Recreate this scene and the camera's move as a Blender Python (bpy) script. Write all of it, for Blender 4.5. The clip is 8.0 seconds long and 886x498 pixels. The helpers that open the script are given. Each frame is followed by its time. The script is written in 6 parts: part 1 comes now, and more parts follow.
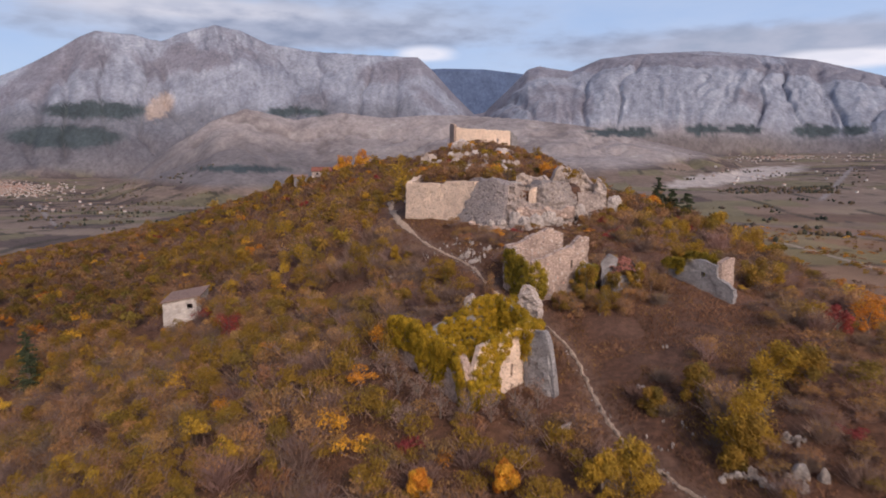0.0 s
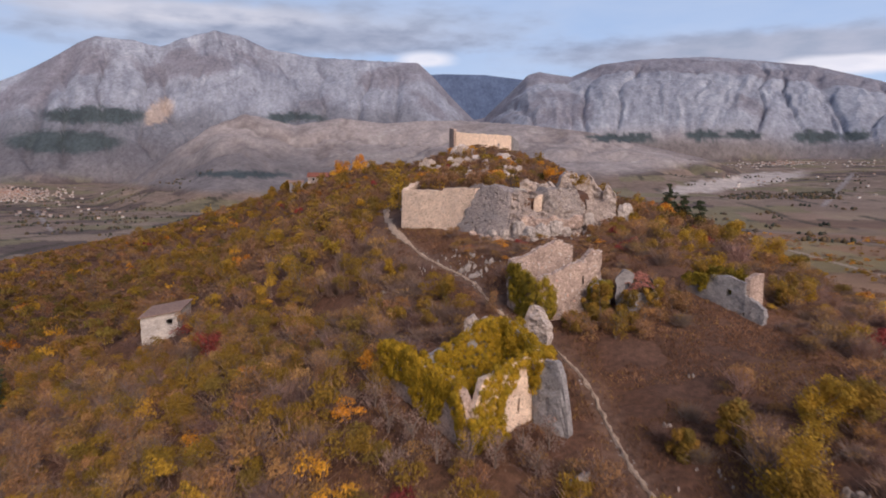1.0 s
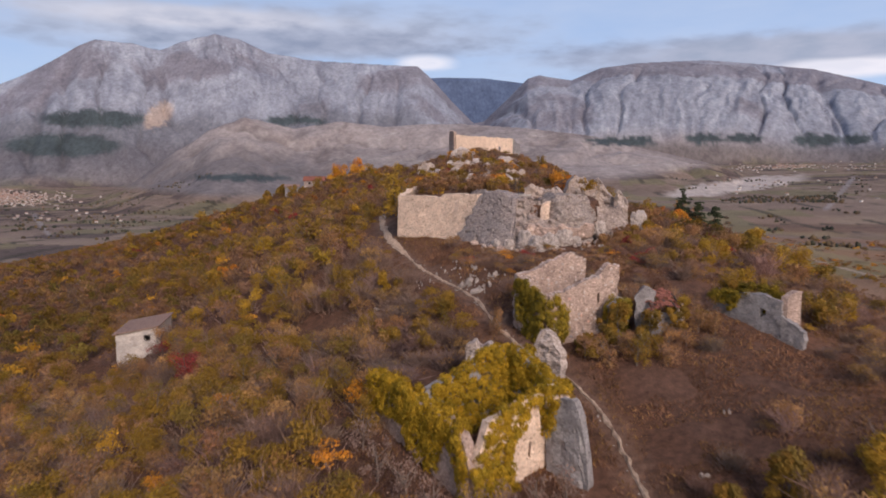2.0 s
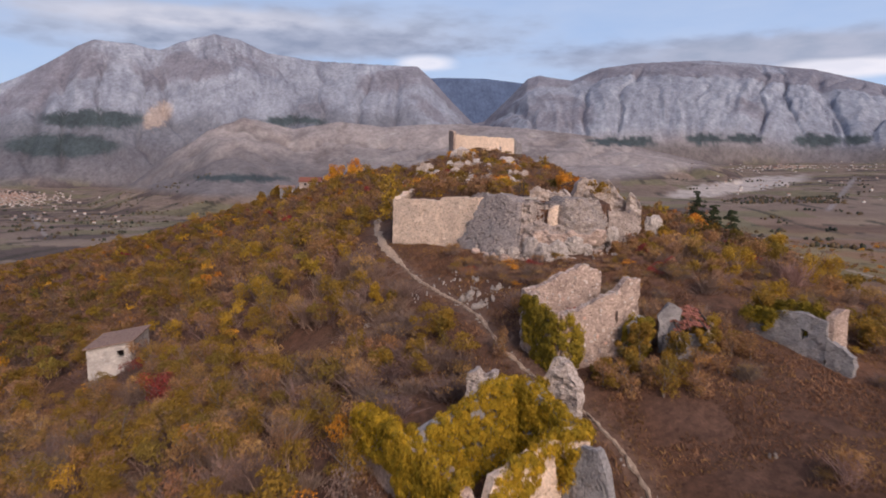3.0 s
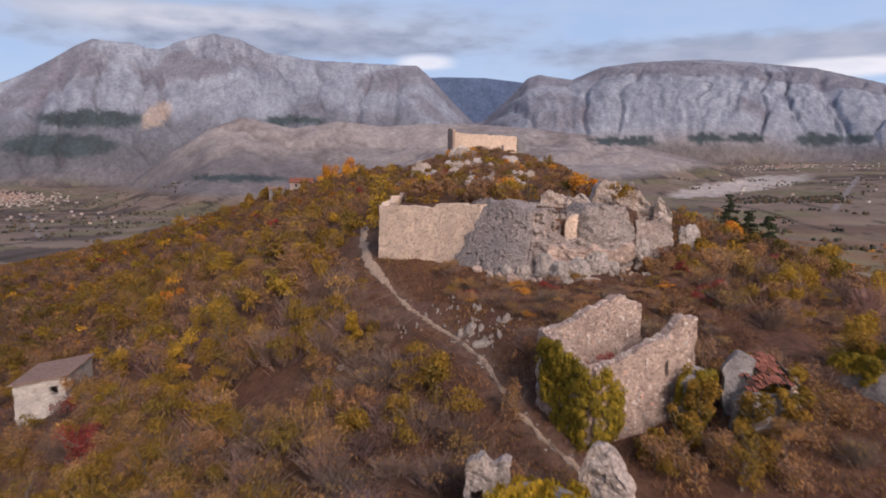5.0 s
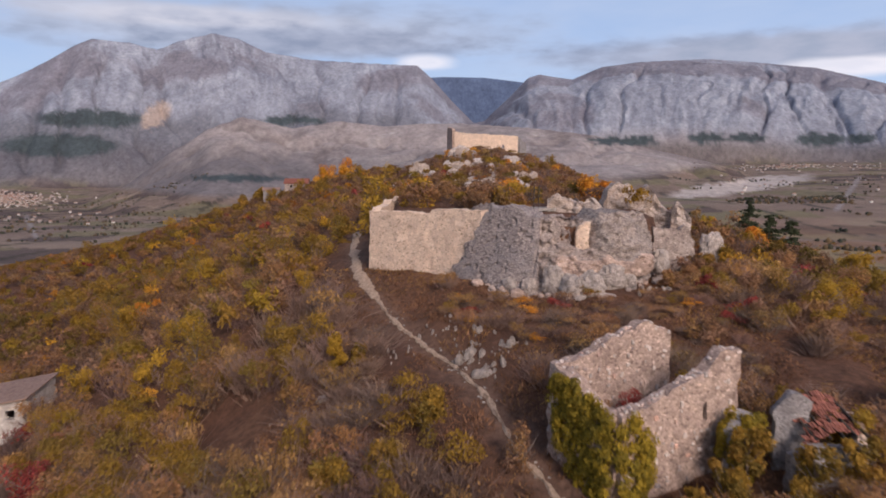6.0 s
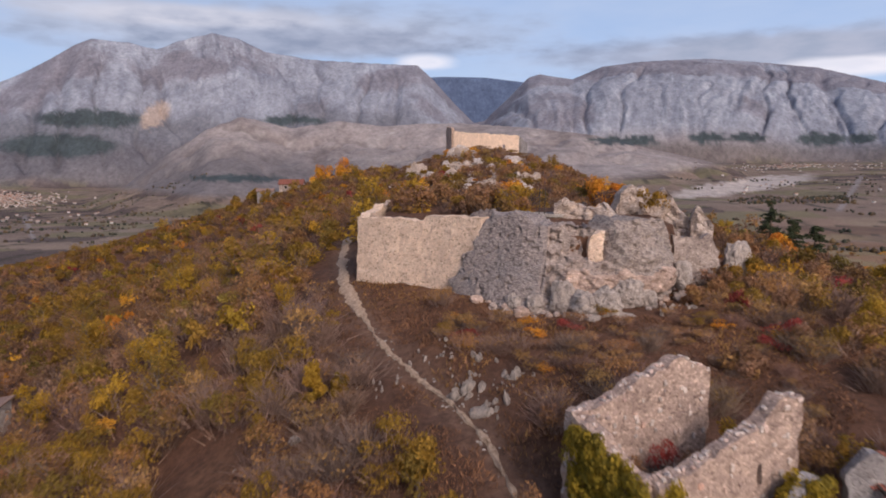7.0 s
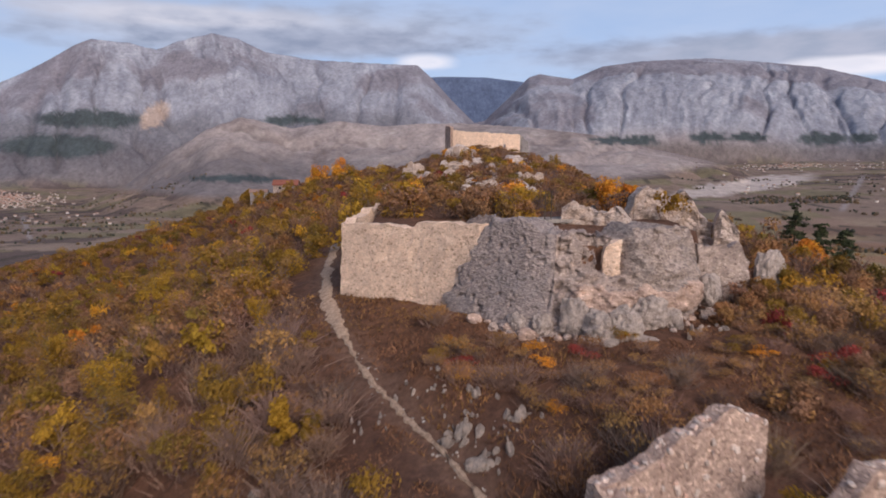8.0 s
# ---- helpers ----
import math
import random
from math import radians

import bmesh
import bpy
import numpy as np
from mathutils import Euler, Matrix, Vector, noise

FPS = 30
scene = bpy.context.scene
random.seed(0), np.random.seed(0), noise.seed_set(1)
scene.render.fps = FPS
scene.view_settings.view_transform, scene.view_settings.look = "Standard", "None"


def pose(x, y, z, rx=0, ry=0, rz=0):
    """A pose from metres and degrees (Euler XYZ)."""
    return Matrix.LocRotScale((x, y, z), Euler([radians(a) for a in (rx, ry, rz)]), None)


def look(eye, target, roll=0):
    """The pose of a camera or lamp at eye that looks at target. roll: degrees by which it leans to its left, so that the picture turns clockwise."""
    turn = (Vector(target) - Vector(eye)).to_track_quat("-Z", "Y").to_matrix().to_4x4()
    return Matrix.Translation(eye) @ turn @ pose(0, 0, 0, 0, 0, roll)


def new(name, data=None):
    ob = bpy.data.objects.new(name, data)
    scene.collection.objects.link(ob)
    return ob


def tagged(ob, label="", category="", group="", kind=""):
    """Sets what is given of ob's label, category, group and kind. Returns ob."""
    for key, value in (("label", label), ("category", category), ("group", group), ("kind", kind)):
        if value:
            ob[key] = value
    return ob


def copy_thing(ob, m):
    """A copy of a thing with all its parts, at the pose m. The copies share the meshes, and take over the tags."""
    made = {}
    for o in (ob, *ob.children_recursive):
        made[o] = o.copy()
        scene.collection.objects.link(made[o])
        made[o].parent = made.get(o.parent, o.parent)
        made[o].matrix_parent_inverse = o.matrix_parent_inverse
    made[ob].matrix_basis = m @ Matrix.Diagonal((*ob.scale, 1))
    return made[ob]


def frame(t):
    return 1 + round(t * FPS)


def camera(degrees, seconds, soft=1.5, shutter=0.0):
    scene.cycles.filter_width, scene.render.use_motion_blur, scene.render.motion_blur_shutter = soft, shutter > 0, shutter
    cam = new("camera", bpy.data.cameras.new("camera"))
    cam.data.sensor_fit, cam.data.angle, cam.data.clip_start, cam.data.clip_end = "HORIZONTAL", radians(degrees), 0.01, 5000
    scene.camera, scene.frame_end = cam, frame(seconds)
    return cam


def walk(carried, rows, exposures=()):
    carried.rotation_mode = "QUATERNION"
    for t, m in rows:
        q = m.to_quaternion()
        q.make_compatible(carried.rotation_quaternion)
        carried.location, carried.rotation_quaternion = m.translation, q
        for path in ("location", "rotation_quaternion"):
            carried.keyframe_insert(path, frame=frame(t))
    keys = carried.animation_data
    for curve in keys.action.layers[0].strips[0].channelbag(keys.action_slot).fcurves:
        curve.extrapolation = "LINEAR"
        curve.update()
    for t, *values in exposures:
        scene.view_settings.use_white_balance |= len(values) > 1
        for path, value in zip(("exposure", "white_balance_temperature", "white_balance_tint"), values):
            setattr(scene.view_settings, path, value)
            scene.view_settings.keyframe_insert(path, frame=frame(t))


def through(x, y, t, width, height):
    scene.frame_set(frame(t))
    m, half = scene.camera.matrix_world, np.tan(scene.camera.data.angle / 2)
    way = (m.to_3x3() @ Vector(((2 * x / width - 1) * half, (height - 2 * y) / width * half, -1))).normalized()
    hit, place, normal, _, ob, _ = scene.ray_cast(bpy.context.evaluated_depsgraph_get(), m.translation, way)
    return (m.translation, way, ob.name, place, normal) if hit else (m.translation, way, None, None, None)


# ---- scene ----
cam = camera(66, 8.0, soft=1.8, shutter=0.9)
PATH = [
    (0, (-0.00, 0.00, 50.00), (-3.98, 98.93, 35.97), 0.12),
    (0.5, (-0.04, 4.12, 49.91), (-4.02, 103.10, 36.25), 0.13),
    (1, (-0.11, 8.31, 49.88), (-4.07, 107.35, 36.63), 0.15),
    (1.5, (-0.21, 12.47, 49.87), (-4.17, 111.56, 36.99), 0.15),
    (3, (-0.47, 24.93, 49.91), (-4.40, 124.04, 37.20), 0.16),
    (3.5, (-0.46, 28.94, 49.87), (-4.40, 128.05, 37.12), 0.16),
    (4, (-0.51, 32.98, 49.88), (-4.45, 132.09, 37.12), 0.14),
    (4.5, (-0.50, 36.88, 49.87), (-4.44, 135.98, 37.11), 0.12),
    (6, (-0.42, 48.62, 50.00), (-4.40, 147.72, 37.23), 0.09),
    (6.5, (-0.33, 52.45, 50.04), (-4.32, 151.55, 37.26), 0.08),
    (7, (-0.27, 56.31, 50.09), (-4.28, 155.41, 37.31), 0.06),
    (7.5, (-0.18, 60.14, 50.02), (-4.22, 159.24, 37.24), 0.01),
    (8, (0.00, 64.00, 50.00), (-4.07, 163.10, 37.23), 0.00),
]
walk(cam, [(t, look(eye, target, roll)) for t, eye, target, roll in PATH], exposures=[(0.0, 0.0, 6500, 18), (8.0, 0.0, 6500, 18)])

# ---- world, sun, exposure ----
SUN_AZ, SUN_EL = radians(154), radians(32)   # veiled sun behind the flight, from its right
world = bpy.data.worlds.new("sky")
scene.world = world
world.use_nodes = True
wn = world.node_tree.nodes
sky = wn.new("ShaderNodeTexSky")
sky.sky_type, sky.sun_disc = "NISHITA", False
sky.sun_elevation, sky.sun_rotation = SUN_EL, SUN_AZ
sky.air_density, sky.dust_density = 1.0, 2.0
world.node_tree.links.new(sky.outputs[0], wn["Background"].inputs[0])
wn["Background"].inputs[1].default_value = 0.145
sun = new("sun", bpy.data.lights.new("sun", "SUN"))
sun.data.energy, sun.data.angle, sun.data.color = 2.0, radians(14), (1.0, 0.92, 0.84)
sun.matrix_world = look((math.sin(SUN_AZ) * 300, math.cos(SUN_AZ) * 300, 300 * math.tan(SUN_EL)), (0, 0, 0))
scene.view_settings.exposure = 0.0


# ---- noise and helpers ----
def lattice(ix, iy, seed):
    h = (ix * 374761393 + iy * 668265263 + seed * 1442695041) & 0xFFFFFFFF
    h = ((h ^ (h >> 13)) * 1274126177) & 0xFFFFFFFF
    return ((h ^ (h >> 16)) & 0xFFFF) / 65535.0


def vnoise(x, y, seed=0):
    """Smooth value noise, -1 to 1."""
    x, y = np.asarray(x, float), np.asarray(y, float)
    ix, iy = np.floor(x).astype(np.int64), np.floor(y).astype(np.int64)
    fx, fy = x - ix, y - iy
    fx, fy = fx * fx * (3 - 2 * fx), fy * fy * (3 - 2 * fy)
    a, b = lattice(ix, iy, seed), lattice(ix + 1, iy, seed)
    c, d = lattice(ix, iy + 1, seed), lattice(ix + 1, iy + 1, seed)
    return 2 * ((a + (b - a) * fx) * (1 - fy) + (c + (d - c) * fx) * fy) - 1


def fbm(x, y, octaves=4, seed=0, gain=0.5):
    total, amp = 0.0, 1.0
    for k in range(octaves):
        total = total + amp * vnoise(x * 2.03 ** k + 17.3 * k, y * 2.03 ** k - 9.1 * k, seed + k)
        amp *= gain
    return total


def step(a, b, v):
    k = np.clip((v - a) / (b - a), 0, 1)
    return k * k * (3 - 2 * k)


def spline(knots, values, v):
    """Smooth curve through the knots (monotone-ish cubic)."""
    knots, values = np.array(knots, float), np.array(values, float)
    slope = np.gradient(values, knots, axis=0)
    v = np.clip(v, knots[0], knots[-1])
    i = np.clip(np.searchsorted(knots, v, side="right") - 1, 0, len(knots) - 2)
    h = knots[i + 1] - knots[i]
    k = (v - knots[i]) / h
    if values.ndim > 1:
        h, k = h[..., None], k[..., None]
    return ((1 + 2 * k) * (1 - k) ** 2 * values[i] + k * (1 - k) ** 2 * h * slope[i]
            + k * k * (3 - 2 * k) * values[i + 1] + k * k * (k - 1) * h * slope[i + 1])


# ---- the lie of the land ----
# heights of the hill in sections across the ridge
SECTION_X = [-160, -90, -50, -25, -10, 0, 10, 25, 45, 80, 160]
SECTIONS = [
    (-60, [-25, -8, 4, 11, 16, 18, 19, 18, 14, 6, -12]),
    (48, [-20, -3, 9, 17, 22, 24, 25, 27, 26, 20, 0]),
    (68, [-18, -1, 11, 20, 27, 28, 28, 29.5, 29, 22, 2]),
    (85, [-10, 4, 14, 23, 29.3, 31.2, 31.8, 33.3, 31.0, 17, -6]),
    (101, [-6, 7, 16, 25.5, 32.6, 35, 36.4, 36, 32.6, 18, -8]),
    (121, [-2, 10, 20.5, 32.3, 37.7, 38.4, 38.4, 37.6, 34.4, 18, -10]),
    (152, [5, 14, 26.5, 36.5, 40.6, 42, 42, 40, 36, 18, -12]),
    (220, [10, 17, 29.5, 40, 45, 47.5, 47, 43, 34, 15, -14]),
    (325, [10, 31, 42, 47, 52, 54, 53.5, 49, 39, 18, -12]),
    (430, [8, 26, 35, 37, 37, 33, 32, 28, 22, 10, -18]),
    (620, [-38, -36, -34, -33, -32, -31, -31, -31, -31, -31, -33]),
]
WALL_PLAN = [(-11.4, 126.3), (-7.5, 123.6), (-3.5, 121.2), (0.5, 117.6), (5, 114.2), (10, 112.6), (15, 115.2), (18.6, 119.6), (21.0, 124.5)]
PATH_PLAN = [(18.5, 42), (16.4, 46.5), (15, 49.4), (12.9, 54.7), (12.2, 59.9), (11.8, 64.1), (11.5, 69.3), (10.6, 73.9), (8.8, 78.4), (4.4, 85.2), (2.8, 88.5), (1.8, 91.8), (0.5, 95.8), (-1.6, 99.8), (-4.4, 104.5), (-6.5, 108.2), (-8.7, 113), (-10.8, 118), (-13.1, 124.5), (-14.7, 132), (-16.6, 142), (-18.3, 156)]


def face_y(x):
    return np.interp(x, [p[0] for p in WALL_PLAN], [p[1] for p in WALL_PLAN])


def path_distance(x, y):
    best = np.full(np.shape(x), 1e9)
    for (ax, ay), (bx, by) in zip(PATH_PLAN, PATH_PLAN[1:]):
        dx, dy = bx - ax, by - ay
        k = np.clip(((x - ax) * dx + (y - ay) * dy) / (dx * dx + dy * dy), 0, 1)
        best = np.minimum(best, np.hypot(x - ax - k * dx, y - ay - k * dy))
    return best


def terrace(x, y):
    """1 on the platform behind the castle wall and the crag."""
    return step(0.6, 1.8, y - face_y(np.clip(x, -11.4, 21))) * step(-11.0, -9.8, x) * step(21.5, 19.5, x) * step(160, 140, y)


def hill(x, y):
    rows = spline([s[0] for s in SECTIONS], [s[1] for s in SECTIONS], np.ravel(y))
    i = np.clip(np.searchsorted(SECTION_X, np.ravel(x), side="right") - 1, 0, len(SECTION_X) - 2)
    kx = np.array(SECTION_X, float)
    slope = np.gradient(rows, kx, axis=1)
    n = np.arange(len(i))
    xx = np.clip(np.ravel(x), kx[0], kx[-1])
    h = kx[i + 1] - kx[i]
    k = (xx - kx[i]) / h
    z = ((1 + 2 * k) * (1 - k) ** 2 * rows[n, i] + k * (1 - k) ** 2 * h * slope[n, i]
         + k * k * (3 - 2 * k) * rows[n, i + 1] + k * k * (k - 1) * h * slope[n, i + 1])
    z = z - 0.2 * np.maximum(np.abs(np.ravel(x)) - 160, 0)
    return z.reshape(np.shape(x))


# far ranges, by the sideways ratio seen from the flight's end: crest heights per metre of distance
HEAD = radians(2.35)
RIDGE_U = [-1.6, -0.9, -0.65, -0.59, -0.525, -0.5, -0.45, -0.41, -0.376, -0.327, -0.293, -0.252, -0.186, -0.12, -0.036, -0.016, 0.013, 0.046, 0.062, 0.096, 0.125, 0.142, 0.167, 0.187, 0.229, 0.287, 0.378, 0.453, 0.535, 0.593, 0.65, 0.9, 1.6]
RIDGE_E = [0.03, 0.07, 0.106, 0.13, 0.164, 0.173, 0.168, 0.158, 0.17, 0.181, 0.174, 0.155, 0.144, 0.14, 0.136, 0.118, 0.086, 0.055, 0.058, 0.09, 0.119, 0.124, 0.12, 0.117, 0.135, 0.142, 0.146, 0.141, 0.134, 0.122, 0.11, 0.07, 0.03]
FRONT_U = [-1.6, -0.56, -0.46, -0.4, -0.343, -0.293, -0.244, -0.219, -0.152, -0.086, -0.036, 0.022, 0.121, 0.22, 0.303, 0.386, 0.43, 0.5, 1.6]
FRONT_E = [-0.1, -0.08, -0.035, 0.01, 0.047, 0.064, 0.054, 0.048, 0.059, 0.05, 0.055, 0.055, 0.049, 0.038, 0.019, 0.001, -0.012, -0.04, -0.1]


def gullies(u, k, mix):
    """Spurs and ravines running down the ranges: their height, and 0 in a ravine to 1 on a spur."""
    bend = 0.022 * fbm(u * 9, k * 2.2, 4, 43)
    lean = 0.045 * (k - 0.5) * np.sin(u * 14 + 0.6)
    big = np.abs(vnoise((u + bend + lean) * 21, k * 0.5, 41))
    mid = np.abs(vnoise((u + 1.4 * bend - 0.5 * lean) * 52, k * 1.3, 44))
    small = np.abs(fbm((u + 2.0 * bend) * 120, k * 6.0, 3, 46))
    tall = 16 * np.minimum(big, 0.8) + 26 * step(0.0, 0.16, big) + 12 * np.minimum(mid * 1.5, 1) + 13 * np.minimum(small, 1.2)
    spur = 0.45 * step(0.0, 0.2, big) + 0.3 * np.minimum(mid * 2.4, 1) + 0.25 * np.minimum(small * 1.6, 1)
    return tall, spur


def far_land(x, y):
    """Valley floor, foothills and mountains."""
    c, s = math.cos(HEAD), math.sin(HEAD)
    dx, dy = x, y - 64.0
    fwd, side = dy * c - dx * s, dx * c + dy * s
    r = np.hypot(dx, dy)
    ahead = step(-0.2, 0.35, fwd / np.maximum(r, 1))
    u = np.clip(side / np.maximum(fwd, 0.25 * r + 1), -1.6, 1.6)
    cosu = 1 / np.sqrt(1 + u * u)
    left = np.interp(r, [0, 600, 1200, 1800, 2600, 3300, 3800, 4900], [-40, -48, -66, -84, -98, -70, 0, 60])
    right = np.interp(r, [0, 450, 900, 1800, 2500, 3300, 3700, 4900], [-14, -22, -38, -16, 0, 42, 110, 200])
    mix = step(-0.25, 0.25, u)
    plain = left * (1 - mix) + right * mix + 3.0 * fbm(x / 260, y / 260, 3, 5)
    warp = 0.03 * fbm(u * 9, r / 900, 3, 21)
    # foothills
    crest_r = 2600 + 180 * vnoise(u * 5, u * 0 + 3, 8)
    crest = 50 + crest_r * cosu * np.interp(u + 0.15 * warp, FRONT_U, FRONT_E)
    k = (r - crest_r) / np.where(r < crest_r, 950, 900)
    shape = np.clip(1 - np.abs(k), 0, 1) ** 1.15
    gully = 46 * (1 - np.minimum(np.abs(fbm(x / 340, y / 340, 4, 31)) * 2, 1)) * shape * step(0, 0.25, np.abs(k))
    foot = plain + (crest - plain) * shape - gully * (crest > plain)
    # the great ranges
    rc = 4350 + 130 * vnoise(u * 4, u * 0, 12)
    top = 50 + rc * cosu * np.interp(u + 0.08 * warp, RIDGE_U, RIDGE_E)
    base = 3330 + 120 * vnoise(u * 7, u * 0 + 7, 14)
    k = (r - base) / (rc - base)
    flank = np.where(k < 1, np.clip(k, 0, 1) ** (0.95 - 0.3 * mix), np.clip(1 - (k - 1) * 1.2, -0.2, 1))
    body = step(0.0, 0.2, k) * step(1.02, 0.75, k)
    mount = np.where(k > 0, plain + (top - plain) * flank + body * (gullies(u, k, mix)[0] - 55), plain)
    z = np.maximum(np.maximum(plain, foot), mount)
    # the range behind the gorge
    far_top = 50 + 4780 * cosu * np.interp(u, [-0.3, -0.04, 0.0, 0.06, 0.12, 0.2], [0.05, 0.118, 0.12, 0.119, 0.112, 0.05])
    z = np.where(r > 4520, np.maximum(z, plain + (far_top - plain) * np.clip((r - 4520) / 260, 0, 1) ** 0.8), z)
    return z * ahead + plain * (1 - ahead)


def land(x, y):
    """Height of the ground."""
    x, y = np.asarray(x, float), np.asarray(y, float)
    near = hill(x, y)
    edge = np.maximum(np.maximum(-(x + 150) / 220, (x - 60) / 160), np.maximum((-y - 20) / 120, (y - 330) / 190))
    k = step(0.25, 1.25, edge)
    z = near * (1 - k)
    far = np.hypot(x, y) > 60
    if np.any(far):
        z = z + k * far_land(x, y)
    lumps = 0.5 * fbm(x / 9, y / 9, 3, 3) + 0.16 * fbm(x / 2.2, y / 2.2, 2, 9)
    d = path_distance(x, y)
    worn = step(0.5, 2.2, d)
    z = z + lumps * (1 - k) * worn - 0.22 * (1 - worn)
    t = terrace(x, y)
    return z * (1 - t) + np.maximum(z, 44.0 + 0.03 * (y - 125) + 0.25 * lumps) * t


def height(x, y):
    return float(land(np.array([x]), np.array([y]))[0])


# ---- materials ----
def material(name, rough=0.9, metal=0.0):
    m = bpy.data.materials.new(name)
    m.use_nodes = True
    b = m.node_tree.nodes["Principled BSDF"]
    b.inputs["Roughness"].default_value = rough
    b.inputs["Metallic"].default_value = metal
    b.inputs["Specular IOR Level"].default_value = 0.2
    return m, m.node_tree.nodes, m.node_tree.links, b


def ramp(nodes, links, source, stops):
    r = nodes.new("ShaderNodeValToRGB")
    while len(r.color_ramp.elements) < len(stops):
        r.color_ramp.elements.new(0.5)
    for e, (p, c) in zip(r.color_ramp.elements, stops):
        e.position, e.color = p, (*c, 1)
    links.new(source, r.inputs[0])
    return r.outputs[0]


def noise_node(nodes, links, scale, detail=4, coord=None, rough=0.6):
    n = nodes.new("ShaderNodeTexNoise")
    n.inputs["Scale"].default_value, n.inputs["Detail"].default_value, n.inputs["Roughness"].default_value = scale, detail, rough
    if coord is not None:
        links.new(coord, n.inputs["Vector"])
    return n.outputs["Fac"]


def blend(nodes, links, fac, a, b, mode="MIX"):
    n = nodes.new("ShaderNodeMix")
    n.data_type, n.blend_type = "RGBA", mode
    for sock, v in ((n.inputs[0], fac), (n.inputs[6], a), (n.inputs[7], b)):
        if isinstance(v, (int, float)):
            sock.default_value = v
        elif isinstance(v, tuple):
            sock.default_value = (*v, 1)
        else:
            links.new(v, sock)
    return n.outputs[2]


def bump(nodes, links, b, source, strength, distance):
    n = nodes.new("ShaderNodeBump")
    n.inputs["Strength"].default_value, n.inputs["Distance"].default_value = strength, distance
    links.new(source, n.inputs["Height"])
    links.new(n.outputs[0], b.inputs["Normal"])


def position(nodes):
    return nodes.new("ShaderNodeNewGeometry").outputs["Position"]


def ground_material(name="land_cover", grain=1.3, relief=0.9, depth=0.5, contrast=0.0, stretch=1.0):
    """Land cover held per vertex, far haze tinted into it, with soil and grass grain over it."""
    m, n, l, b = material(name, 0.95)
    a = n.new("ShaderNodeAttribute")
    a.attribute_name = "cover"
    mp = n.new("ShaderNodeMapping")
    mp.inputs["Scale"].default_value = (1, stretch, stretch)
    l.new(position(n), mp.inputs["Vector"])
    p = mp.outputs[0]
    fine = ramp(n, l, noise_node(n, l, grain, 9, p, 0.75), [(0.3, (0.45 + contrast, 0.42 + contrast, 0.42 + contrast)), (0.7, (1.5 - contrast, 1.46 - contrast, 1.42 - contrast))])
    broad = ramp(n, l, noise_node(n, l, 0.012, 8, p, 0.7), [(0.3, (0.74, 0.73, 0.75)), (0.7, (1.25, 1.25, 1.24))])
    col = blend(n, l, 1.0, blend(n, l, 1.0, a.outputs["Color"], fine, "MULTIPLY"), broad, "MULTIPLY")
    l.new(col, b.inputs["Base Color"])
    bump(n, l, b, noise_node(n, l, relief, 9, p, 0.75), 0.9, depth)
    return m


def masonry_material(name, tones, mortar, scale=3.2, dirt=0.5):
    """Rubble masonry: uneven stones set in mortar, stained from above."""
    m, n, l, b = material(name, 0.92)
    p = position(n)
    warp = n.new("ShaderNodeVectorMath")
    warp.operation = "MULTIPLY_ADD"
    nz = n.new("ShaderNodeTexNoise")
    nz.inputs["Scale"].default_value = 2.0
    l.new(p, nz.inputs["Vector"])
    l.new(nz.outputs["Color"], warp.inputs[0])
    warp.inputs[1].default_value = (0.25, 0.25, 0.25)
    l.new(p, warp.inputs[2])
    mp = n.new("ShaderNodeMapping")
    mp.inputs["Scale"].default_value = (1, 1, 1.5)
    l.new(warp.outputs[0], mp.inputs["Vector"])
    v = n.new("ShaderNodeTexVoronoi")
    v.inputs["Scale"].default_value = scale
    l.new(mp.outputs[0], v.inputs["Vector"])
    e = n.new("ShaderNodeTexVoronoi")
    e.feature = "DISTANCE_TO_EDGE"
    e.inputs["Scale"].default_value = scale
    l.new(mp.outputs[0], e.inputs["Vector"])
    sep = n.new("ShaderNodeSeparateColor")
    l.new(v.outputs["Color"], sep.inputs[0])
    stone = ramp(n, l, sep.outputs[0], [(i / (len(tones) - 1), c) for i, c in enumerate(tones)])
    joint = ramp(n, l, e.outputs["Distance"], [(0.0, (0.25, 0.25, 0.25)), (0.16, (1, 1, 1))])
    col = blend(n, l, joint, mortar, stone)
    stain = ramp(n, l, noise_node(n, l, 0.55, 7, p, 0.72), [(0.36, (0.42, 0.4, 0.42)), (0.62, (1.1, 1.1, 1.1))])
    col = blend(n, l, dirt, col, stain, "MULTIPLY")
    grain = ramp(n, l, noise_node(n, l, 9, 5, p, 0.7), [(0.3, (0.7, 0.7, 0.7)), (0.7, (1.25, 1.25, 1.25))])
    col = blend(n, l, 0.8, col, grain, "MULTIPLY")
    l.new(col, b.inputs["Base Color"])
    h = blend(n, l, 0.4, joint, noise_node(n, l, 6, 6, p, 0.7))
    bump(n, l, b, h, 0.8, 0.12)
    return m


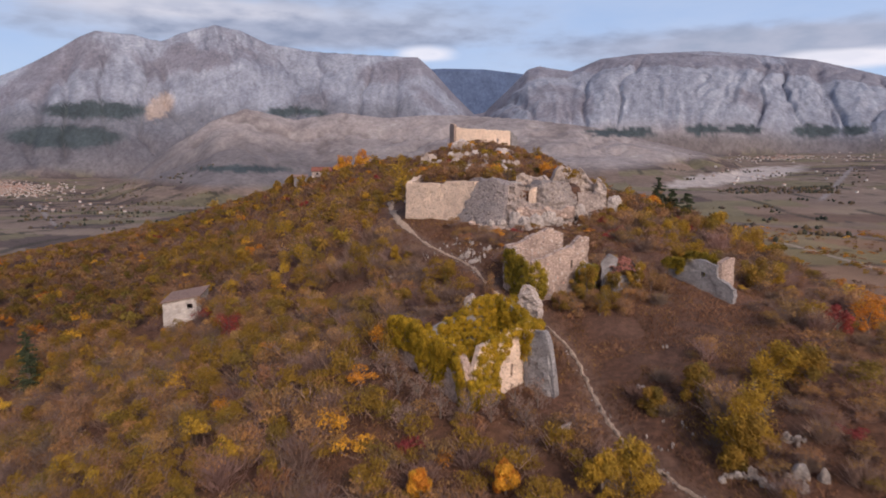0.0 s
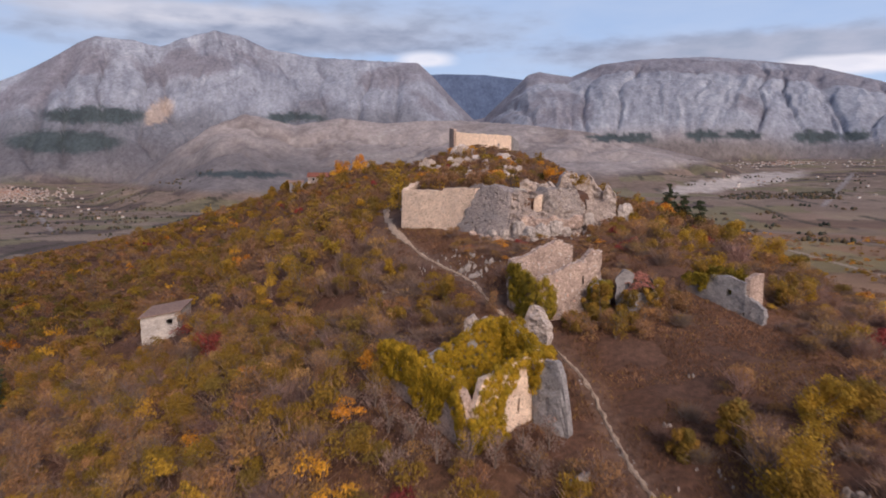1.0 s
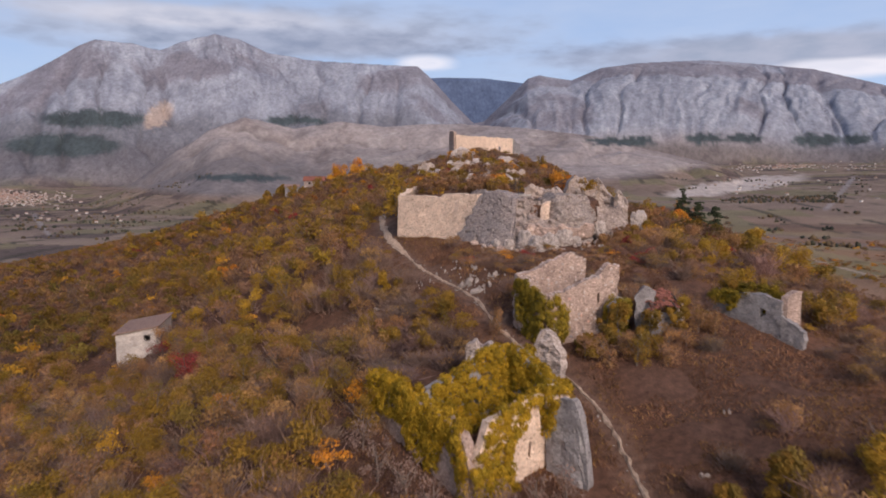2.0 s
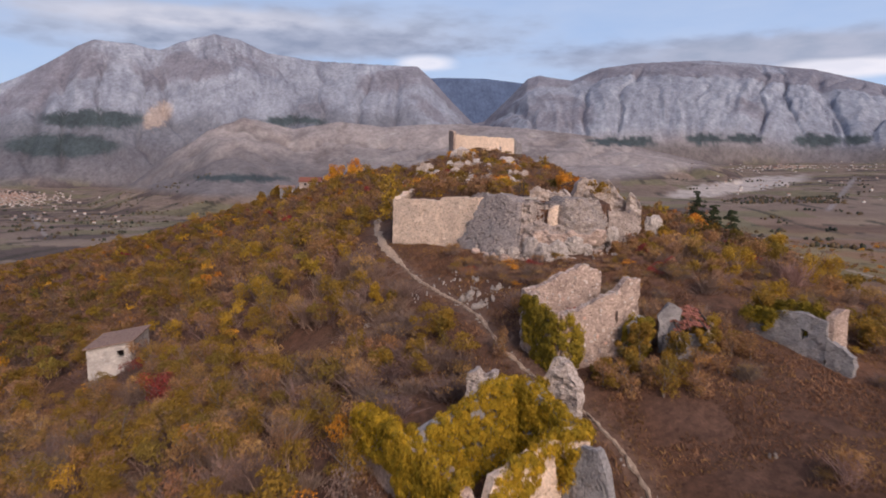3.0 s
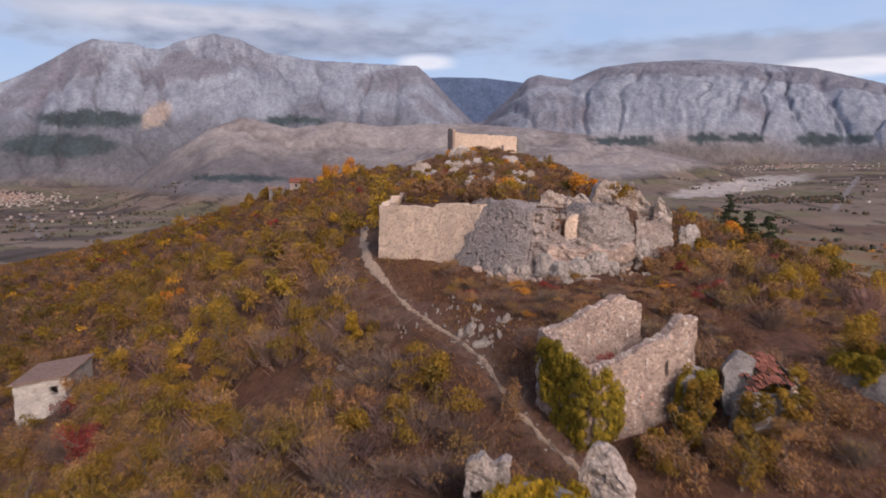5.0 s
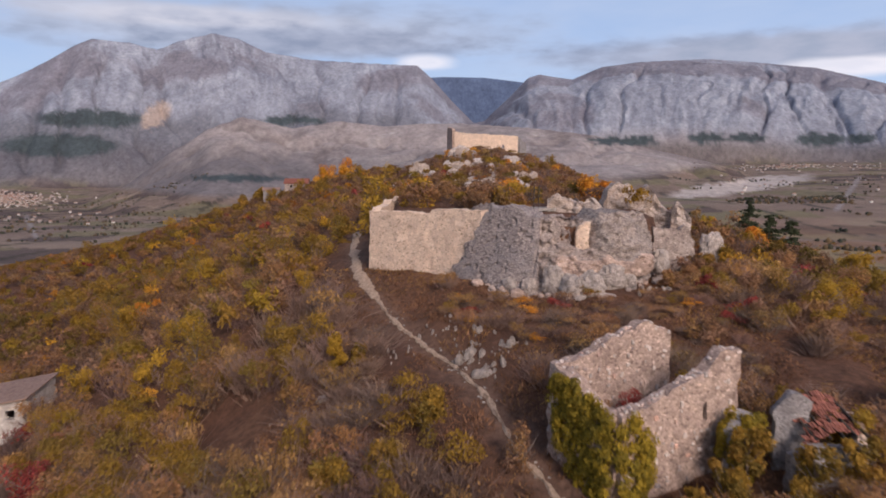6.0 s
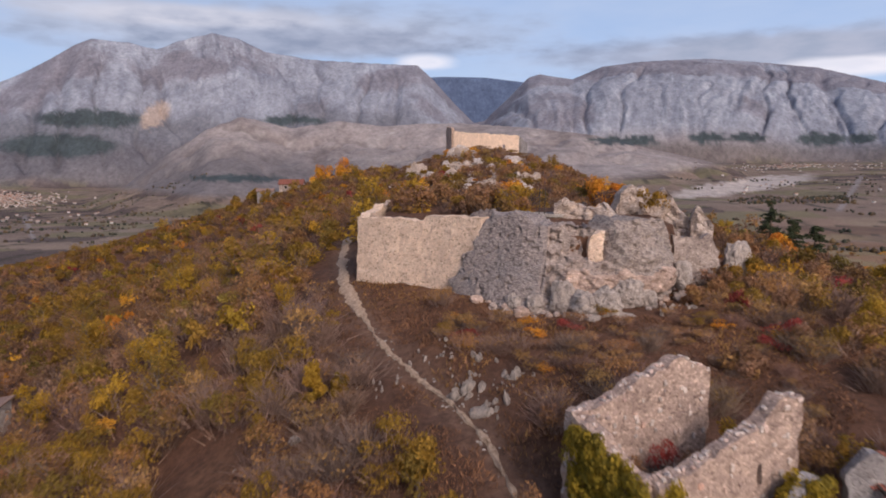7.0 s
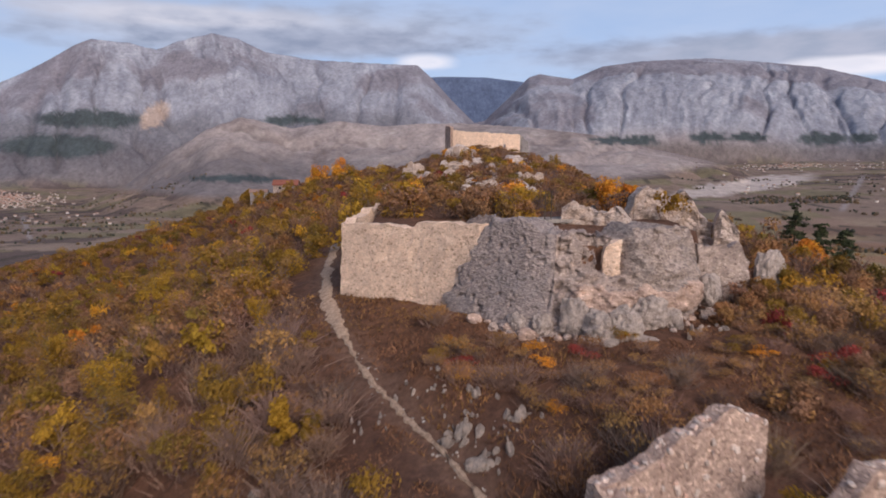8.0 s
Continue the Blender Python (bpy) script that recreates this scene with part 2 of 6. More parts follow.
def rock_material(name, light, dark, lichen, fine=1.0):
    m, n, l, b = material(name, 0.93)
    p = position(n)
    base = ramp(n, l, noise_node(n, l, 1.3 * fine, 10, p, 0.76), [(0.36, dark), (0.5, tuple((x + y) / 2 for x, y in zip(light, dark))), (0.63, light)])
    spot = ramp(n, l, noise_node(n, l, 2.6 * fine, 6, p, 0.75), [(0.5, (0, 0, 0)), (0.64, (1, 1, 1))])
    col = blend(n, l, blend(n, l, 0.55, (0, 0, 0), spot), base, lichen)
    l.new(col, b.inputs["Base Color"])
    bump(n, l, b, noise_node(n, l, 2.6 * fine, 10, p, 0.8), 1.0, 0.5 / fine)
    return m


def pitted_material(name, tones, joint, holes=0.5):
    """Weathered stone face: small courses, broad grey and ochre weathering, dark spots painted for shaded pits."""
    m, n, l, b = material(name, 0.93)
    p = position(n)
    mp = n.new("ShaderNodeMapping")
    mp.inputs["Scale"].default_value = (1, 1, 1.7)
    l.new(p, mp.inputs["Vector"])
    v = n.new("ShaderNodeTexVoronoi")
    v.inputs["Scale"].default_value = 4.5
    l.new(mp.outputs[0], v.inputs["Vector"])
    sep = n.new("ShaderNodeSeparateColor")
    l.new(v.outputs["Color"], sep.inputs[0])
    mixed = blend(n, l, 0.45, sep.outputs[0], noise_node(n, l, 0.7, 8, p, 0.7))
    col = ramp(n, l, mixed, [(0.25, tones[0]), (0.45, tones[1]), (0.7, tones[2])])
    col = blend(n, l, ramp(n, l, noise_node(n, l, 0.35, 6, p, 0.65), [(0.48, (0, 0, 0)), (0.66, (0.6, 0.6, 0.6))]), col, joint)
    grain = ramp(n, l, noise_node(n, l, 7, 6, p, 0.75), [(0.3, (0.62, 0.61, 0.6)), (0.7, (1.28, 1.28, 1.28))])
    col = blend(n, l, 1.0, col, grain, "MULTIPLY")
    # shade inside small pits, put into the colour as dark spots
    spots = ramp(n, l, noise_node(n, l, 2.1, 5, p, 0.7), [(0.565, (0, 0, 0)), (0.63, (1, 1, 1))])
    col = blend(n, l, blend(n, l, holes, (0, 0, 0), spots), col, (0.1, 0.08, 0.075))
    l.new(col, b.inputs["Base Color"])
    rough_ = blend(n, l, 0.5, noise_node(n, l, 4.5, 10, p, 0.8), v.outputs["Distance"])
    bump(n, l, b, rough_, 0.9, 0.16)
    return m


def tint_material(name, spread=0.5, through=0.3):
    """Leaves, twigs: colour of each plant, varied leaf by leaf."""
    m, n, l, b = material(name, 0.8)
    a = n.new("ShaderNodeAttribute")
    a.attribute_name = "tint"
    g = n.new("ShaderNodeNewGeometry")
    v = ramp(n, l, g.outputs["Random Per Island"], [(0.0, (1 - spread,) * 3), (1.0, (1 + spread, 1 + spread * 0.85, 1 + spread * 0.6))])
    col = blend(n, l, 1.0, a.outputs["Color"], v, "MULTIPLY")
    l.new(col, b.inputs["Base Color"])
    # light that passes through thin leaves
    tr, mx = n.new("ShaderNodeBsdfTranslucent"), n.new("ShaderNodeMixShader")
    l.new(col, tr.inputs[0])
    mx.inputs[0].default_value = through
    l.new(b.outputs[0], mx.inputs[1])
    l.new(tr.outputs[0], mx.inputs[2])
    l.new(mx.outputs[0], n["Material Output"].inputs[0])
    return m


GROUND = ground_material()
RANGES = ground_material("bare_ranges", 0.06, 0.035, 9.0, 0.22, 0.7)
PALE = masonry_material("pale_lime_masonry", [(0.5, 0.335, 0.235), (0.86, 0.63, 0.475), (0.75, 0.54, 0.4), (0.92, 0.71, 0.555)], (0.85, 0.64, 0.48), 4.2, 0.3)
RUBBLE = masonry_material("weathered_rubble", [(0.276, 0.186, 0.152), (0.615, 0.451, 0.359), (0.466, 0.333, 0.276), (0.784, 0.578, 0.46)], (0.445, 0.314, 0.248), 4.6, 0.6)
GREYWALL = masonry_material("grey_rubble", [(0.213, 0.186, 0.179), (0.38, 0.342, 0.327), (0.304, 0.274, 0.266), (0.441, 0.395, 0.372)], (0.334, 0.296, 0.285), 4.2, 0.5)
ROCK = rock_material("grey_limestone", (0.68, 0.575, 0.5), (0.19, 0.15, 0.135), (0.55, 0.42, 0.33))
LEAF = tint_material("leaves", 0.16)
BARK = tint_material("bark", 0.3, 0.05)


# ---- building helpers ----
def part(name, bm, mat, parent=None, label="", kind="", m=None):
    me = bpy.data.meshes.new(name)
    bm.to_mesh(me)
    bm.free()
    me.materials.append(mat)
    ob = new(name, me)
    if parent is not None:
        ob.parent = parent
    if m is not None:
        ob.matrix_basis = m
    return tagged(ob, label=label, kind=kind)


def thing(name, at, label, category, group="", kind="", turn=0):
    e = new(name)
    e.empty_display_size = 0.3
    e.matrix_basis = pose(*at, 0, 0, turn)
    return tagged(e, label, category, group, kind)


def raw_mesh(name, verts, faces, mat, tint=None, smooth=False, layer="tint"):
    """A mesh from arrays of vertices and equal-sided faces, with a colour per vertex."""
    me = bpy.data.meshes.new(name)
    verts, faces = np.asarray(verts, np.float32), np.asarray(faces, np.int32)
    me.vertices.add(len(verts))
    me.vertices.foreach_set("co", verts.ravel())
    n, k = faces.shape
    me.loops.add(n * k)
    me.loops.foreach_set("vertex_index", faces.ravel())
    me.polygons.add(n)
    me.polygons.foreach_set("loop_start", np.arange(0, n * k, k, dtype=np.int32))
    me.polygons.foreach_set("loop_total", np.full(n, k, np.int32))
    if smooth:
        me.polygons.foreach_set("use_smooth", np.ones(n, bool))
    if tint is not None:
        at = me.attributes.new(layer, "FLOAT_COLOR", "POINT")
        at.data.foreach_set("color", np.concatenate([tint, np.ones((len(tint), 1))], 1).astype(np.float32).ravel())
    me.materials.append(mat)
    me.update(calc_edges=True)
    return me


# ---- ground ----
def build_ground():
    front = np.radians(np.concatenate([np.arange(-60, -38, 0.5), np.arange(-38, 38.01, 0.15), np.arange(38.5, 60.01, 0.5)]))
    back = np.radians(np.arange(63.5, 297, 3.5))
    az = np.concatenate([front, back])
    rings = [2.0, 20.0, 40.0, 55.0]
    while rings[-1] < 175:
        rings.append(rings[-1] + 1.22)
    while rings[-1] < 4880:
        at = rings[-1]
        rings.append(at + (at * 0.018 if at < 1400 else 24 if at < 3250 else 15))
    r = np.array(rings)
    x = np.outer(r, np.sin(az))
    y = -20 + np.outer(r, np.cos(az))
    z = land(x, y)
    nr, na = x.shape
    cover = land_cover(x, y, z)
    v = np.stack([x, y, z], -1).reshape(-1, 3)
    idx = np.arange(nr * na).reshape(nr, na)
    a, b = idx, np.roll(idx, -1, 1)
    f = np.stack([a[:-1], b[:-1], b[1:], a[1:]], -1).reshape(-1, 4)
    f = f[:, ::-1]
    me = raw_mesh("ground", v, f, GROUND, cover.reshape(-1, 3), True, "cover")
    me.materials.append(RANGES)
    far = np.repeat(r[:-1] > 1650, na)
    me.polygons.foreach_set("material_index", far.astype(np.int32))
    return tagged(new("ground", me), "brown autumn hillside, valley floor and bare limestone mountains", "ground", kind="structure")


def land_cover(x, y, z):
    c, s = math.cos(HEAD), math.sin(HEAD)
    dx, dy = x, y - 64.0
    r = np.hypot(dx, dy)
    u = np.clip((dx * c + dy * s) / np.maximum(dy * c - dx * s, 0.25 * r + 1), -1.6, 1.6)
    e = (z - 50) / np.maximum(r / np.sqrt(1 + u * u), 1)

    def tone(*rgb):
        return np.array(rgb)[None, None, :]

    def lay(col, mask, rgb):
        return col * (1 - mask[..., None]) + tone(*rgb) * mask[..., None]

    col = np.ones(x.shape + (3,)) * tone(0.135, 0.068, 0.042)
    n1, n2 = fbm(x / 14, y / 14, 4, 61), fbm(x / 45, y / 45, 3, 71)
    col = lay(col, step(0.0, 0.7, n1) * 0.6, (0.172, 0.09, 0.052))
    col = lay(col, step(0.1, 0.8, -n1 + 0.4 * n2) * 0.6, (0.11, 0.063, 0.046))
    # valley fields, hedges and scrub
    far = np.maximum(step(330, 520, r), step(85, 125, x - 0.1 * y) * step(60, 120, y))
    fx, fy = x / 130 + 0.5 * fbm(x / 400, y / 400, 2, 4), y / 90 + 0.5 * fbm(x / 300, y / 300, 2, 6)
    patch = lattice(np.floor(fx).astype(np.int64), np.floor(fy).astype(np.int64), 77)
    field = np.ones_like(col) * tone(0.225, 0.165, 0.13)
    field = lay(field, (patch > 0.55) * 1.0, (0.195, 0.165, 0.1))
    field = lay(field, (patch > 0.8) * 1.0, (0.25, 0.19, 0.145))
    field = lay(field, (patch < 0.2) * 1.0, (0.12, 0.088, 0.075))
    hedge = np.maximum(step(0.08, 0.03, np.abs((fx % 1) - 0.5) % 1), step(0.93, 0.98, fy % 1)) * step(-0.3, 0.3, fbm(x / 60, y / 60, 3, 15))
    near = step(1300, 700, r) * step(0.1, 0.25, u)
    field = lay(field, near * 0.75 * step(-0.5, 0.5, fbm(x / 70, y / 110, 3, 17) + 1.4 * (patch - 0.5)), (0.25, 0.19, 0.09))
    field = lay(field, near * 0.7 * (patch < 0.3), (0.29, 0.17, 0.1))
    field = lay(field, hedge * 0.8, (0.05, 0.045, 0.032))
    col = col * (1 - far[..., None]) + field * far[..., None]
    # bare foothills and ranges
    brink = np.interp(u, [-0.6, -0.45, -0.35, 0.0, 0.15, 0.3, 0.43], [-0.03, -0.05, -0.06, -0.06, -0.05, -0.028, -0.008])
    hills = step(0.0, 0.015, e - brink) * step(1500, 1900, r)
    grass = fbm(x / 160, y / 160, 5, 91)
    foot = np.ones_like(col) * tone(0.36, 0.3, 0.28)
    foot = lay(foot, step(-0.2, 0.7, grass), (0.27, 0.22, 0.205))
    foot = lay(foot, step(0.35, 0.9, fbm(x / 60, y / 60, 4, 95)) * 0.6, (0.44, 0.38, 0.345))
    # heath and scrub on the lower slopes, dark folds between the foothills
    low = step(0.045, -0.025, e - 0.02 * fbm(u * 12, r / 700, 3, 97)) * step(0.12, -0.2, u)
    foot = lay(foot, low * 0.8, (0.155, 0.137, 0.14))
    foot = lay(foot, step(0.034, 0.02, e) * step(2750, 3050, r) * step(0.05, 0.2, u) * 0.85, (0.165, 0.135, 0.125))
    fold = step(0.07, 0.0, np.abs(fbm(x / 340, y / 340, 4, 31)))
    foot = lay(foot, fold * 0.6, (0.17, 0.135, 0.125))
    # aerial haze put into the foothill colour as a slight blue shift
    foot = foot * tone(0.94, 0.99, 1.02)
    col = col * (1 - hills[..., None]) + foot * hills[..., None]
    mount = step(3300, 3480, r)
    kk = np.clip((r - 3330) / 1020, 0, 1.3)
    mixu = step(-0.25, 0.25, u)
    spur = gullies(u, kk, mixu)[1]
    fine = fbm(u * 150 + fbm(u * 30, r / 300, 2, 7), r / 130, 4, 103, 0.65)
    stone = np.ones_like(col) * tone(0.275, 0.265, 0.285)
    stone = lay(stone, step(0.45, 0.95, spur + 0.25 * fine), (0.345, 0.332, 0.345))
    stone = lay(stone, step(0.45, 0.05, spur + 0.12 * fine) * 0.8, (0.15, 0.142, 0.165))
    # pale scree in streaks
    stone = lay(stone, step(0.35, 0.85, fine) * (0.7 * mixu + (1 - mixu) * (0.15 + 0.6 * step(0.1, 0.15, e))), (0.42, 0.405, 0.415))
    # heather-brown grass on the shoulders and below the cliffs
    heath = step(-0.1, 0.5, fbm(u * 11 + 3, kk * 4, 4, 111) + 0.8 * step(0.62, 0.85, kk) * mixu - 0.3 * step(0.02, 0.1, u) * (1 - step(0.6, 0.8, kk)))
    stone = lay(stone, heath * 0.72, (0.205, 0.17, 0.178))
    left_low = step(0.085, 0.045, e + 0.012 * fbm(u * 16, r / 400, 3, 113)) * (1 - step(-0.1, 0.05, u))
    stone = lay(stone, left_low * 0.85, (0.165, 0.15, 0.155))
    # the range behind the gorge takes its dark blue from painted haze
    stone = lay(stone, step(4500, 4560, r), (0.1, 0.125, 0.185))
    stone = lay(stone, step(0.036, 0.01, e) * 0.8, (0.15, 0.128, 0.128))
    # less red, more blue: haze of distance tinted into the rock colour
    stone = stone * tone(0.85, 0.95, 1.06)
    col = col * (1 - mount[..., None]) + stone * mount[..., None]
    # dark pine plantations, their green turned bluish by haze in the colour
    wood = np.zeros_like(x)
    ragged = 0.003 * fbm(u * 90, e * 500, 3, 121)
    for u0, e0, du, de in ((-0.51, 0.06, 0.075, 0.012), (-0.56, 0.022, 0.085, 0.016), (-0.215, 0.058, 0.045, 0.006),
                           (0.26, 0.03, 0.05, 0.006), (0.385, 0.034, 0.03, 0.007), (0.44, 0.034, 0.03, 0.006), (0.55, 0.032, 0.035, 0.009), (0.61, 0.034, 0.02, 0.008), (-0.3, -0.025, 0.07, 0.005)):
        wood = np.maximum(wood, step(1.25, 0.85, np.hypot((u - u0) / du, (e - e0 + ragged) / de)))
    col = lay(col, wood * step(1700, 2000, r), (0.06, 0.078, 0.085))
    scar = step(1.2, 0.8, np.hypot((u + 0.415) / 0.022, (e - 0.065 + ragged * 1.5 - 0.5 * (u + 0.415)) / 0.016)) * mount
    col = lay(col, scar * 0.8, (0.42, 0.33, 0.27))
    gravel = step(1.2, 0.8, np.hypot((u - 0.44) / 0.1, (e + 0.036 - 0.13 * (u - 0.44) + ragged) / 0.01)) * step(900, 1100, r)
    col = lay(col, gravel, (0.5, 0.44, 0.4))
    road = step(0.006, 0.003, np.abs(u - 0.6 - 0.55 * (e + 0.045))) * step(-0.075, -0.07, e) * step(-0.018, -0.025, e) * step(900, 1000, r)
    lane = step(0.005, 0.0025, np.abs(u + 0.615 + 0.25 * (e + 0.09))) * step(-0.12, -0.11, e) * step(-0.075, -0.085, e) * step(500, 600, r)
    col = lay(col, np.maximum(road, lane) * 0.8, (0.32, 0.29, 0.28))
    # trodden earth along the path, paler stones in its middle
    d = path_distance(x, y) + 0.3 * fbm(x / 1.2, y / 1.2, 3, 131)
    col = lay(col, step(2.2, 0.6, d) * 0.65, (0.19, 0.115, 0.08))
    # lane across the fields below the hill
    off = np.abs(x - np.interp(y, [380, 467, 600, 714, 900], [250, 258, 271, 279, 300]))
    col = lay(col, step(3.4, 1.6, off) * step(400, 430, y) * step(900, 860, y) * 0.9, (0.42, 0.34, 0.27))
    return col


ground = build_ground()


# ---- sky behind the mountains ----
# cloud banks: sideways ratio, height ratio, half sizes, dark and light tone
GREY, LIGHT = (0.36, 0.43, 0.55), (0.5, 0.57, 0.69)
CLOUDS = [(-0.27, 0.183, 0.36, 0.036, GREY, LIGHT), (-0.36, 0.2, 0.2, 0.016, (0.52, 0.57, 0.67), (0.66, 0.69, 0.76)), (-0.19, 0.166, 0.22, 0.022, (0.27, 0.33, 0.45), (0.4, 0.46, 0.58)),
          (0.42, 0.152, 0.28, 0.024, (0.29, 0.35, 0.47), (0.42, 0.48, 0.6)), (0.55, 0.16, 0.22, 0.022, GREY, (0.46, 0.51, 0.62)), (-0.025, 0.138, 0.04, 0.011, (0.72, 0.78, 0.88), (0.88, 0.9, 0.95)), (0.6, 0.135, 0.12, 0.012, (0.8, 0.83, 0.9), (0.92, 0.92, 0.95))]


def build_backdrop():
    m = bpy.data.materials.new("cloudy_sky")
    m.use_nodes = True
    n, l = m.node_tree.nodes, m.node_tree.links
    n.remove(n["Principled BSDF"])
    em = n.new("ShaderNodeEmission")
    l.new(em.outputs[0], n["Material Output"].inputs[0])
    p = position(n)
    sep = n.new("ShaderNodeSeparateXYZ")
    l.new(p, sep.inputs[0])
    mp = n.new("ShaderNodeMapping")
    mp.inputs["Scale"].default_value = (0.0006, 0.0006, 0.0019)
    l.new(p, mp.inputs["Vector"])
    up = n.new("ShaderNodeMapRange")
    up.inputs[1].default_value, up.inputs[2].default_value = 300, 1250
    l.new(sep.outputs[2], up.inputs[0])
    base = ramp(n, l, up.outputs[0], [(0.0, (0.5, 0.68, 0.88)), (0.5, (0.385, 0.56, 0.82)), (1.0, (0.345, 0.5, 0.75))])
    wisp = ramp(n, l, noise_node(n, l, 1.6, 8, mp.outputs[0], 0.55), [(0.36, (0, 0, 0)), (0.78, (1, 1, 1))])
    col = blend(n, l, blend(n, l, 0.55, (0, 0, 0), wisp), base, (0.55, 0.66, 0.82))
    billow = n.new("ShaderNodeTexNoise")
    billow.inputs["Scale"].default_value, billow.inputs["Detail"].default_value = 6.0, 8
    l.new(mp.outputs[0], billow.inputs["Vector"])
    # cloud banks lying on the ridges
    for u, e, du, de, tone_a, tone_b in CLOUDS:
        fwd = 4890 / math.sqrt(1 + u * u)
        c, s = math.cos(HEAD), math.sin(HEAD)
        shift = n.new("ShaderNodeVectorMath")
        shift.operation = "SUBTRACT"
        l.new(p, shift.inputs[0])
        shift.inputs[1].default_value = (fwd * (u * c - s), fwd * (c + u * s), 50 + e * fwd)
        scale = n.new("ShaderNodeVectorMath")
        scale.operation = "MULTIPLY"
        l.new(shift.outputs[0], scale.inputs[0])
        scale.inputs[1].default_value = (1 / (du * 4890), 1 / (du * 4890), 1 / (de * 4890))
        size = n.new("ShaderNodeVectorMath")
        size.operation = "LENGTH"
        l.new(scale.outputs[0], size.inputs[0])
        ragged = n.new("ShaderNodeMath")
        ragged.operation = "MULTIPLY_ADD"
        l.new(billow.outputs["Fac"], ragged.inputs[0])
        ragged.inputs[1].default_value = 1.1
        l.new(size.outputs["Value"], ragged.inputs[2])
        mr = n.new("ShaderNodeMapRange")
        mr.interpolation_type = "SMOOTHSTEP"
        mr.inputs[1].default_value, mr.inputs[2].default_value, mr.inputs[3].default_value, mr.inputs[4].default_value = 1.95, 1.05, 0.0, 0.92
        l.new(ragged.outputs[0], mr.inputs[0])
        inner = ramp(n, l, billow.outputs["Fac"], [(0.35, tone_a), (0.65, tone_b)])
        col = blend(n, l, mr.outputs[0], col, inner)
    l.new(col, em.inputs[0])
    em.inputs[1].default_value = 1.0
    az = np.radians(np.linspace(-75, 75, 90))
    zs = np.linspace(-150, 1900, 12)
    A, Z = np.meshgrid(az, zs)
    v = np.stack([4890 * np.sin(A), 4890 * np.cos(A), Z], -1).reshape(-1, 3)
    idx = np.arange(A.size).reshape(A.shape)
    f = np.stack([idx[:-1, :-1], idx[:-1, 1:], idx[1:, 1:], idx[1:, :-1]], -1).reshape(-1, 4)
    return tagged(new("backdrop", raw_mesh("backdrop", v, f, m, None, True)), "pale blue sky with thin grey cloud", "sky", kind="structure")


build_backdrop()


# ---- ruins: walls that follow a plan ----
def plan_wall(points, thick, mat, name, parent, ragged=0.35, seed=0, cell=0.45, holes=(), label="", batter=0.0, relief=0.06):
    """A rough wall along a plan. points: (x, y, base, top). Holes: (along, low, high, width) go right through."""
    pts = np.array(points, float)
    seg = np.hypot(*np.diff(pts[:, :2], axis=0).T)
    run = np.concatenate([[0], np.cumsum(seg)])
    nu = max(3, int(run[-1] / cell) + 1)
    s = np.linspace(0, run[-1], nu)
    x, y = np.interp(s, run, pts[:, 0]), np.interp(s, run, pts[:, 1])
    z0, z1 = np.interp(s, run, pts[:, 2]), np.interp(s, run, pts[:, 3])
    z1 = z1 + ragged * fbm(s / 1.1, s * 0 + seed, 4, seed, 0.6)
    tx, ty = np.gradient(x, s), np.gradient(y, s)
    tl = np.hypot(tx, ty)
    nx, ny = ty / tl, -tx / tl
    nv = max(3, int((z1 - z0).max() / cell) + 1)
    bm = bmesh.new()
    sides = []
    for sgn in (1, -1):
        grid = []
        for i in range(nu):
            col = []
            for j in range(nv + 1):
                k = j / nv
                z = z0[i] + (z1[i] - z0[i]) * k
                w = thick / 2 * (1 - 0.12 * k) + batter * (1 - k) * (sgn > 0)
                o = sgn * (w + relief * float(fbm(s[i] / 0.7, z / 0.7, 3, seed + (7 if sgn > 0 else 11))))
                edge = 0.12 * float(fbm(z / 0.6, i * 0 + seed, 3, seed + 5)) if i in (0, nu - 1) else 0
                zz = z + (0.1 * float(vnoise(s[i] * 3, sgn, seed + 3)) if j == nv else 0)
                col.append(bm.verts.new((x[i] + nx[i] * o + tx[i] / tl[i] * edge, y[i] + ny[i] * o + ty[i] / tl[i] * edge, zz)))
            grid.append(col)
        sides.append(grid)

    def gone(i, j):
        sm, zm = (s[i] + s[i + 1]) / 2, z0[i] + (z1[i] - z0[i]) * (j + 0.5) / nv
        return any(abs(sm - h[0]) < h[3] / 2 and h[1] < zm < h[2] for h in holes)

    a, b = sides
    for i in range(nu - 1):
        for j in range(nv):
            if gone(i, j):
                for (i2, j2, p, q) in ((i - 1, j, (i, j), (i, j + 1)), (i + 1, j, (i + 1, j + 1), (i + 1, j)), (i, j - 1, (i + 1, j), (i, j)), (i, j + 1, (i, j + 1), (i + 1, j + 1))):
                    if j2 < 0:
                        continue
                    if not (0 <= i2 < nu - 1 and j2 < nv) or not gone(i2, j2):
                        bm.faces.new((a[p[0]][p[1]], a[q[0]][q[1]], b[q[0]][q[1]], b[p[0]][p[1]]))
                continue
            bm.faces.new((a[i][j], a[i + 1][j], a[i + 1][j + 1], a[i][j + 1]))
            bm.faces.new((b[i + 1][j], b[i][j], b[i][j + 1], b[i + 1][j + 1]))
        bm.faces.new((a[i][nv], a[i + 1][nv], b[i + 1][nv], b[i][nv]))
        bm.faces.new((a[i + 1][0], a[i][0], b[i][0], b[i + 1][0]))
    for j in range(nv):
        bm.faces.new((a[0][j + 1], b[0][j + 1], b[0][j], a[0][j]))
        bm.faces.new((a[-1][j], b[-1][j], b[-1][j + 1], a[-1][j + 1]))
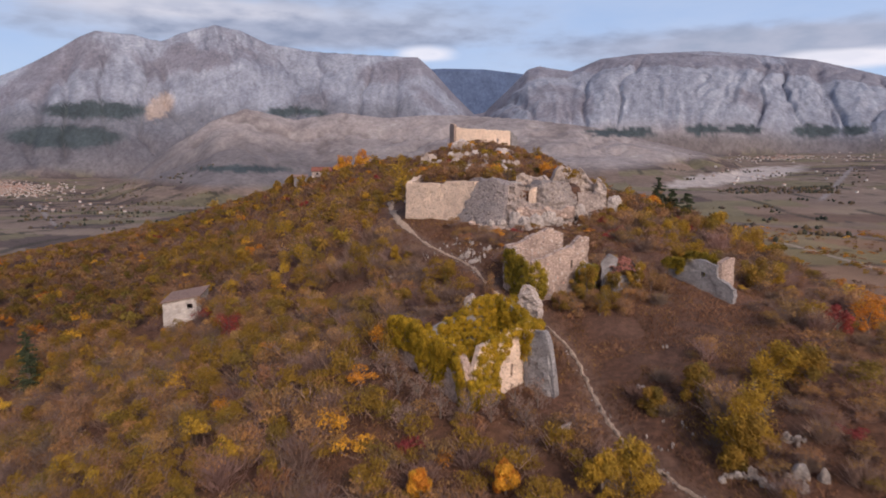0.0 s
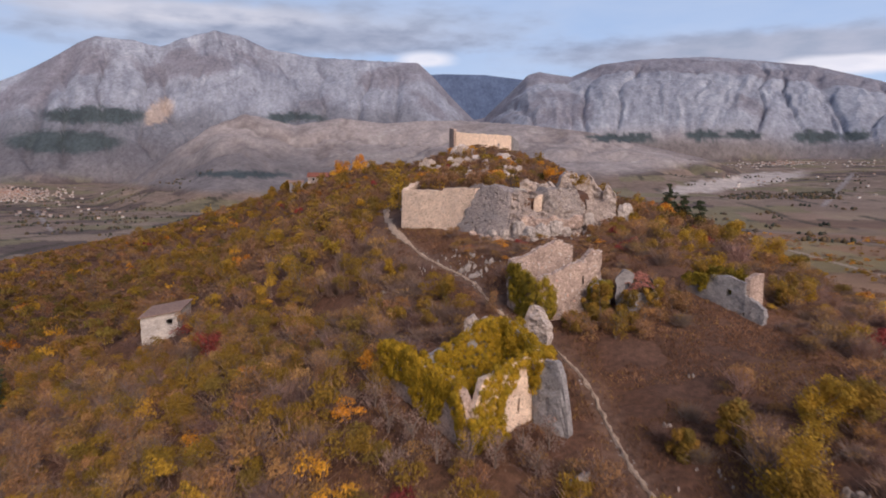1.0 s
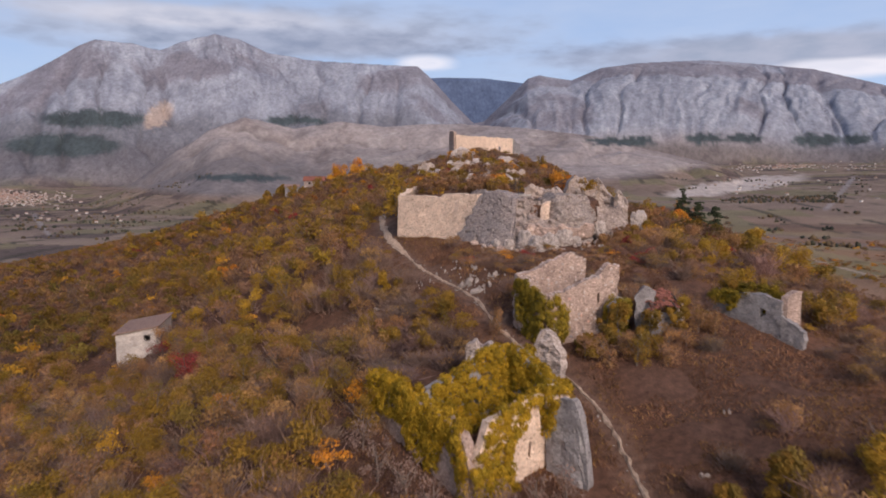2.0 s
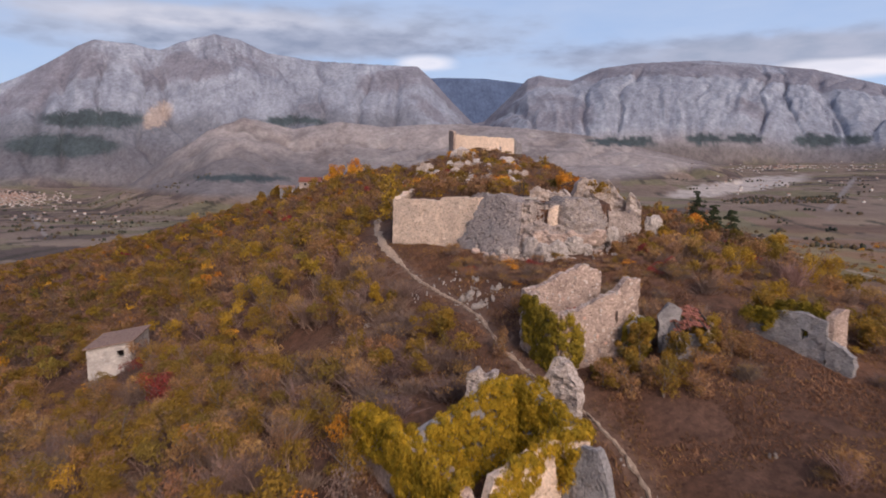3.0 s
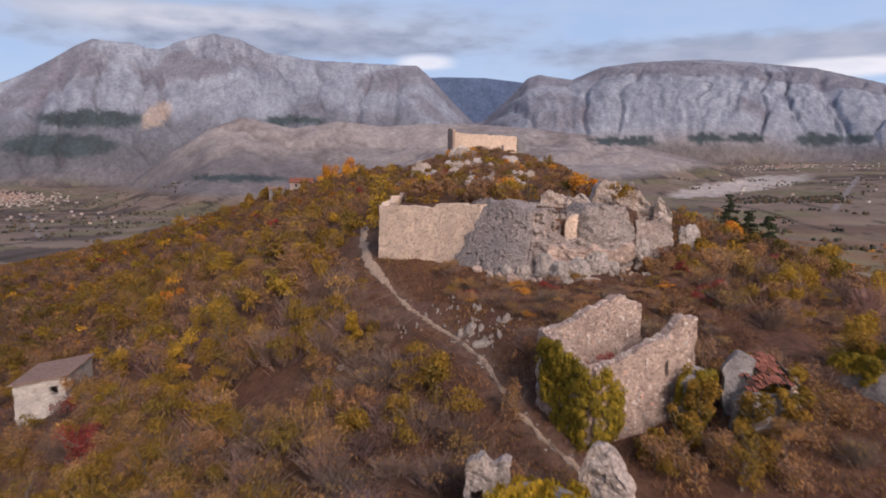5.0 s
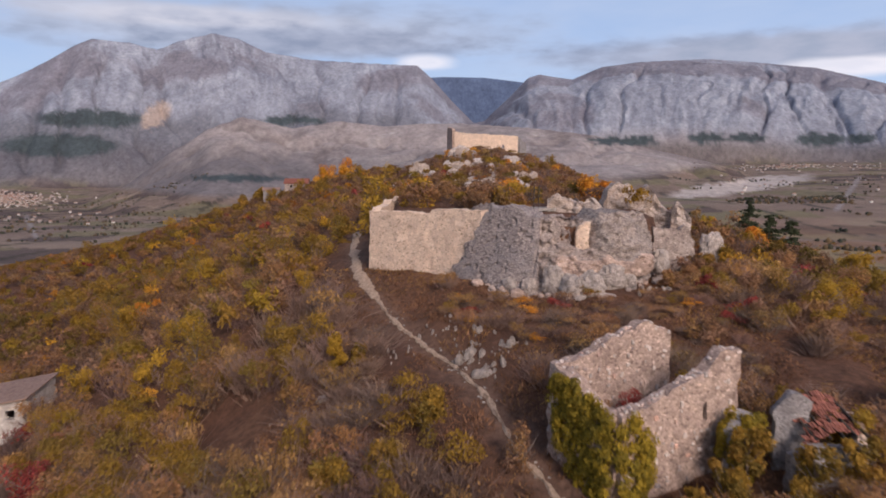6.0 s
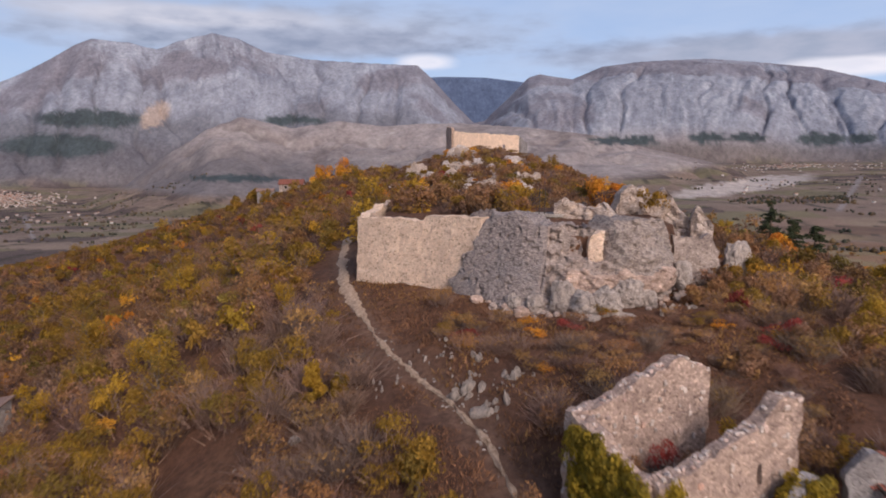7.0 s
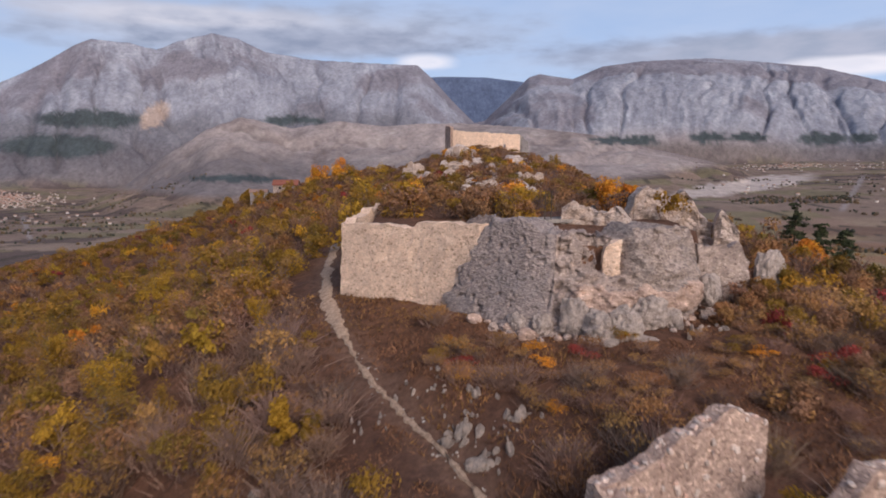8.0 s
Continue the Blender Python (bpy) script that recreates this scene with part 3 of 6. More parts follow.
    bmesh.ops.recalc_face_normals(bm, faces=bm.faces)
    return part(name, bm, mat, parent, label)


def boulder(name, at, size, mat, seed, parent=None, detail=3, rough=0.28, label="", category="", group=""):
    bm = bmesh.new()
    bmesh.ops.create_icosphere(bm, subdivisions=detail, radius=1.0)
    for v in bm.verts:
        d = v.co.normalized()
        q = d * 1.6 + Vector((seed * 3.1, seed * 1.7, -seed))
        k = 1 + rough * noise.fractal(q, 0.9, 2.1, 4)
        k += 0.09 * noise.fractal(q * 3.5, 0.7, 2.1, 4) - 0.1 * max(0.0, 0.25 - abs(noise.noise(q * 2.2))) * 2
        flat = max(abs(d.x), abs(d.y), abs(d.z))
        k *= 0.85 + 0.25 / max(flat, 0.6) * 0.6
        v.co = Vector((d.x * size[0] * k, d.y * size[1] * k, d.z * size[2] * k))
    ob = part(name, bm, mat, parent, label)
    ob.matrix_basis = pose(*at, 0, 0, seed * 47 % 360)
    if category:
        tagged(ob, category=category, group=group)
    return ob


def angular_rock(name, at, size, mat, seed, label, category, group, cuts=11, detail=3):
    """A sharp rock: a ball cut by planes, then roughened."""
    q = random.Random(seed)
    planes = []
    for _ in range(cuts):
        n = Vector((q.gauss(0, 1), q.gauss(0, 1), q.gauss(0, 0.8))).normalized()
        planes.append((n, q.uniform(0.5, 0.92)))
    bm = bmesh.new()
    bmesh.ops.create_icosphere(bm, subdivisions=detail, radius=1.0)
    for v in bm.verts:
        d = v.co.normalized()
        r = min([1.0] + [o / d.dot(n) for n, o in planes if d.dot(n) > 0.05])
        r *= 1 + 0.12 * noise.fractal(d * 3.0 + Vector((seed, 0, 0)), 0.8, 2.2, 4)
        v.co = Vector((d.x * size[0], d.y * size[1], d.z * size[2])) * r
    ob = part(name, bm, mat, None, label, m=pose(*at, q.uniform(-12, 12), q.uniform(-12, 12), q.uniform(0, 360)))
    return tagged(ob, category=category, group=group)


# ---- the castle wall and the crag ----
def build_castle_wall():
    t = thing("castle_wall", (0, 0, 0), "high pale limestone castle wall with a stepped top edge", "wall")
    plan_wall([(-11.4, 126.3, 36.6, 44.4), (-7.5, 123.6, 36.8, 44.5), (-4.4, 121.7, 36.8, 44.5), (-4.2, 121.6, 36.8, 45.0), (-1.6, 119.6, 36.8, 45.0), (1.0, 117.6, 36.8, 45.2)], 1.5, PALE, "curtain", t, 0.12, 3, 0.45, batter=0.35)
    plan_wall([(-11.6, 127.0, 36.8, 44.3), (-11.0, 133.0, 38, 44.8), (-10.2, 140.0, 39, 45.2)], 1.2, PALE, "return_wall", t, 0.3, 5, 0.6)
    return t


build_castle_wall()


def build_crag():
    """The crag that carries the wall on: a leaning slab of old masonry, a broken middle with an alcove, a rock dome on a pale plinth."""
    pts = np.array([(-3.6, 121.0), (0.5, 117.2), (5, 113.9), (10, 112.8), (15, 114.9), (18.2, 119.4), (19.6, 124.5)])
    run = np.concatenate([[0], np.cumsum(np.hypot(*np.diff(pts, axis=0).T))])
    nu, nv = 330, 110
    s = np.linspace(0, run[-1], nu)
    x, y = np.interp(s, run, pts[:, 0]), np.interp(s, run, pts[:, 1])
    k = np.ones(31) / 31
    x, y = np.convolve(np.pad(x, 15, "edge"), k, "valid"), np.convolve(np.pad(y, 15, "edge"), k, "valid")
    tx, ty = np.gradient(x), np.gradient(y)
    tl = np.hypot(tx, ty)
    nx, ny = ty / tl, -tx / tl
    top = np.interp(s, [0, 3.5, 6, 9, 11, 12.3, 13.6, 17.6, 18.4, 21, 24, 26, 29, run[-1]], [44.6, 45.0, 45.6, 45.7, 45.0, 44.8, 44.5, 44.4, 45.1, 45.3, 45.2, 43.8, 42.6, 41.8]) + 0.18 * fbm(s / 0.8, s * 0, 4, 9, 0.65)
    S, K = np.meshgrid(s, np.linspace(0, 1.25, nv), indexing="ij")
    kk = np.minimum(K, 1)
    Z = 36.0 + (top[:, None] - 36.0) * kk + 0.25 * (K > 1) * fbm(S, K * 3, 3, 8)
    slab, mid, dome = step(12.5, 12.1, S), step(12.1, 12.5, S) * step(18.2, 17.5, S), step(17.5, 18.2, S)
    out = (1.9 * slab + 2.2 * mid + 1.0 * dome) * (1 - kk) ** 0.9 - 0.3 - 13 * np.maximum(K - 1, 0)
    out = out + slab * (0.07 * fbm(S / 2.2, Z / 2.2, 3, 51) + 0.03 * fbm(S / 0.3, Z / 0.2, 2, 53))
    blocks = np.floor(fbm(S / 0.9, Z / 0.6, 2, 75) * 5) / 5
    out = out + mid * (-0.35 + 0.3 * blocks + 0.16 * fbm(S / 0.4, Z / 0.35, 3, 63))
    out = out + dome * (1.0 * np.sqrt(np.clip(1 - ((S - 21.6) / 4.6) ** 2, 0, 1)) * np.sin(np.clip(kk, 0, 1) * 2.5) + 0.26 * fbm(S / 1.4, Z / 1.4, 5, 67, 0.6) + 0.07 * fbm(S / 0.3, Z / 0.3, 2, 69))
    # weathered pits and cracks
    pits = step(0.62, 0.85, fbm(S / 0.55, Z / 0.4, 2, 88)) * step(0.12, 0.3, kk) * step(1.05, 0.97, K)
    cracks = step(0.045, 0.0, np.abs(fbm(S / 1.5 + 0.35 * Z, Z / 2.6, 3, 97))) * (1 - slab) * step(0.05, 0.2, kk) * step(1.1, 1.0, K)
    joint = step(0.14, 0.02, np.abs(S - 12.3 - 0.12 * (Z - 42))) * step(0.3, 0.45, kk)
    out = out - 0.2 * pits - 0.3 * cracks - 0.3 * joint
    # the plinth below the dome and the middle stands out as a ledge
    ledge = step(38.6, 39.2, Z) * step(41.1, 40.6, Z + 0.3 * fbm(S / 1.1, S * 0, 2, 83)) * step(13.0, 14.0, S) * step(24.8, 23.6, S)
    out = out + ledge * (0.45 + 0.1 * fbm(S / 0.5, Z / 0.5, 2, 85))
    # rock at the foot, in rounded heads
    foot = step(0.34, 0.1, kk) * step(6.5, 9, S) * step(18, 16, S)
    out = out + foot * (0.2 + 0.9 * np.abs(fbm(S / 1.3, Z / 1.2, 2, 79)))
    alcove = step(13.55, 13.75, S + 0.1 * fbm(Z / 0.5, Z * 0, 2, 33)) * step(17.6, 17.4, S) * step(41.9, 42.15, Z + 0.16 * (S - 15.5) + 0.12 * fbm(S / 0.4, S * 0, 2, 35))
    out = out - 1.7 * alcove * step(1.12, 1.0, K)
    # the slab's ragged left edge sinks behind the curtain wall
    edge = step(0.0, 0.7, S - 0.6 - 5.2 * kk + 0.5 * fbm(Z / 0.8, Z * 0, 3, 93))
    out = out * edge - 1.3 * (1 - edge)
    V = np.stack([x[:, None] + nx[:, None] * out, y[:, None] + ny[:, None] * out, Z], -1).reshape(-1, 3)
    idx = np.arange(nu * nv).reshape(nu, nv)
    f = np.stack([idx[:-1, :-1], idx[1:, :-1], idx[1:, 1:], idx[:-1, 1:]], -1)
    t = thing("crag", (0, 0, 0), "weathered limestone crag and broken masonry carrying the castle wall", "rock")
    pale = (ledge > 0.5)[:-1, :-1]
    col = np.broadcast_to(s[:-1, None], pale.shape)
    for name, pick, mat, words in (("slab", (col < 12.3) & ~pale, SLAB, "grey leaning slab of old rubble masonry"), ("broken_masonry", (col >= 12.3) & (col < 17.8) & ~pale, BROKEN, "broken pinkish masonry with a deep alcove"),
                                   ("rock_dome", (col >= 17.8) & ~pale, DOME, "rounded pitted limestone dome"), ("plinth", pale, RUBBLE, "pale masonry plinth under the rock")):
        faces = f[pick].reshape(-1, 4)
        used, inv = np.unique(faces, return_inverse=True)
        ob = new(name, raw_mesh(name, V[used], inv.reshape(-1, 4), mat))
        ob.parent = t
        tagged(ob, words)
    # pale masonry piers left standing in the alcove
    plan_wall([(7.3, 114.3, 41.6, 44.4), (8.2, 114.1, 41.6, 44.0)], 0.9, BROKEN, "pier", t, 0.15, 95, 0.2, relief=0.1)
    plan_wall([(9.7, 114.0, 41.6, 43.8), (10.9, 114.0, 41.6, 44.4)], 0.9, PALE, "pier", t, 0.15, 96, 0.2, relief=0.1)
    return t


SLAB = pitted_material("grey_slab_masonry", [(0.199, 0.163, 0.156), (0.279, 0.231, 0.218), (0.359, 0.297, 0.273)], (0.239, 0.215, 0.215), 0.7)
DOME = pitted_material("pitted_limestone", [(0.205, 0.162, 0.145), (0.313, 0.253, 0.223), (0.397, 0.323, 0.285)], (0.277, 0.241, 0.227), 0.75)
BROKEN = masonry_material("broken_masonry", [(0.2, 0.145, 0.125), (0.5, 0.4, 0.345), (0.36, 0.285, 0.25), (0.66, 0.535, 0.45)], (0.4, 0.315, 0.275), 4.6, 0.6)
PALEROCK = rock_material("pale_limestone", (0.704, 0.59, 0.519), (0.286, 0.233, 0.209), (0.524, 0.438, 0.381), 1.4)
CRAGROCK = pitted_material("pale_crag", [(0.312, 0.244, 0.211), (0.445, 0.359, 0.309), (0.548, 0.445, 0.386)], (0.445, 0.33, 0.253), 0.5)
build_crag()
for i, (x, y, z, sx, sy, sz) in enumerate([(10.6, 110.5, 38.6, 1.25, 1.1, 1.5), (12.9, 112.3, 39.2, 1.3, 0.9, 1.3), (18.7, 117.6, 40.0, 1.05, 0.9, 1.35), (8.9, 111.0, 38.4, 1.6, 1.1, 1.3), (7.4, 111.9, 38.9, 1.1, 0.8, 1.5), (11.9, 109.9, 37.7, 1.0, 0.8, 0.5), (5.2, 112.7, 38.2, 0.8, 0.7, 0.8), (3.4, 113.6, 38.2, 0.9, 0.6, 0.7), (14.5, 113.2, 38.7, 0.9, 0.8, 0.8), (25.8, 123.4, 40.2, 1.5, 1.0, 2.3), (9.6, 109.6, 37.6, 0.7, 0.6, 0.5)]):
    boulder("boulder", (x, y, z), (sx, sy, sz), PALEROCK, 3 + i, detail=4, rough=0.2, label="rounded grey limestone boulder at the crag's foot", category="boulder", group="boulders below the crag")
# standing crags behind the platform
for label, pts in (("ragged pale limestone ridge of rock on the platform", [(15.7, 133.0, 41, 45.1), (16.1, 133.1, 41, 46.8), (17.2, 133.2, 41, 47.5), (18.6, 133.2, 41, 47.2), (19.7, 133.1, 41, 46.3), (21.0, 133.0, 41, 47.0), (21.9, 132.8, 40, 46.4), (22.7, 132.6, 40, 45.0), (23.8, 132.2, 39, 43.9)]),
                   ("small pale limestone pinnacle at the platform's end", [(23.5, 130.9, 39, 44.2), (24.0, 130.8, 39, 45.6), (24.7, 130.6, 39, 44.7), (25.7, 130.4, 39, 43.2)]),
                   ("low broken limestone rocks at the platform's edge", [(8.6, 129.0, 43, 45.8), (9.6, 128.8, 43, 46.2), (11.0, 128.6, 43, 45.8), (12.4, 128.2, 43, 45.2), (13.6, 127.8, 43, 45.6), (15.0, 127.2, 42, 44.2)])):
    t = thing("rock_outcrop", (0, 0, 0), label, "rock", "rocks on the platform")
    plan_wall(pts, 1.8, CRAGROCK, "rock_face", t, 0.3, int(pts[0][0] * 3), 0.2, relief=0.27)


def build_platform():
    t = thing("retaining_wall", (0, 0, 0), "low pale retaining wall beside the crag", "wall")
    plan_wall([(18.8, 121.6, 38, 43.2), (20.4, 121.9, 38, 43.3), (22.6, 122.2, 38, 43.2), (23.4, 122.4, 38, 41.6)], 0.9, BROKEN, "masonry", t, 0.45, 91, 0.3, relief=0.15)
    bm = bmesh.new()
    bmesh.ops.create_cube(bm, size=1.0, matrix=Matrix.Diagonal((6.4, 3.0, 0.35, 1)))
    bmesh.ops.bevel(bm, geom=bm.edges[:], offset=0.05, segments=2, affect="EDGES")
    ob = part("stone_slab", bm, CONCRETE, None, "flat pale concrete slab on the castle platform", m=pose(9.4, 129.6, height(9.4, 129.6) + 0.25, 0, 0, 8))
    tagged(ob, category="slab")
    for px, py in ((6.9, 127.9), (7.5, 128.1)):
        bm = bmesh.new()
        bmesh.ops.create_cone(bm, cap_ends=True, segments=8, radius1=0.06, radius2=0.05, depth=3.2)
        bmesh.ops.bevel(bm, geom=[e for e in bm.edges if len(e.link_faces) == 2 and abs(e.calc_face_angle(0)) > 1.2], offset=0.01, segments=1, affect="EDGES")
        tagged(part("post", bm, WOODPOST, None, "thin dark post on the castle platform", m=pose(px, py, height(px, py) + 1.5, 2, 1, 0)), category="post", group="posts on the platform")


CONCRETE = rock_material("worn_concrete", (0.62, 0.55, 0.49), (0.42, 0.37, 0.33), (0.3, 0.26, 0.23))
WOODPOST = rock_material("dark_wood", (0.14, 0.11, 0.09), (0.07, 0.055, 0.045), (0.1, 0.08, 0.07))
build_platform()


# ---- the tower ruin beside the path ----
def build_tower():
    A, B, D, E = (4.9, 88.5), (12.3, 92.4), (7.5, 83.9), (15.0, 87.9)
    t = thing("tower_ruin", (0, 0, 0), "roofless rubble tower ruin, warm grey stone, two walls standing", "ruin")
    plan_wall([(A[0] - 0.3, A[1] - 0.1, 30, 38.0), (8.0, 90.2, 30.5, 38.9), (10.4, 91.4, 31, 39.9), (B[0], B[1], 31.5, 39.3)], 0.95, RUBBLE, "back_wall", t, 0.22, 13, 0.35)
    plan_wall([(D[0], D[1], 28.5, 36.6), (9.4, 84.9, 29, 36.9), (11.6, 86.1, 29.5, 37.8), (13.3, 87.0, 30, 38.6), (14.0, 87.4, 30, 39.5), (E[0], E[1], 30.5, 39.2)], 0.95, RUBBLE, "front_wall", t, 0.2, 17, 0.3, holes=((6.0, 35.2, 36.3, 0.4),))
    plan_wall([(A[0], A[1], 29.5, 38.0), (6.2, 86.2, 29, 37.2), (D[0] + 0.1, D[1] + 0.2, 28.5, 36.6)], 0.9, RUBBLE, "end_wall", t, 0.2, 19, 0.35)
    return t


build_tower()


# ---- the ivy-grown ruin ----
RUIN_LEFT, RUIN_BACK, RUIN_SIDE, RUIN_FRONT = ((-8.2, 72.5), (0.0, 61.6)), ((-5.0, 68.35), (3.2, 71.6)), ((3.2, 71.6), (7.0, 67.0)), ((0.0, 61.6), (7.0, 66.85))


def build_ivy_ruin():
    t = thing("ivy_ruin", (0, 0, 0), "roofless stone ruin almost buried in yellow-green ivy", "ruin")
    plan_wall([(-8.2, 72.5, 25.5, 31.8), (-5.5, 68.9, 25.5, 32.1), (-2.9, 65.5, 24.5, 31.4), (-0.9, 62.8, 23.5, 31.3), (-0.35, 62.1, 23.5, 30.6), (0.1, 61.5, 23.5, 28.8)], 1.0, RUBBLE, "left_wall", t, 0.18, 23, 0.3)
    plan_wall([(0.0, 61.6, 23.5, 29.2), (0.45, 61.95, 23.5, 30.2), (0.8, 62.2, 24, 31.7), (1.4, 62.65, 24, 32.1), (3.0, 63.85, 24.5, 32.6), (5.8, 65.95, 25, 33.3), (7.0, 66.85, 26, 32.8)], 0.8, PALE, "front_wall", t, 0.2, 27, 0.26, holes=((4.9, 28.4, 29.7, 0.4),), relief=0.09)
    plan_wall([(-5.0, 68.35, 26, 31.4), (-3.5, 68.95, 26, 32.2), (-0.66, 70.1, 26, 33.5), (0.7, 70.6, 26, 34.3), (2.1, 71.2, 26, 34.7), (3.2, 71.6, 26, 34.7)], 0.9, GREYWALL, "back_wall", t, 0.2, 29, 0.35)
    plan_wall([(3.2, 71.6, 26, 34.6), (4.0, 70.6, 26, 34.8), (5.8, 68.4, 26, 33.4), (7.0, 67.0, 26, 32.8)], 0.9, GREYWALL, "side_wall", t, 0.15, 31, 0.35)
    plan_wall([(5.6, 65.2, 25, 31.6), (6.3, 64.4, 25, 32.9), (7.4, 63.3, 25, 33.1), (7.75, 63.0, 25, 32.0), (8.1, 62.75, 25, 30.0), (8.35, 62.5, 25, 27.4)], 0.8, GREYWALL, "buttress", t, 0.2, 33, 0.26, relief=0.1)
    return t


build_ivy_ruin()


def build_fragment(name, pts, thick, seed, label, holes=()):
    t = thing(name, (0, 0, 0), label, "ruin")
    plan_wall(pts, thick, CRAGROCK, "masonry", t, 0.45, seed, 0.22, holes=holes, relief=0.2)
    return t


build_fragment("wall_fragment", [(5.5, 75.3, 28, 34.2), (6.0, 75.0, 28, 35.9), (6.9, 74.4, 28, 35.4), (7.7, 73.7, 28, 33.4)], 1.0, 37, "jagged grey stone wall stump standing upright beside the path")
build_fragment("arch_fragment", [(-0.6, 76.8, 28, 33.6), (0.4, 76.7, 28, 34.1), (1.8, 76.5, 28, 33.8)], 1.0, 39, "pale broken wall stump with a small arched hole", holes=((0.6, 31.0, 31.9, 0.7),))
build_fragment("wall_stub", [(7.2, 55.6, 22, 26.6), (8.4, 55.0, 22, 27.0)], 0.9, 43, "low ivy-clad wall stub beside the path")


# ---- the long ruin in the meadow ----
def build_meadow_ruin():
    t = thing("meadow_ruin", (0, 0, 0), "grey roofless house wall with small square window in the meadow", "ruin")
    plan_wall([(25.5, 88.8, 32.0, 35.3), (26.2, 88.0, 32.0, 36.1), (28.4, 85.3, 31.0, 36.9), (30.2, 83.1, 30.5, 36.5)], 0.7, GREYWALL, "front_wall", t, 0.12, 47, 0.3, holes=((5.5, 34.7, 35.4, 0.45), (2.6, 35.0, 35.6, 0.5)))
    plan_wall([(30.3, 83.1, 30.5, 36.9), (31.4, 84.1, 31, 37.2), (32.5, 85.1, 31, 37.1)], 0.8, RUBBLE, "end_wall", t, 0.15, 49, 0.25)
    plan_wall([(30.2, 83.1, 30, 34.9), (31.0, 82.2, 29.5, 34.5), (31.7, 81.4, 29.5, 33.8)], 0.8, GREYWALL, "low_wall", t, 0.1, 51, 0.3)
    return t


build_meadow_ruin()


# ---- castle on the summit ----
def build_castle():
    t = thing("summit_castle", (0, 0, 0), "ruined pale stone castle enclosure on the hilltop", "castle")
    plan_wall([(-7.0, 330, 50, 62.0), (-3, 329, 50, 61.4), (7, 328, 50, 60.8), (18.5, 330, 49, 60.0)], 1.4, PALE, "curtain", t, 0.25, 53, 0.9, holes=((20.0, 55.0, 57.0, 1.4),))
    plan_wall([(-7.4, 330, 50, 63.4), (-9.5, 336, 50, 63.8), (-10, 344, 50, 63)], 1.4, RUBBLE, "side_wall", t, 0.5, 57, 0.9)
    plan_wall([(18.8, 330, 49, 59.6), (22, 338, 48, 57.6)], 1.4, GREYWALL, "right_wall", t, 0.6, 59, 0.9)
    return t


build_castle()


# ---- hut on the slope ----
def build_hut():
    hx, hy = -54.8, 117.4
    t = thing("hut", (hx, hy, 0.6), "small whitewashed stone hut with a lean-to tiled roof", "hut", turn=8)
    base = 16.5

    def slab(name, pts, mat, label=""):
        bm = bmesh.new()
        vs = [bm.verts.new(p) for p in pts]
        for q in ((3, 2, 1, 0), (4, 5, 6, 7), (0, 1, 5, 4), (1, 2, 6, 5), (2, 3, 7, 6), (3, 0, 4, 7)):
            bm.faces.new([vs[i] for i in q])
        bmesh.ops.recalc_face_normals(bm, faces=bm.faces)
        return part(name, bm, mat, t, label)

    plan_wall([(0, 0, base, 22.6), (6.1, 0, base, 23.7)], 0.5, PLASTER, "front_wall", t, 0.02, 61, 0.25, holes=((4.6, 21.6, 22.45, 0.85), (4.9, base, 19.4, 1.0)), relief=0.02)
    plan_wall([(6.1, 0.2, base, 23.6), (6.1, 6.8, base, 24.0)], 0.5, PLASTER, "side_wall", t, 0.02, 63, 0.4, relief=0.02)
    plan_wall([(0, 0.2, base, 22.6), (0, 6.8, base, 22.9)], 0.5, PLASTER, "left_wall", t, 0.02, 65, 0.4, relief=0.02)
    plan_wall([(0, 6.8, base, 22.9), (6.1, 6.8, base, 24.0)], 0.5, PLASTER, "rear_wall", t, 0.02, 67, 0.4, relief=0.02)
    slab("door", [(4.35, 0.05, base), (5.45, 0.05, base), (5.45, 0.15, base), (4.35, 0.15, base), (4.35, 0.05, 19.4), (5.45, 0.05, 19.4), (5.45, 0.15, 19.4), (4.35, 0.15, 19.4)], WOODPOST, "dark weathered plank door")
    slab("window_sill", [(4.1, -0.34, 21.48), (5.1, -0.34, 21.48), (5.1, -0.2, 21.48), (4.1, -0.2, 21.48), (4.1, -0.34, 21.56), (5.1, -0.34, 21.56), (5.1, -0.2, 21.56), (4.1, -0.2, 21.56)], GREYWALL)
    slab("roof", [(-0.5, -0.6, 22.55), (6.6, -0.6, 23.8), (6.6, 7.3, 24.25), (-0.5, 7.3, 23.0), (-0.5, -0.6, 22.72), (6.6, -0.6, 23.97), (6.6, 7.3, 24.42), (-0.5, 7.3, 23.17)], ROOF)
    return t


def tile_material(name, a, b2):
    m, n, l, b = material(name, 0.9)
    p = position(n)
    w = n.new("ShaderNodeTexWave")
    w.inputs["Scale"].default_value, w.inputs["Distortion"].default_value = 1.6, 1.0
    l.new(p, w.inputs["Vector"])
    col = ramp(n, l, noise_node(n, l, 2.5, 6, p, 0.7), [(0.3, a), (0.7, b2)])
    tone_ = ramp(n, l, n.new("ShaderNodeObjectInfo").outputs["Random"], [(0.0, (0.7, 0.68, 0.66)), (1.0, (1.25, 1.22, 1.2))])
    col = blend(n, l, 1.0, col, tone_, "MULTIPLY")
    l.new(col, b.inputs["Base Color"])
    bump(n, l, b, w.outputs["Fac"], 0.8, 0.08)
    return m


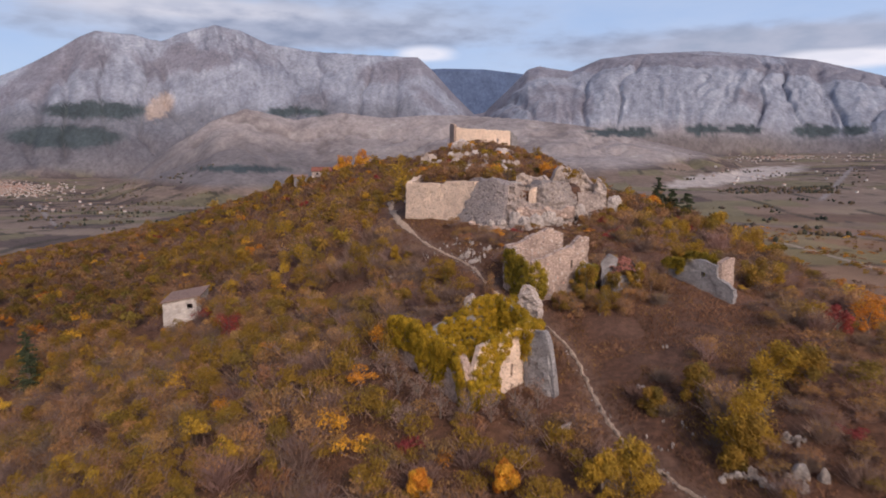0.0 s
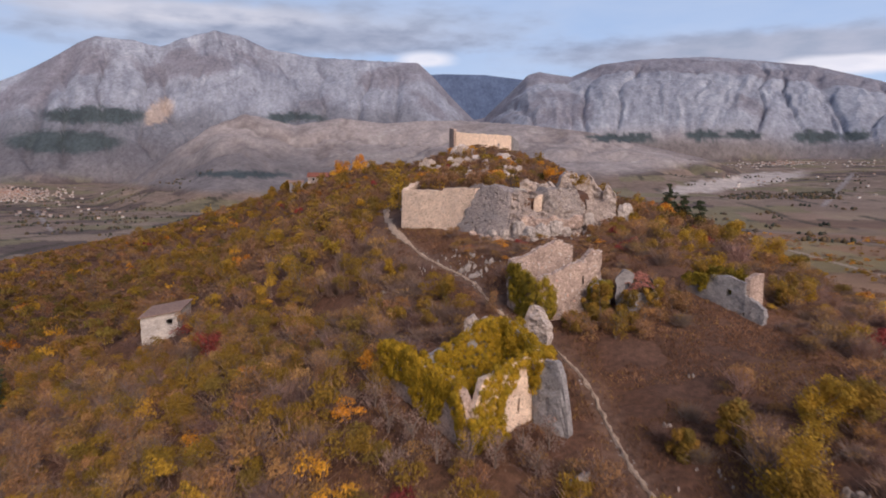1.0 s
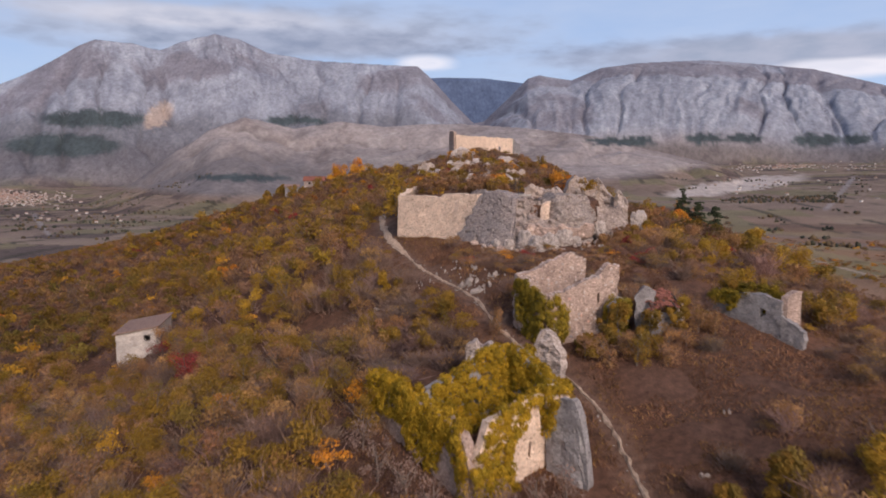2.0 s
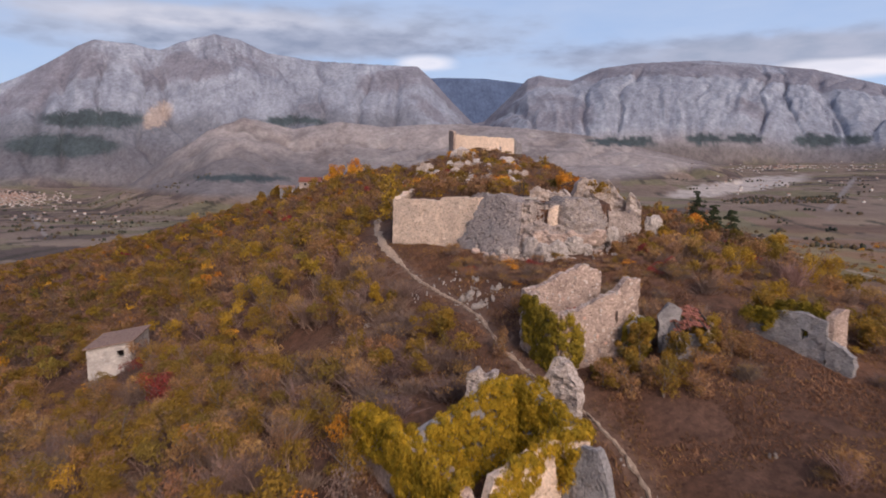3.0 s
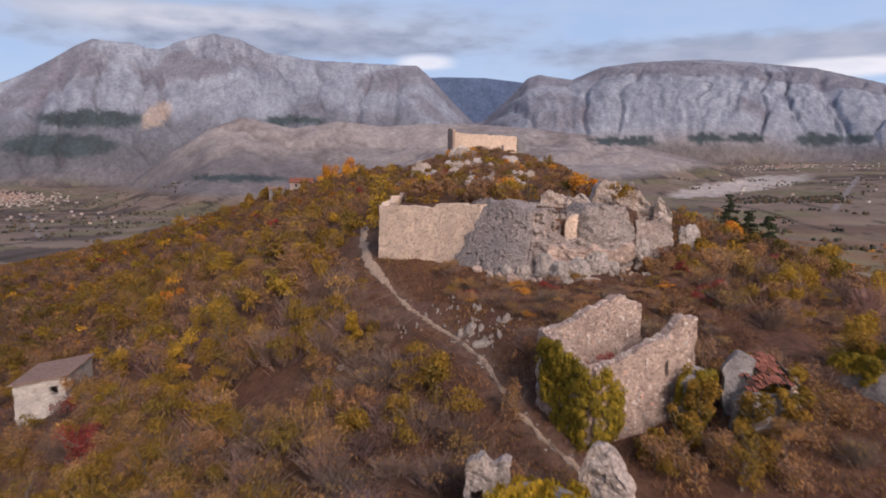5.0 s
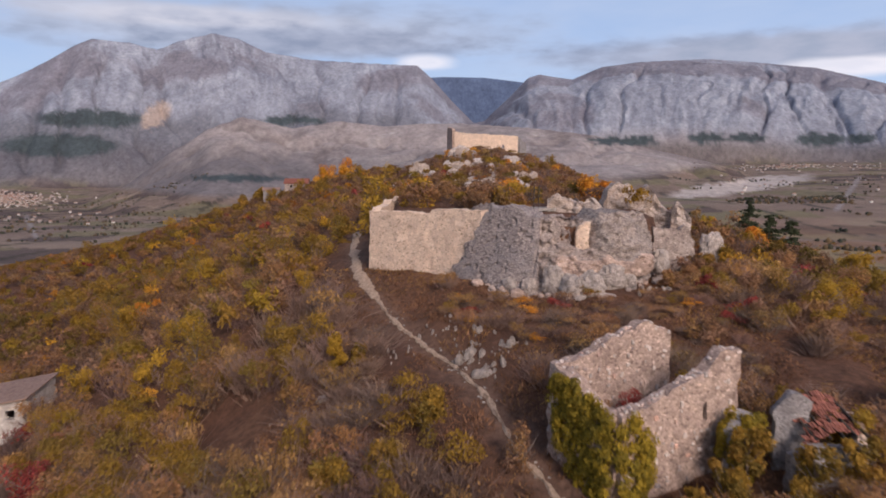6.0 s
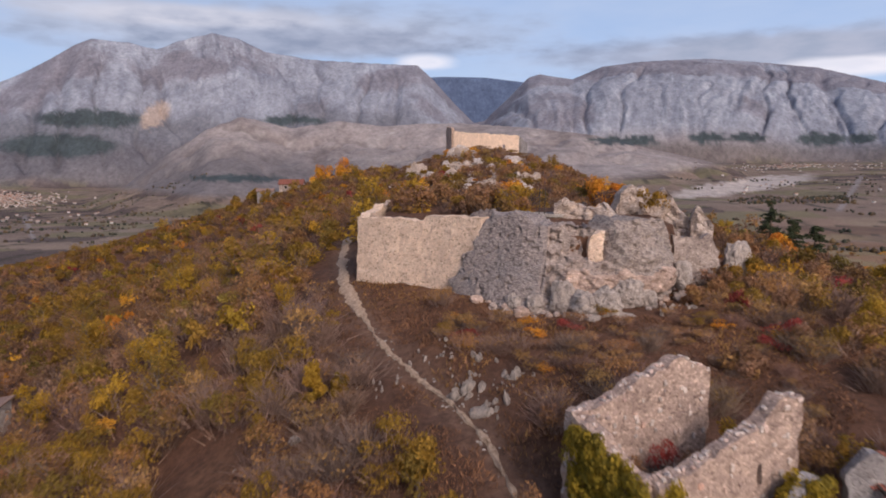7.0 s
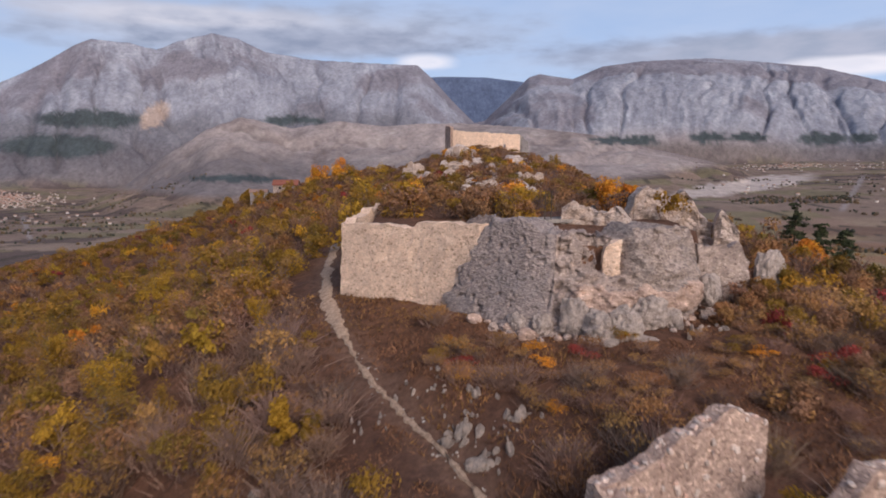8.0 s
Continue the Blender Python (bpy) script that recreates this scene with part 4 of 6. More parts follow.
PLASTER = masonry_material("worn_whitewash", [(0.5, 0.42, 0.36), (0.62, 0.54, 0.47), (0.56, 0.48, 0.42), (0.65, 0.58, 0.51)], (0.56, 0.48, 0.42), 2.0, 0.5)
ROOF = tile_material("old_brown_tiles", (0.16, 0.1, 0.08), (0.36, 0.24, 0.19))
REDTILE = tile_material("broken_red_tiles", (0.16, 0.06, 0.045), (0.36, 0.14, 0.1))
build_hut()


def gabled_house(at, w, d, h, rise, turn, wall_mat, roof_mat, label, windows=()):
    """A small house: four walls, a gabled roof with eaves, flat dark panels painted as its shaded openings."""
    t = thing("house", at, label, "house", turn=turn)
    bm = bmesh.new()
    vs = [bm.verts.new(p) for p in ((-w / 2, -d / 2, -2), (w / 2, -d / 2, -2), (w / 2, d / 2, -2), (-w / 2, d / 2, -2), (-w / 2, -d / 2, h), (w / 2, -d / 2, h), (w / 2, d / 2, h), (-w / 2, d / 2, h), (-w / 2, 0, h + rise), (w / 2, 0, h + rise))]
    for q in ((0, 1, 5, 4), (1, 2, 6, 9, 5), (2, 3, 7, 6), (3, 0, 4, 8, 7), (3, 2, 1, 0), (4, 5, 9, 8), (8, 9, 6, 7)):
        bm.faces.new([vs[i] for i in q])
    bmesh.ops.recalc_face_normals(bm, faces=bm.faces)
    part("wall", bm, wall_mat, t)
    e, th = 0.4, 0.22
    for sgn in (-1, 1):
        bm = bmesh.new()
        k = rise / (d / 2)
        low = (sgn * (d / 2 + e), h - k * e + 0.05)
        pts = [(-w / 2 - e, 0, h + rise + 0.05), (w / 2 + e, 0, h + rise + 0.05), (w / 2 + e, *low), (-w / 2 - e, *low)]
        vs = [bm.verts.new(p) for p in pts] + [bm.verts.new((p[0], p[1], p[2] + th)) for p in pts]
        for q in ((0, 1, 2, 3), (7, 6, 5, 4), (0, 4, 5, 1), (1, 5, 6, 2), (2, 6, 7, 3), (3, 7, 4, 0)):
            bm.faces.new([vs[i] for i in q])
        bmesh.ops.recalc_face_normals(bm, faces=bm.faces)
        part("roof_side", bm, roof_mat, t)
    # no recess is cut: a flat dark panel gives the opening's shade
    for wx, wz, ww, wh in windows:
        bm = bmesh.new()
        bmesh.ops.create_cube(bm, size=1.0, matrix=Matrix.Translation((wx, -d / 2 - 0.01, wz)) @ Matrix.Diagonal((ww, 0.06, wh, 1)))
        part("window", bm, SHADOWY, t, "flat dark panel standing for a shaded window opening")
    return t


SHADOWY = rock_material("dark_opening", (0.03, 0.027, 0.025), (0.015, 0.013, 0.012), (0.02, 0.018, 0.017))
gabled_house((-79, 316, 36.0), 6, 5, 2.6, 0.8, 12, GREYWALL, ROOF, "small pale ruined house on the shoulder of the hill", ((1.5, 1.6, 0.8, 1.0),))
gabled_house((-70, 321, 38.4), 9, 5, 2.8, 1.6, 4, BROKEN, REDTILE, "long house with a faded red tiled roof on the hill", ((-2, 1.6, 0.8, 1.0), (2, 1.6, 0.8, 1.0)))


def build_red_roof_ruin():
    """A collapsed outbuilding: leaning wall stumps and a slumped tiled roof."""
    t = thing("collapsed_house", (0, 0, 0), "collapsed stone house with a slumped broken red tile roof", "ruin")
    plan_wall([(16.7, 86.2, 31, 35.8), (17.6, 86.1, 31, 37.7), (18.6, 86.2, 31, 36.4)], 0.6, GREYWALL, "gable_wall", t, 0.3, 71, 0.35)
    plan_wall([(16.6, 83.8, 30, 34.6), (18.6, 84.2, 30, 35.2), (21.0, 84.8, 30, 35.0)], 0.6, GREYWALL, "front_wall", t, 0.25, 73, 0.35)
    plan_wall([(21.0, 84.8, 30, 35.1), (21.4, 87.2, 31, 35.6)], 0.6, PALE, "side_wall", t, 0.2, 75, 0.35)
    plan_wall([(13.8, 85.0, 31, 35.6), (14.8, 86.0, 31, 36.2), (15.9, 87.0, 31, 35.6)], 0.6, GREYWALL, "stub_wall", t, 0.2, 77, 0.35)
    rows = random.Random(4)
    bm = bmesh.new()
    for i in range(5):
        bmesh.ops.create_cube(bm, size=1.0, matrix=pose(17.9 + 0.75 * i, 85.7 + 0.1 * i, 35.92 - 0.04 * (i - 2) ** 2, 20, 0, 10) @ Matrix.Diagonal((0.12, 3.2, 0.12, 1)))
    frame_ = part("roof_timber", bm, WOODPOST, t, "dark sagging roof timbers")
    bm = bmesh.new()
    bmesh.ops.create_cube(bm, size=1.0, matrix=Matrix.Diagonal((0.36, 0.46, 0.07, 1)))
    bmesh.ops.bevel(bm, geom=bm.edges[:], offset=0.015, segments=1, affect="EDGES")
    tile_mesh = bpy.data.meshes.new("tile")
    bm.to_mesh(tile_mesh)
    bm.free()
    tile_mesh.materials.append(REDTILE)
    for i in range(11):
        for j in range(9):
            if rows.random() < 0.22:
                continue
            u, v = 17.7 + i * 0.34 + rows.uniform(-0.06, 0.06), 84.2 + j * 0.34
            z = 35.6 + 0.13 * j - 0.035 * (i - 5) ** 2 * 0.6 + rows.uniform(-0.08, 0.08)
            ob = new("tile", tile_mesh)
            ob.parent = frame_
            ob.matrix_basis = pose(u, v + 0.12 * i, z, 14 + rows.uniform(-12, 12), rows.uniform(-14, 14), 12 + rows.uniform(-10, 10))
    return t


build_red_roof_ruin()


# ---- plants ----
PAL = {
    "olive": [(0.277, 0.164, 0.0302), (0.318, 0.183, 0.0302), (0.226, 0.148, 0.034), (0.306, 0.168, 0.033)],
    "yellow": [(0.42, 0.247, 0.0326), (0.377, 0.232, 0.0344), (0.451, 0.267, 0.0344)],
    "orange": [(0.644, 0.268, 0.0322), (0.601, 0.225, 0.0322), (0.687, 0.343, 0.0376)],
    "brown": [(0.329, 0.177, 0.0944), (0.305, 0.173, 0.108), (0.368, 0.189, 0.0882), (0.357, 0.198, 0.0774)],
    "red": [(0.268, 0.0512, 0.0488), (0.366, 0.0671, 0.0549)],
    "bare": [(0.303, 0.197, 0.156), (0.265, 0.179, 0.147), (0.326, 0.212, 0.159)],
    "ivy": [(0.437, 0.269, 0.0212), (0.337, 0.222, 0.0193), (0.498, 0.302, 0.0232)],
    "dark_ivy": [(0.3, 0.211, 0.0255), (0.225, 0.167, 0.0255), (0.368, 0.25, 0.0278)],
    "pine": [(0.061, 0.0732, 0.039), (0.0732, 0.0854, 0.0427)],
}
rng = np.random.default_rng(11)


def leaf_cards(centres, size, normal_bias=None):
    """Two-triangle leaf sprays round the given centres, tilted every way."""
    n = len(centres)
    a = rng.normal(size=(n, 3))
    if normal_bias is not None:
        a = a * 0.6 + normal_bias
    a /= np.linalg.norm(a, axis=1, keepdims=True)
    b = np.cross(a, rng.normal(size=(n, 3)))
    b /= np.linalg.norm(b, axis=1, keepdims=True) + 1e-9
    c = np.cross(a, b)
    s = (size * rng.uniform(0.6, 1.4, n))[:, None]
    k = rng.uniform(0.45, 0.8, n)[:, None]
    v = np.stack([centres - b * s, centres + b * s * 0.6 - c * s * k, centres + b * s * 0.5 + c * s * k * 1.2], 1)
    return v.reshape(-1, 3), np.arange(3 * n).reshape(n, 3)


def crown_points(n, radius, tall, lobes):
    """Points in an uneven crown made of lobes, more at the outside."""
    ang = rng.uniform(0, 2 * np.pi, lobes)
    rad = rng.uniform(0.25, 0.7, lobes) * radius
    c = np.stack([rad * np.cos(ang), rad * np.sin(ang), rng.uniform(0.35, 0.8, lobes) * tall], 1)
    sz = rng.uniform(0.3, 0.55, lobes) * radius
    w = rng.integers(0, lobes, n)
    d = rng.normal(size=(n, 3))
    d /= np.linalg.norm(d, axis=1, keepdims=True)
    d[:, 2] = np.abs(d[:, 2]) * 0.9 - 0.25 * (rng.random(n) < 0.4)
    p = c[w] + d * (sz[w] * rng.uniform(0.55, 1.05, n))[:, None] * np.array([1, 1, tall / radius * 0.6])
    p[:, 2] = np.maximum(p[:, 2], 0.06 * tall)
    return p, d + (p - (0, 0, 0.3 * tall)) * 0.5


def twigs(n, radius, tall, spread=1.0, width=0.035):
    """Thin rising stems as slim three-sided spikes, seen as a haze of twigs."""
    root = rng.normal(size=(n, 3)) * np.array([radius * 0.28, radius * 0.28, 0])
    lift = rng.uniform(0.0, 0.55, n) * tall
    root[:, 2] = lift
    tip = root * 1.0
    tip[:, :2] = root[:, :2] * 1.7 + rng.normal(size=(n, 2)) * radius * 0.24 * spread
    tip[:, 2] = lift + rng.uniform(0.22, 0.5, n) * tall
    side = np.cross(tip - root, rng.normal(size=(n, 3)))
    side /= np.linalg.norm(side, axis=1, keepdims=True) + 1e-9
    w = width * rng.uniform(0.6, 1.5, n)[:, None]
    v = np.stack([root - side * w, root + side * w, tip], 1)
    return v.reshape(-1, 3), np.arange(3 * n).reshape(n, 3)


def shrub(kind, leaves, stems, leaf):
    """A shrub one metre in radius: stems and foliage, kept apart."""
    v, f = twigs(stems, 1.0, 1.25, 1.0, 0.013)
    c = np.array(PAL["bare"][rng.integers(3)]) * rng.uniform(0.8, 1.15)
    wood = (v, f, np.tile(c, (len(v), 1)))
    p, away = crown_points(leaves, 1.0, 1.25, int(rng.integers(6, 11)))
    v, f = leaf_cards(p, leaf, away * 0.8)
    pal = PAL[kind]
    c = np.array(pal[rng.integers(len(pal))]) * rng.uniform(0.85, 1.15)
    mixed = c[None] * (1 + 0.13 * rng.normal(size=(len(p), 1)).clip(-1.5, 1.5))
    return wood, (v, f, np.repeat(mixed, 3, 0))


STOCK = {}
for kind, leaves, stems in (("olive", 700, 40), ("yellow", 640, 40), ("orange", 600, 40), ("brown", 480, 200), ("red", 600, 30), ("bare", 110, 460)):
    STOCK[kind] = [[shrub(kind if kind != "bare" else "brown", int(leaves * q), int(stems * q), leaf) for _ in range(5)] for q, leaf in ((1.0, 0.052), (0.36, 0.094), (0.18, 0.14))]


def scatter_mask(x, y):
    """How thickly bushes stand: thick on the slopes, thin in the meadow and along the path."""
    d = path_distance(x, y)
    dens = np.ones_like(x)
    meadow = step(9.5, 11.5, x + 0.06 * (y - 60)) * step(101, 93, y) * step(36, 31, x)
    dens = dens * (1 - 0.9 * meadow)
    strip = step(4.2, 2.4, d)
    dens = dens * (1 - strip)
    slope_top = step(-9, -4, x) * step(95, 98, y) * step(122, 118, y) * step(21, 17, x)
    dens = dens * (1 - 0.15 * slope_top)
    right_bank = step(12, 16, x) * step(70, 60, y)
    dens = np.maximum(dens, 0.8 * right_bank * step(2.0, 4.0, d))
    dens = dens * (1 - 0.5 * step(60, 90, y) * step(20, 40, x) * step(140, 110, y))
    dens = dens * (1 - 0.75 * terrace(x, y) * step(131, 127, y))
    dens = dens * (1 - 0.35 * step(128, 135, y) * step(30, 22, np.abs(x)))
    dens = np.maximum(dens, 0.9 * step(10.5, 12, x) * step(25, 23, x) * step(77, 80, y) * step(95, 92, y))
    dens = np.maximum(dens, 0.85 * step(32, 34, x) * step(70, 76, y) * step(100, 95, y))
    dens = dens * (1 - 0.6 * step(280, 300, y) * step(40, 30, np.abs(x)))
    # keep clear of the walls
    for x0, x1, y0, y1 in ((-8, 8.5, 60, 73), (3.8, 16, 83, 93), (4, 9, 72.5, 76.5), (-1.5, 2.5, 75.5, 78), (24.5, 33.5, 80, 90), (-57, -47, 114, 125), (-12, 22, 118, 127), (-1, 20, 109, 119), (-9, 25, 326, 332)):
        dens = dens * (1 - ((x > x0) & (x < x1) & (y > y0) & (y < y1)) * 1.0)
    return dens


bushes = []


def near_bush(x, y, kind):
    return kind in ("olive", "yellow", "orange", "red") and 45 < y < 116 and -36 < x < 46


def scatter():
    parts = {}
    spots = []
    for y0, y1, gap, x0, x1 in ((38, 130, 2.5, -85, 62), (130, 230, 2.4, -150, 80), (230, 345, 3.1, -250, 95), (345, 460, 4.4, -290, 110)):
        nx, ny = int((x1 - x0) / gap), int((y1 - y0) / gap)
        X, Y = np.meshgrid(np.arange(nx), np.arange(ny))
        X = x0 + (X.ravel() + rng.uniform(-0.2, 1.2, X.size)) * gap
        Y = y0 + (Y.ravel() + rng.uniform(-0.2, 1.2, Y.size)) * gap
        keep = rng.random(X.size) < scatter_mask(X, Y) * (0.82 + 0.4 * fbm(X / 11, Y / 11, 2, 201))
        keep &= np.abs(X) < 0.86 * (Y + 25)
        spots.append(np.stack([X[keep], Y[keep], np.full(keep.sum(), gap)], 1))
    # taller clumps that stand out of the undergrowth
    X, Y = rng.uniform(-80, 60, 900), rng.uniform(46, 200, 900)
    keep = (rng.random(900) < scatter_mask(X, Y) * np.where(X < 0, 0.85, 0.4)) & (np.abs(X) < 0.8 * (Y + 10)) & (path_distance(X, Y) > 4.5) & ~((X > -62) & (X < -44) & (Y > 106) & (Y < 127)) & ~((X > -14) & (X < 22) & (Y > 94)) & ~((X > -10) & (X < 16) & (Y < 60))
    spots.append(np.stack([X[keep], Y[keep], np.full(keep.sum(), 0.0)], 1))
    spots = np.concatenate(spots)
    Z = land(spots[:, 0], spots[:, 1])
    n1 = fbm(spots[:, 0] / 16, spots[:, 1] / 16, 3, 211)
    n2 = fbm(spots[:, 0] / 30, spots[:, 1] / 30, 3, 221)
    for (x, y, gap), z, a, b in zip(spots, Z, n1, n2):
        q = rng.random()
        upper = y > 128
        right = x > 10
        if a > 0.22:
            kind = "olive" if q < 0.5 else "yellow" if q < 0.57 else "brown" if q < 0.85 else "bare"
        elif a > -0.25:
            kind = "brown" if q < 0.44 else "olive" if q < 0.62 else "bare" if q < 0.97 else "yellow"
        else:
            kind = "bare" if q < 0.55 else "brown" if q < 0.86 else "olive"
        if rng.random() < 0.022:
            kind = "orange" if rng.random() < 0.75 else "red"
        clump = gap == 0
        if clump:
            kind = "olive" if q < 0.44 else "yellow" if q < 0.54 else "brown"
            gap = 2.6
        if upper and x > -60 and rng.random() < 0.68:
            kind = ("brown" if rng.random() < 0.6 else "bare") if rng.random() < 0.88 else "orange" if rng.random() < 0.35 else "yellow"
        if x > 12 and y < 112 and kind == "olive" and rng.random() < 0.7:
            kind = "bare" if rng.random() < 0.5 else "brown"
        size = gap * rng.uniform(0.5, 0.95) * (0.7 if right and y < 112 else 1.0)
        if -8 < x < 22 and 96 < y < 120:
            size *= 0.75
            if kind in ("olive", "yellow"):
                kind = "brown"
        tall = size * rng.uniform(0.75, 1.3) * (1.35 if x < -14 else 1.0)
        if kind in ("olive", "yellow") and rng.random() < 0.25:
            tall *= 1.5
        size, tall = min(size, 2.1), min(tall, 3.6 if x < -12 and y < 210 else 2.8)
        if y > 128 and abs(x) < 30:
            tall, size = min(tall * 0.95, 2.6 if y < 265 else 1.0), size * 0.95
        if clump:
            size, tall = rng.uniform(1.3, 2.3), rng.uniform(2.0, 3.4)
        level = 0 if y < 118 else 1 if y < 190 else 2
        ang = rng.uniform(0, 2 * np.pi)
        pick = int(rng.integers(5))
        if near_bush(x, y, kind) and len(bushes) < 250:
            bushes.append((kind, pick, x, y, z, size, tall, ang))
            continue
        ca, sa = math.cos(ang), math.sin(ang)
        shade = (rng.uniform(1.0, 1.3) if clump else rng.uniform(0.72, 1.1)) * rng.uniform(0.94, 1.06, 3) * (0.76 if upper else 1.0)
        for v, f, t in STOCK[kind][level][pick]:
            w = np.stack([(v[:, 0] * ca - v[:, 1] * sa) * size, (v[:, 0] * sa + v[:, 1] * ca) * size, v[:, 2] * tall], 1) + (x, y, z - 0.1)
            group = parts.setdefault(kind, [[], [], [], 0])
            group[0].append(w), group[1].append(f + group[3]), group[2].append(t * shade)
            group[3] += len(v)
    words = {"olive": "olive-green autumn scrub covering the slope", "yellow": "yellowing shrubs scattered over the slope", "orange": "bright orange autumn shrubs on the slope",
             "brown": "russet brown scrub covering the slope", "red": "dark red shrubs among the scrub", "bare": "leafless grey-brown brushwood covering the slope"}
    for kind, (v, f, t, _) in parts.items():
        me = raw_mesh("scrub", np.concatenate(v), np.concatenate(f), LEAF, np.concatenate(t))
        tagged(new("scrub", me), words[kind], "scrub", kind="stuff")
    print("scrub", len(spots), sum(len(np.concatenate(p[1])) for p in parts.values()), "triangles")


scatter()


def build_bushes():
    """The bushes nearest the flight, each a thing with stems and foliage."""
    words = {"olive": "rounded olive-green bush on the hillside", "yellow": "yellowing autumn bush on the hillside", "orange": "bright orange autumn bush on the hillside", "red": "dark red bush among the scrub", "brown": "low russet bush below the crag"}
    q = random.Random(41)
    for i in range(46):
        x = q.uniform(-3, 24)
        y = q.uniform(100, 110) + 0.02 * (x - 10) ** 2
        bushes.append((q.choice(("brown", "brown", "orange", "olive", "red", "brown")), q.randrange(5), x, y, height(x, y), q.uniform(0.7, 1.3), q.uniform(0.5, 0.95), q.uniform(0, 6)))
    made = {}
    for kind, pick, x, y, z, size, tall, ang in bushes:
        if (kind, pick) not in made:
            wood, green = STOCK[kind][0][pick]
            made[kind, pick] = raw_mesh("branchwork", *wood[:2], BARK, wood[2]), raw_mesh("foliage", *green[:2], LEAF, green[2])
        t = thing("bush", (x, y, z - 0.1), words[kind], "bush", "bushes on the hillside", turn=math.degrees(ang))
        t.scale = (size, size, tall)
        for name, me in zip(("branchwork", "foliage"), made[kind, pick]):
            tagged(new(name, me), kind="stuff").parent = t


build_bushes()


# ---- single trees ----
def limb_mesh(name, paths, tint):
    """Tapered trunk or limbs: rings along each path of (point, radius)."""
    vs, fs, base = [], [], 0
    for path in paths:
        for i, (p, r) in enumerate(path):
            for k in range(7):
                a = 2 * math.pi * k / 7
                vs.append((p[0] + r * math.cos(a), p[1] + r * math.sin(a), p[2]))
            if i:
                for k in range(7):
                    a, b = base + (i - 1) * 7 + k, base + (i - 1) * 7 + (k + 1) % 7
                    fs.append((a, b, b + 7, a + 7))
        base += 7 * len(path)
    return raw_mesh(name, vs, fs, BARK, np.tile(np.array(tint), (len(vs), 1)), True)


def tree(x, y, tall, wide, kind, label, leaves=1500, low=0.0, category="tree", leaf=0.13, name="tree"):
    z = height(x, y) - 0.15
    t = thing(name, (x, y, z), label, category)
    bend = rng.normal(size=2) * 0.06 * tall
    trunk = [((bend[0] * k * k, bend[1] * k * k, tall * 0.8 * k), 0.035 * tall * (1 - 0.85 * k)) for k in np.linspace(0, 1, 6)]
    new("trunk", limb_mesh("trunk", [trunk], (0.17, 0.13, 0.11))).parent = t
    limbs = []
    for i in range(9):
        k = rng.uniform(0.2, 0.75)
        a = rng.uniform(0, 6.28)
        p0 = np.array([bend[0] * k * k, bend[1] * k * k, tall * 0.8 * k])
        d = np.array([math.cos(a), math.sin(a), 0.8]) * wide * rng.uniform(0.45, 0.8)
        limbs.append([(p0 + d * q + (0, 0, 0.3 * q * q), 0.013 * tall * (1 - 0.85 * q)) for q in (0, 0.35, 0.7, 1.0)])
    tagged(new("branchwork", limb_mesh("branchwork", limbs, (0.2, 0.155, 0.13))), kind="stuff").parent = t
    ang = rng.uniform(0, 6.28, 16)
    lift = rng.uniform(low + 0.1, 0.88, 16)
    rad = wide * rng.uniform(0.15, 0.72, 16) * np.sqrt(np.clip(1.25 - lift, 0.1, 1))
    c = np.stack([rad * np.cos(ang), rad * np.sin(ang), lift * tall], 1)
    w = rng.integers(0, 16, leaves)
    d = rng.normal(size=(leaves, 3))
    d /= np.linalg.norm(d, axis=1, keepdims=True)
    p = c[w] + d * (wide * rng.uniform(0.22, 0.42, 16)[w] * rng.uniform(0.5, 1.05, leaves))[:, None]
    p[:, 2] = np.maximum(p[:, 2], low * tall)
    v, f = leaf_cards(p, leaf, d * 0.9)
    pal = np.array(PAL[kind])
    tint = (pal[rng.integers(0, len(pal), 16)] * rng.uniform(0.85, 1.15, (16, 1)))[w] * rng.uniform(0.85, 1.15, (leaves, 1))
    new("crown", raw_mesh("crown", v, f, LEAF, np.repeat(tint, 3, 0))).parent = t
    return t


def conifer(x, y, tall, wide, label):
    z = height(x, y) - 0.2
    t = thing("conifer", (x, y, z), label, "conifer")
    new("trunk", limb_mesh("trunk", [[((0, 0, tall * k), 0.03 * tall * (1 - 0.95 * k)) for k in np.linspace(0, 1, 6)]], (0.12, 0.09, 0.07))).parent = t
    n, boughs = 2600, 46
    bk = rng.uniform(0.1, 1.0, boughs)
    ba = rng.uniform(0, 6.28, boughs)
    reach = wide * (1 - 0.85 * bk) ** 0.6 * rng.uniform(0.55, 1.15, boughs)
    w = rng.integers(0, boughs, n)
    along = rng.uniform(0.15, 1.0, n)
    r = reach[w] * along
    p = np.stack([r * np.cos(ba[w]), r * np.sin(ba[w]), tall * bk[w] + 0.12 * r - 0.2 * r * along], 1) + rng.normal(size=(n, 3)) * (0.1 + 0.13 * r * (1.15 - along))[:, None] * np.array([1, 1, 0.5])
    p[:, 2] = np.maximum(p[:, 2], 0.1)
    v, f = leaf_cards(p, 0.17)
    tint = np.array(PAL["pine"])[rng.integers(0, 2, n)] * rng.uniform(0.7, 1.4, (n, 1))
    new("crown", raw_mesh("crown", v, f, LEAF, np.repeat(tint, 3, 0))).parent = t
    return t


